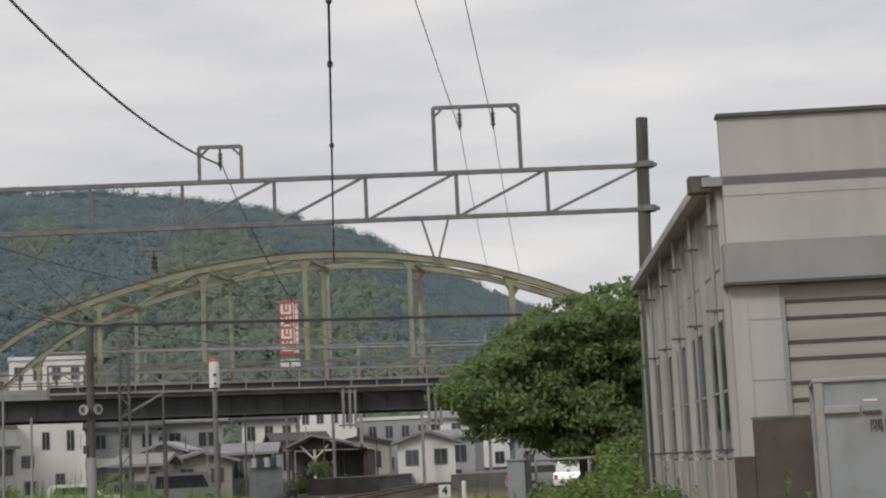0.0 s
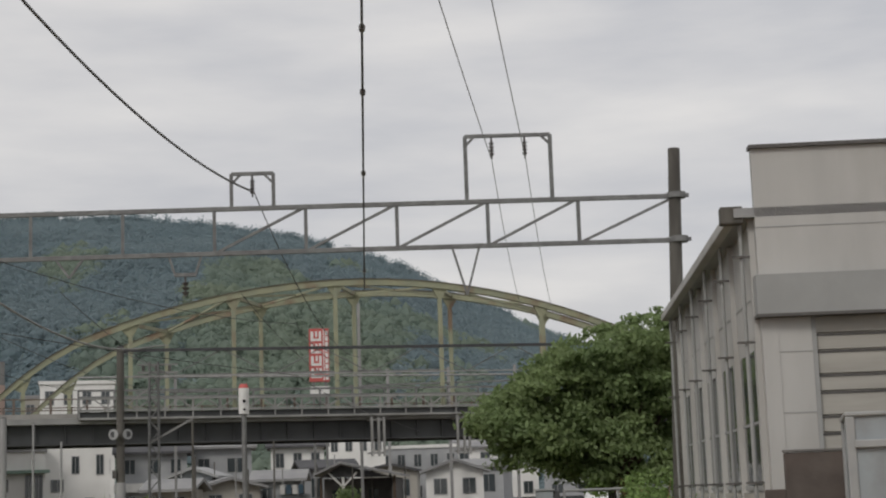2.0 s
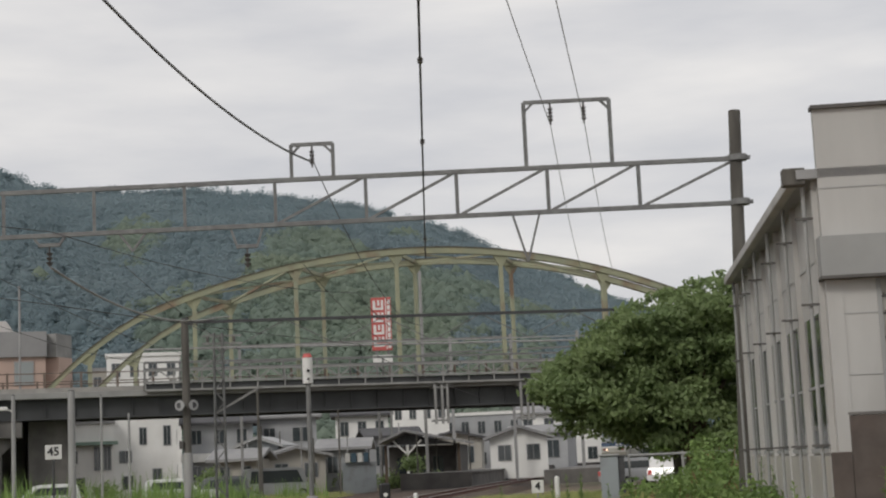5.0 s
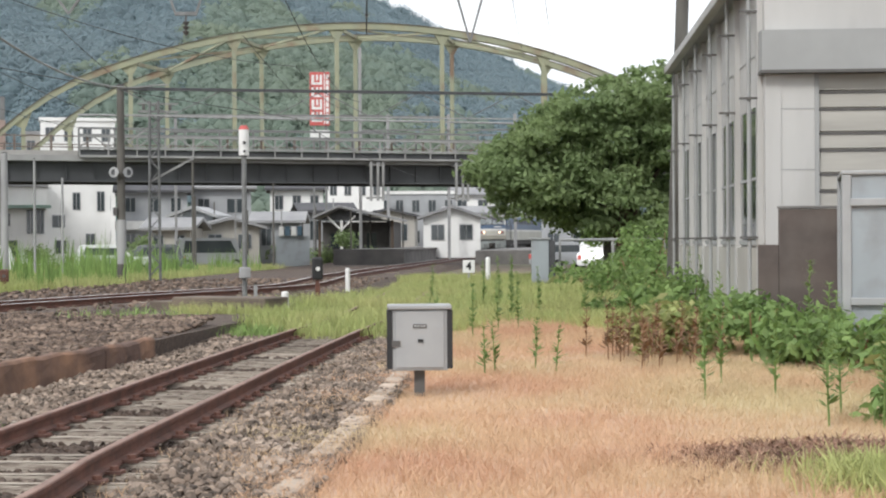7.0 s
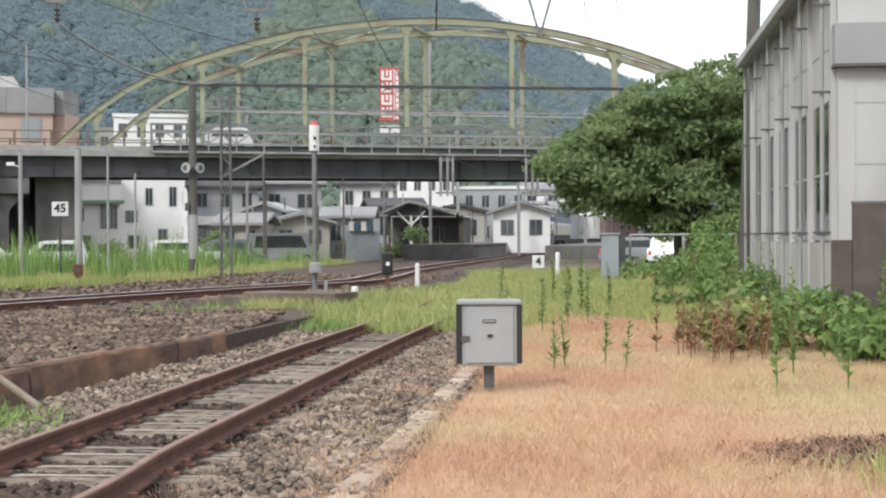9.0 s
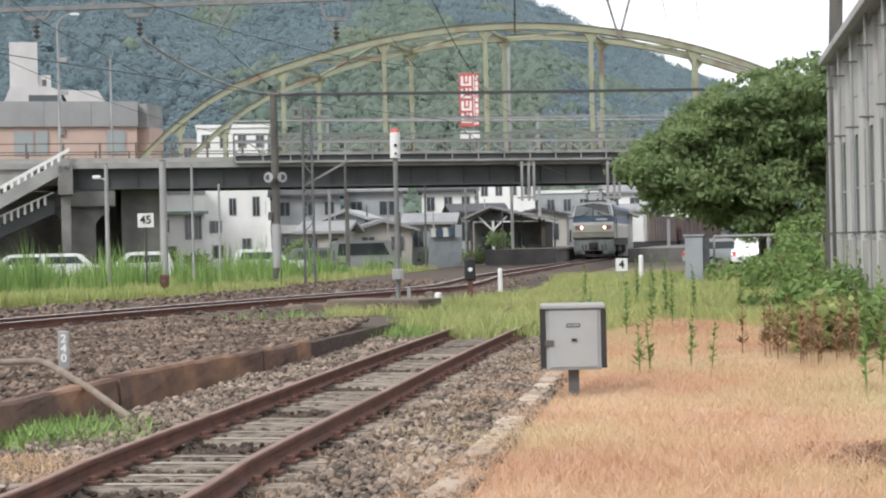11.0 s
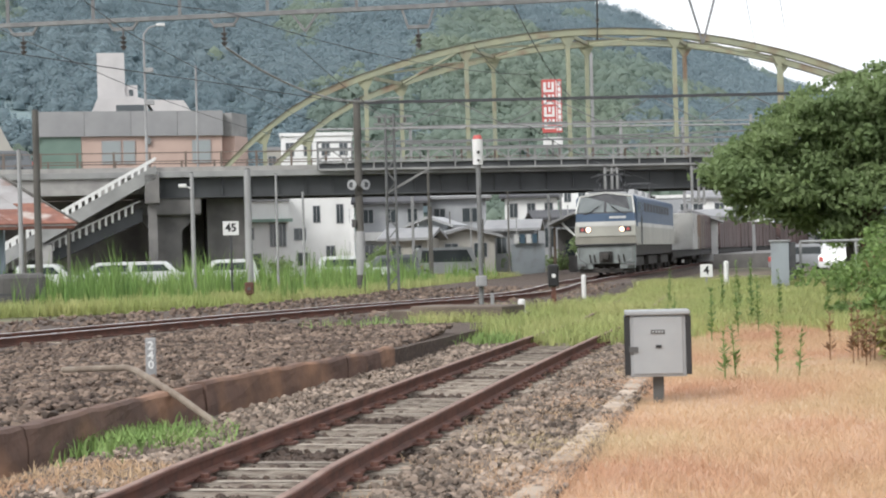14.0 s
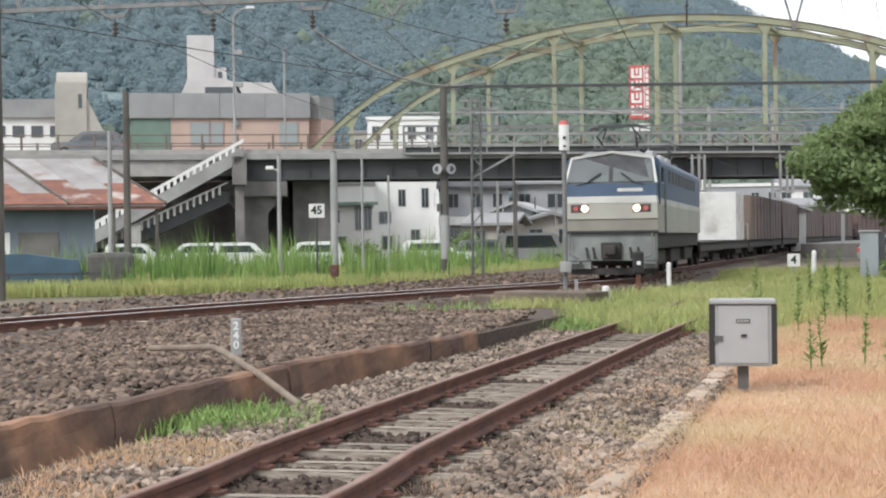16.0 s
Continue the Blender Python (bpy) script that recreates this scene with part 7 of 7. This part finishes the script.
def build_vegetation():
    rng = random.Random(4)
    # dry tan grass
    spots, green_in = [], []
    for q in range(107000):
        y = 6.5 + 27 * rng.random() ** 1.15 if q < 95000 else rng.uniform(-6, 6.5)
        x = rng.uniform(-1.0, 14.0) if q < 95000 else rng.uniform(-4.0, 10.0)
        edge = 1.72 + (y - 12.27) * 0.264 + noise.noise((y * 1.3, 0, 0)) * 0.25 - 0.1
        if x < edge:
            continue
        n = noise.noise((x * 0.35, y * 0.22, 2))
        far = 29 + 4 * n - max(0, x - 8) * 1.6
        if y > far:
            continue
        if (x - 5.1) ** 2 / 0.9 + (y - 10.95) ** 2 / 0.35 < 1 and rng.random() < 0.7:
            continue
        if x > 7.5 and y < 11.5 and n > -0.1:
            green_in.append((x, y, -0.03, 0.8))
            continue
        if rng.random() < 0.05:
            green_in.append((x, y, -0.03, 0.6))
        spots.append((x, y, -0.05, 0.75 + 0.5 * n))
    bm = bmesh.new()
    grid = {}
    for j in range(80):
        for i in range(54):
            x, y = -4.6 + i * 0.36, -7.0 + j * 0.5
            edge = 1.72 + (y - 12.27) * 0.264 + noise.noise((y * 1.3, 0, 0)) * 0.25 - 0.1
            if x > edge - 0.2 and y < 29.5 - max(0, x - 8) * 1.4:
                grid[i, j] = bm.verts.new((max(x, edge), y, -0.03 + noise.noise((x * 1.5, y * 1.5, 0)) * 0.02))
    for i, j in grid:
        if (i + 1, j) in grid and (i, j + 1) in grid and (i + 1, j + 1) in grid:
            bm.faces.new((grid[i, j], grid[i + 1, j], grid[i + 1, j + 1], grid[i, j + 1]))
    tagged(part("thatch", bm, M_THATCH), "matted dead grass under the dry blades", "grass", kind="stuff")
    tagged(blades("dry_grass", spots, M_DRY, None, 0.15, 0.007, 0.7, 41, 4), "soft dried tan grass carpeting the ground", "grass", kind="stuff")
    # dry tufts by the siding at lower left
    spots = []
    for _ in range(2500):
        y = rng.uniform(7.5, 12.5)
        x = siding_x(y) - rng.uniform(0.8, 1.9)
        if noise.noise((x, y * 0.8, 7)) > -0.05:
            spots.append((x, y, -0.05, 0.5))
    tagged(blades("dry_tufts", spots, M_DRY, None, 0.2, 0.012, 0.5, 42, 3), "tan dry tufts along the rail", "grass", kind="stuff")
    spots = []
    for _ in range(5200):
        y = 7.5 + 17 * rng.random() ** 1.3
        edge = 1.72 + (y - 12.27) * 0.264
        x = edge - abs(rng.gauss(0, 0.55))
        if x > siding_x(y) + 0.75 and noise.noise((x * 1.3, y * 0.9, 17)) > -0.1:
            spots.append((x, y, -0.03, 0.5))
    tagged(blades("gravel_wisps", spots, M_DRY, None, 0.13, 0.007, 0.8, 48, 3), "sparse dry grass wisps straggling over the gravel", "grass", kind="stuff")
    spots = [(rng.gauss(4.9, 0.22), rng.gauss(9.3, 0.34), -0.03, rng.uniform(0.4, 1.0)) for _ in range(1000)]
    tagged(blades("path_grass", spots, M_GRASS, None, 0.24, 0.014, 0.5, 49, 4), "yellow-green grass clump at the path edge", "grass", kind="stuff")
    # green grass by the siding and beyond
    spots = []
    for _ in range(60000):
        y = 21 + 44 * rng.random() ** 1.3
        x = rng.uniform(1.0, 22.0)
        if main_side(Vector((x, y, 0))) < 2.6:
            continue
        sx = siding_x(y)
        if y < 25.6 and x < sx + 1.6 + 0.3 * (25.6 - y):
            continue
        if x < sx - 0.9:
            if noise.noise((x * 0.8, y * 0.5, 1)) < 0.05 or y < 27:
                continue
        n = noise.noise((x * 0.35, y * 0.22, 2))
        if y < 26 + 4 * n - max(0, x - 8) * 1.6:
            continue
        spots.append((x, y, -0.05, 0.7 + 0.4 * noise.noise((x * 0.3, y * 0.3, 8))))
    tagged(blades("green_grass", spots, M_GRASS, None, 0.42, 0.022, 0.35, 43, 3), "pale green grass overgrowing the siding", "grass", kind="stuff")
    # tufts by the kerb
    spots = [(rng.gauss(-1.95, 0.36), rng.gauss(14.1, 0.5), -0.05, 0.24) for _ in range(420)]
    spots += [(rng.gauss(2.3, 0.25), rng.gauss(27.0, 0.3), -0.03, 0.4) for _ in range(120)]
    spots += [(x, y, 0.15, 0.4) for x, y in ((rng.gauss(0.2, 0.5), rng.gauss(30.0, 0.7)) for _ in range(70))]
    M_FRESH = mat("fresh_grass", (0.17, 0.27, 0.075), (0.23, 0.32, 0.10), 0.8, scale=2, spread=0.3, bump=0)
    tagged(blades("fresh_grass_tufts", spots, M_FRESH, None, 0.55, 0.02, 0.4, 44, 3), "bright green grass tufts beside the kerb", "grass", kind="stuff")
    # the field on the far side of the line
    spots = []
    for _ in range(34000):
        b = rng.uniform(-20, 7)
        d = 50 + 40 * rng.random() ** 1.2
        p = at(b, d)
        if main_side(p) > -7.0 - max(0, 46 - p.y * 0.85):
            continue
        spots.append((p.x, p.y, -0.05, 0.9))
    tagged(blades("field_grass", spots, M_GRASS, None, 0.5, 0.03, 0.3, 45, 3), "sunlit pale green grass field beside the line", "grass", kind="stuff")
    spots = []
    for _ in range(5200):
        b = rng.uniform(-20, 6.5)
        d = 52 + 34 * rng.random()
        p = at(b, d)
        if main_side(p) > -7.4 or noise.noise((p.x * 0.4, p.y * 0.3, 4)) < -0.05:
            continue
        n = noise.noise((p.x * 0.55, p.y * 0.4, 14))
        spots.append((p.x, p.y, 0, max(0.35, rng.uniform(0.4, 1.1) + 1.1 * n)))
    tagged(blades("tall_weeds", spots, M_FIELDWEED, None, 1.2, 0.05, 0.12, 46, 5), "tall green weeds in the field", "weeds", kind="stuff")

    # single tall stalky weeds
    def stalk_weed(p, h, seed, material=M_WEED, name="tall_weed", label="tall leafy weed stalk", thick=0.3):
        r = random.Random(seed)
        w = thing(name, label, "weed", at=p, group="tall weeds")
        bm = bmesh.new()
        lean = (r.gauss(0, 0.04) * h, r.gauss(0, 0.04) * h)
        rod(bm, (0, 0, -0.1), (lean[0], lean[1], h), 0.012, 0.005, 5)
        part("stem", bm, M_BROWNWEED if material != M_WEED else M_WEED, w)
        vs, fs = [], []
        for _ in range(int(95 * h)):
            u = r.uniform(0.15, 1.02)
            a = r.uniform(0, 6.28)
            L = 0.15 * (1.15 - u * 0.6) * r.uniform(0.6, 1.2)
            c = Vector((lean[0] * u, lean[1] * u, h * u))
            t = Vector((math.cos(a), math.sin(a), r.uniform(0.1, 0.8))).normalized()
            s = t.cross(Vector((0, 0, 1))).normalized() * L * 0.16
            n = len(vs)
            vs += [tuple(c), tuple(c + t * L * 0.5 + s), tuple(c + t * L), tuple(c + t * L * 0.5 - s)]
            fs.append((n, n + 1, n + 2, n + 3))
        me = bpy.data.meshes.new("leaves")
        me.from_pydata(vs, [], fs)
        me.materials.append(material)
        o = new("leaves", me)
        o.parent = w

    for k, (x, y, h) in enumerate(((4.25, 18.3, 0.55), (4.45, 18.6, 0.62), (5.05, 19.0, 0.6), (5.2, 18.6, 0.5), (4.2, 21.5, 0.8), (5.6, 25, 0.9), (6.4, 26.5, 0.9), (7.0, 27.5, 1.0),
                                   (4.9, 24.5, 0.8), (7.5, 30.0, 1.1), (8.6, 32.0, 1.0), (9.8, 31.5, 1.1), (8.0, 34.5, 1.1), (9.0, 37.0, 1.2), (10.5, 35.0, 1.2), (11.4, 37.0, 1.2),
                                   (11.8, 32.0, 1.4), (10.9, 28.5, 1.3), (10.0, 40.0, 1.2), (7.7, 39.0, 1.0), (12.6, 41.0, 1.3))):
        stalk_weed(Vector((x, y, 0)), h, 300 + k, label="tall green weed stalk among dry grass")
    for k, (x, y, h) in enumerate(((5.75, 15.0, 0.95), (6.4, 13.3, 1.1), (6.45, 14.9, 0.85), (6.55, 16.6, 1.2), (7.1, 13.2, 1.0), (6.75, 12.0, 0.9), (5.95, 12.6, 0.8), (6.1, 11.6, 0.9), (6.3, 12.3, 1.0), (8.2, 18.0, 1.3), (7.3, 15.5, 1.1))):
        stalk_weed(Vector((x, y, 0)), h, 400 + k, label="tall bushy green weed at the path edge")
    for k, (x, y, h) in enumerate([(6.3 + 0.11 * (k * 7 % 13), 18.6 + 0.17 * (k * 5 % 17), 0.42 + 0.05 * (k * 3 % 7)) for k in range(24)]):
        stalk_weed(Vector((x, y, 0)), h, 500 + k, M_BROWNWEED, "withered_weed", "withered brown weed stalk")

    for k in range(22):
        p = at(rng.uniform(-15.5, 2.5), rng.uniform(53, 62))
        if main_side(p) < -9.0:
            stalk_weed(p, rng.uniform(1.1, 1.9), 800 + k, label="tall green weed standing above the field grass")

    def shrub(name, label, p, size, h, leaf, material, seed, count):
        r = random.Random(seed)
        s = thing(name, label, "shrub", at=p, group="shrubs by the warehouse")
        bm = bmesh.new()
        for _ in range(7):
            a = r.uniform(0, 6.28)
            rod(bm, (0, 0, -0.1), (math.cos(a) * size * 0.6, math.sin(a) * size * 0.6, h * r.uniform(0.6, 0.95)), 0.02, 0.008, 5)
        part("woody_base", bm, M_BROWNWEED, s)
        cl = [(r.uniform(-1, 1) * size, r.uniform(-1, 1) * size, h * r.uniform(0.12, 0.85), r.uniform(0.17, 0.31) * max(1, h)) for _ in range(20)]
        tufts("foliage", cl, material, s, leaf, count * 2.2, seed, 0.9, -0.8, (0.3, 1.15), 0.8)

    for k, (x, y, sz, h, mm) in enumerate(((7.4, 21.2, 0.5, 0.6, M_YELLOWLEAF), (8.6, 20.6, 0.6, 0.7, M_WEED), (9.3, 21.6, 0.5, 0.75, M_WEED), (8.0, 21.8, 0.5, 0.65, M_YELLOWLEAF), (9.9, 22.6, 0.6, 0.8, M_WEED),
                                          (8.3, 18.3, 0.4, 0.5, M_WEED), (9.2, 18.6, 0.5, 0.6, M_WEED), (9.0, 17.0, 0.4, 0.5, M_WEED), (8.4, 15.4, 0.5, 0.45, M_YELLOWLEAF), (9.6, 19.6, 0.5, 0.7, M_WEED),
                                          (6.9, 12.6, 0.35, 0.3, M_WEED), (6.2, 10.0, 0.3, 0.22, M_YELLOWLEAF), (5.6, 9.4, 0.3, 0.2, M_WEED))):
        shrub("shrub", "leafy green and yellowing shrub by the container", Vector((x, y, 0)), sz, h, 0.085, mm, 600 + k, 260)
    for k, (x, y, sz, h) in enumerate(((9.8, 27.0, 0.8, 0.5), (11.0, 29.5, 1.0, 0.6), (12.4, 33.0, 1.2, 0.8), (11.6, 25.0, 0.9, 0.7), (13.6, 37.0, 1.2, 0.9), (13.2, 42.0, 1.2, 0.9), (14.8, 44.5, 1.2, 1.2),
                                       (16.2, 47.5, 1.3, 1.6), (17.6, 50.5, 1.4, 2.2), (14.6, 48.0, 1.2, 0.9), (18.2, 54.0, 1.5, 2.2), (10.6, 32.5, 0.8, 0.5))):
        shrub("shrub", "dense green roadside bush", Vector((x, y, 0)), sz, h, 0.10, M_WEED, 700 + k, 170)


def build_stones():
    rng = random.Random(8)
    spots, between = [], []
    for q in range(40000):
        y = 6.0 + 22 * rng.random() ** 1.5 if q < 34000 else rng.uniform(-6, 6)
        x = siding_x(y) + rng.uniform(-1.9, 2.6)
        edge = 1.72 + (y - 12.27) * 0.264 + 0.1
        if x > edge:
            continue
        inside = abs(x - siding_x(y)) < 0.95
        (between if inside else spots).append((x, y, (-0.075 if inside else -0.02) + rng.uniform(-0.01, 0.025)))
    stones("ballast_stones", None, spots, 0.036, M_STONE, 1, "loose grey crushed stones around the siding")
    # stones between the sleepers take the darker bed colour
    stones("ballast_stones", None, between, 0.04, M_BALLAST, 4, "darker brown stones sunk between the sleepers")
    slope_pts = []
    kl = spline([*[tuple(p) for p in KERB], (1.9, 29.0, 0)], 0.5)
    for _ in range(46000):
        a = rng.choice(kl)
        if a.y < 5:
            continue
        u = rng.random() ** 1.2
        q = Vector((a.x - 6.0 * u - 0.2, a.y + 6.5 * u + rng.uniform(-0.4, 0.4), 0))
        side = main_side(q)
        if side < 1.4:
            continue
        slope_pts.append((q.x, q.y, 0.23 - 0.10 * min(1, u * 1.2) + noise.noise((q.x * 0.7, q.y * 0.7, 3)) * 0.04 + rng.uniform(-0.02, 0.025)))
    stones("ballast_stones", None, slope_pts, 0.052, M_STONE_RUST, 2, "loose rusty brown ballast stones on the slope")
    far_pts = []
    for _ in range(12000):
        q = rng.choice(coarse_main)
        if not 10 < q.y < 62:
            continue
        d = (near_point(coarse_main, q)[1])
        off = rng.uniform(-8.0, 1.9)
        p = q + Vector((d.y, -d.x, 0)) * off + d * rng.uniform(-0.5, 0.5)
        far_pts.append((p.x, p.y, (0.12 if abs(off) > 1.2 else 0.14) + rng.uniform(-0.01, 0.03)))
    stones("ballast_stones", None, far_pts, 0.075, M_STONE_RUST, 3, "loose dark ballast stones of the main line")
    # pale kerb stones at the edge of the dry grass
    kerb = thing("edging_stones", "broken line of pale edging stones in the grass", "edging", kind="structure")
    for k in range(19):
        y = 8.2 + 0.62 * k
        bm = bmesh.new()
        box(bm, -0.10, 0.10, -0.295, 0.295, -0.14, rng.uniform(-0.03, 0.012), bevel=0.02)
        o = part("edging_stone", bm, M_EDGING, kerb)
        o.matrix_basis = pose(1.62 + (y - 12.27) * 0.264, y, 0.015, rng.gauss(0, 1.5), rng.gauss(0, 2), -15 + rng.gauss(0, 3))
    # dead leaf litter
    spots = [(rng.gauss(5.1, 0.46), rng.gauss(10.75, 0.32), -0.02, rng.uniform(0.5, 1.2)) for _ in range(2600)]
    tagged(blades("dead_leaf_litter", spots, M_LITTER, None, 0.07, 0.025, 1.3, 47, 3), "dark patch of dead leaf litter in the dry grass", "litter", kind="stuff")


# ---- put the place together ----
build_ground()
build_beds()
build_tracks()
build_kerb()
build_hill()
build_bridge()
build_stairs()
beam_at = build_portal()
build_warehouse()
build_brown_wall()
build_ground_container()
build_tree()
build_equipment_box()
build_marker_signal()
small_post("marker_post", "short white marker post beside the siding", Vector((3.75, 36.55, 0.0)), 0.44, 0.085, M_WHITE, None, "white marker posts")
small_post("marker_post", "short white marker post beside the main line", at(8.12, 47.0), 0.8, 0.07, M_WHITE, None, "white marker posts")
small_post("marker_post", "slim white marker post in the grass", at(13.2, 57.0), 1.0, 0.09, M_WHITE, None, "white marker posts")
dwarf_signal(at(7.03, 44.5), M_BLACK, 1.15)
dwarf_signal(at(-3.95, 53.0), M_RUST, 0.75)
build_signs()
build_pipe_guard()
build_slab()
build_fence_cabinet()
build_poles()
build_wires()
build_town()
build_station()
build_parked_cars()
build_shed()
build_vegetation()
build_stones()
bridge_car = build_car("car", "silver hatchback driving over the bridge", Vector((24, 95.5, 6.385)), BR_TURN + 180, M_CARWHITE, group="")

motions()
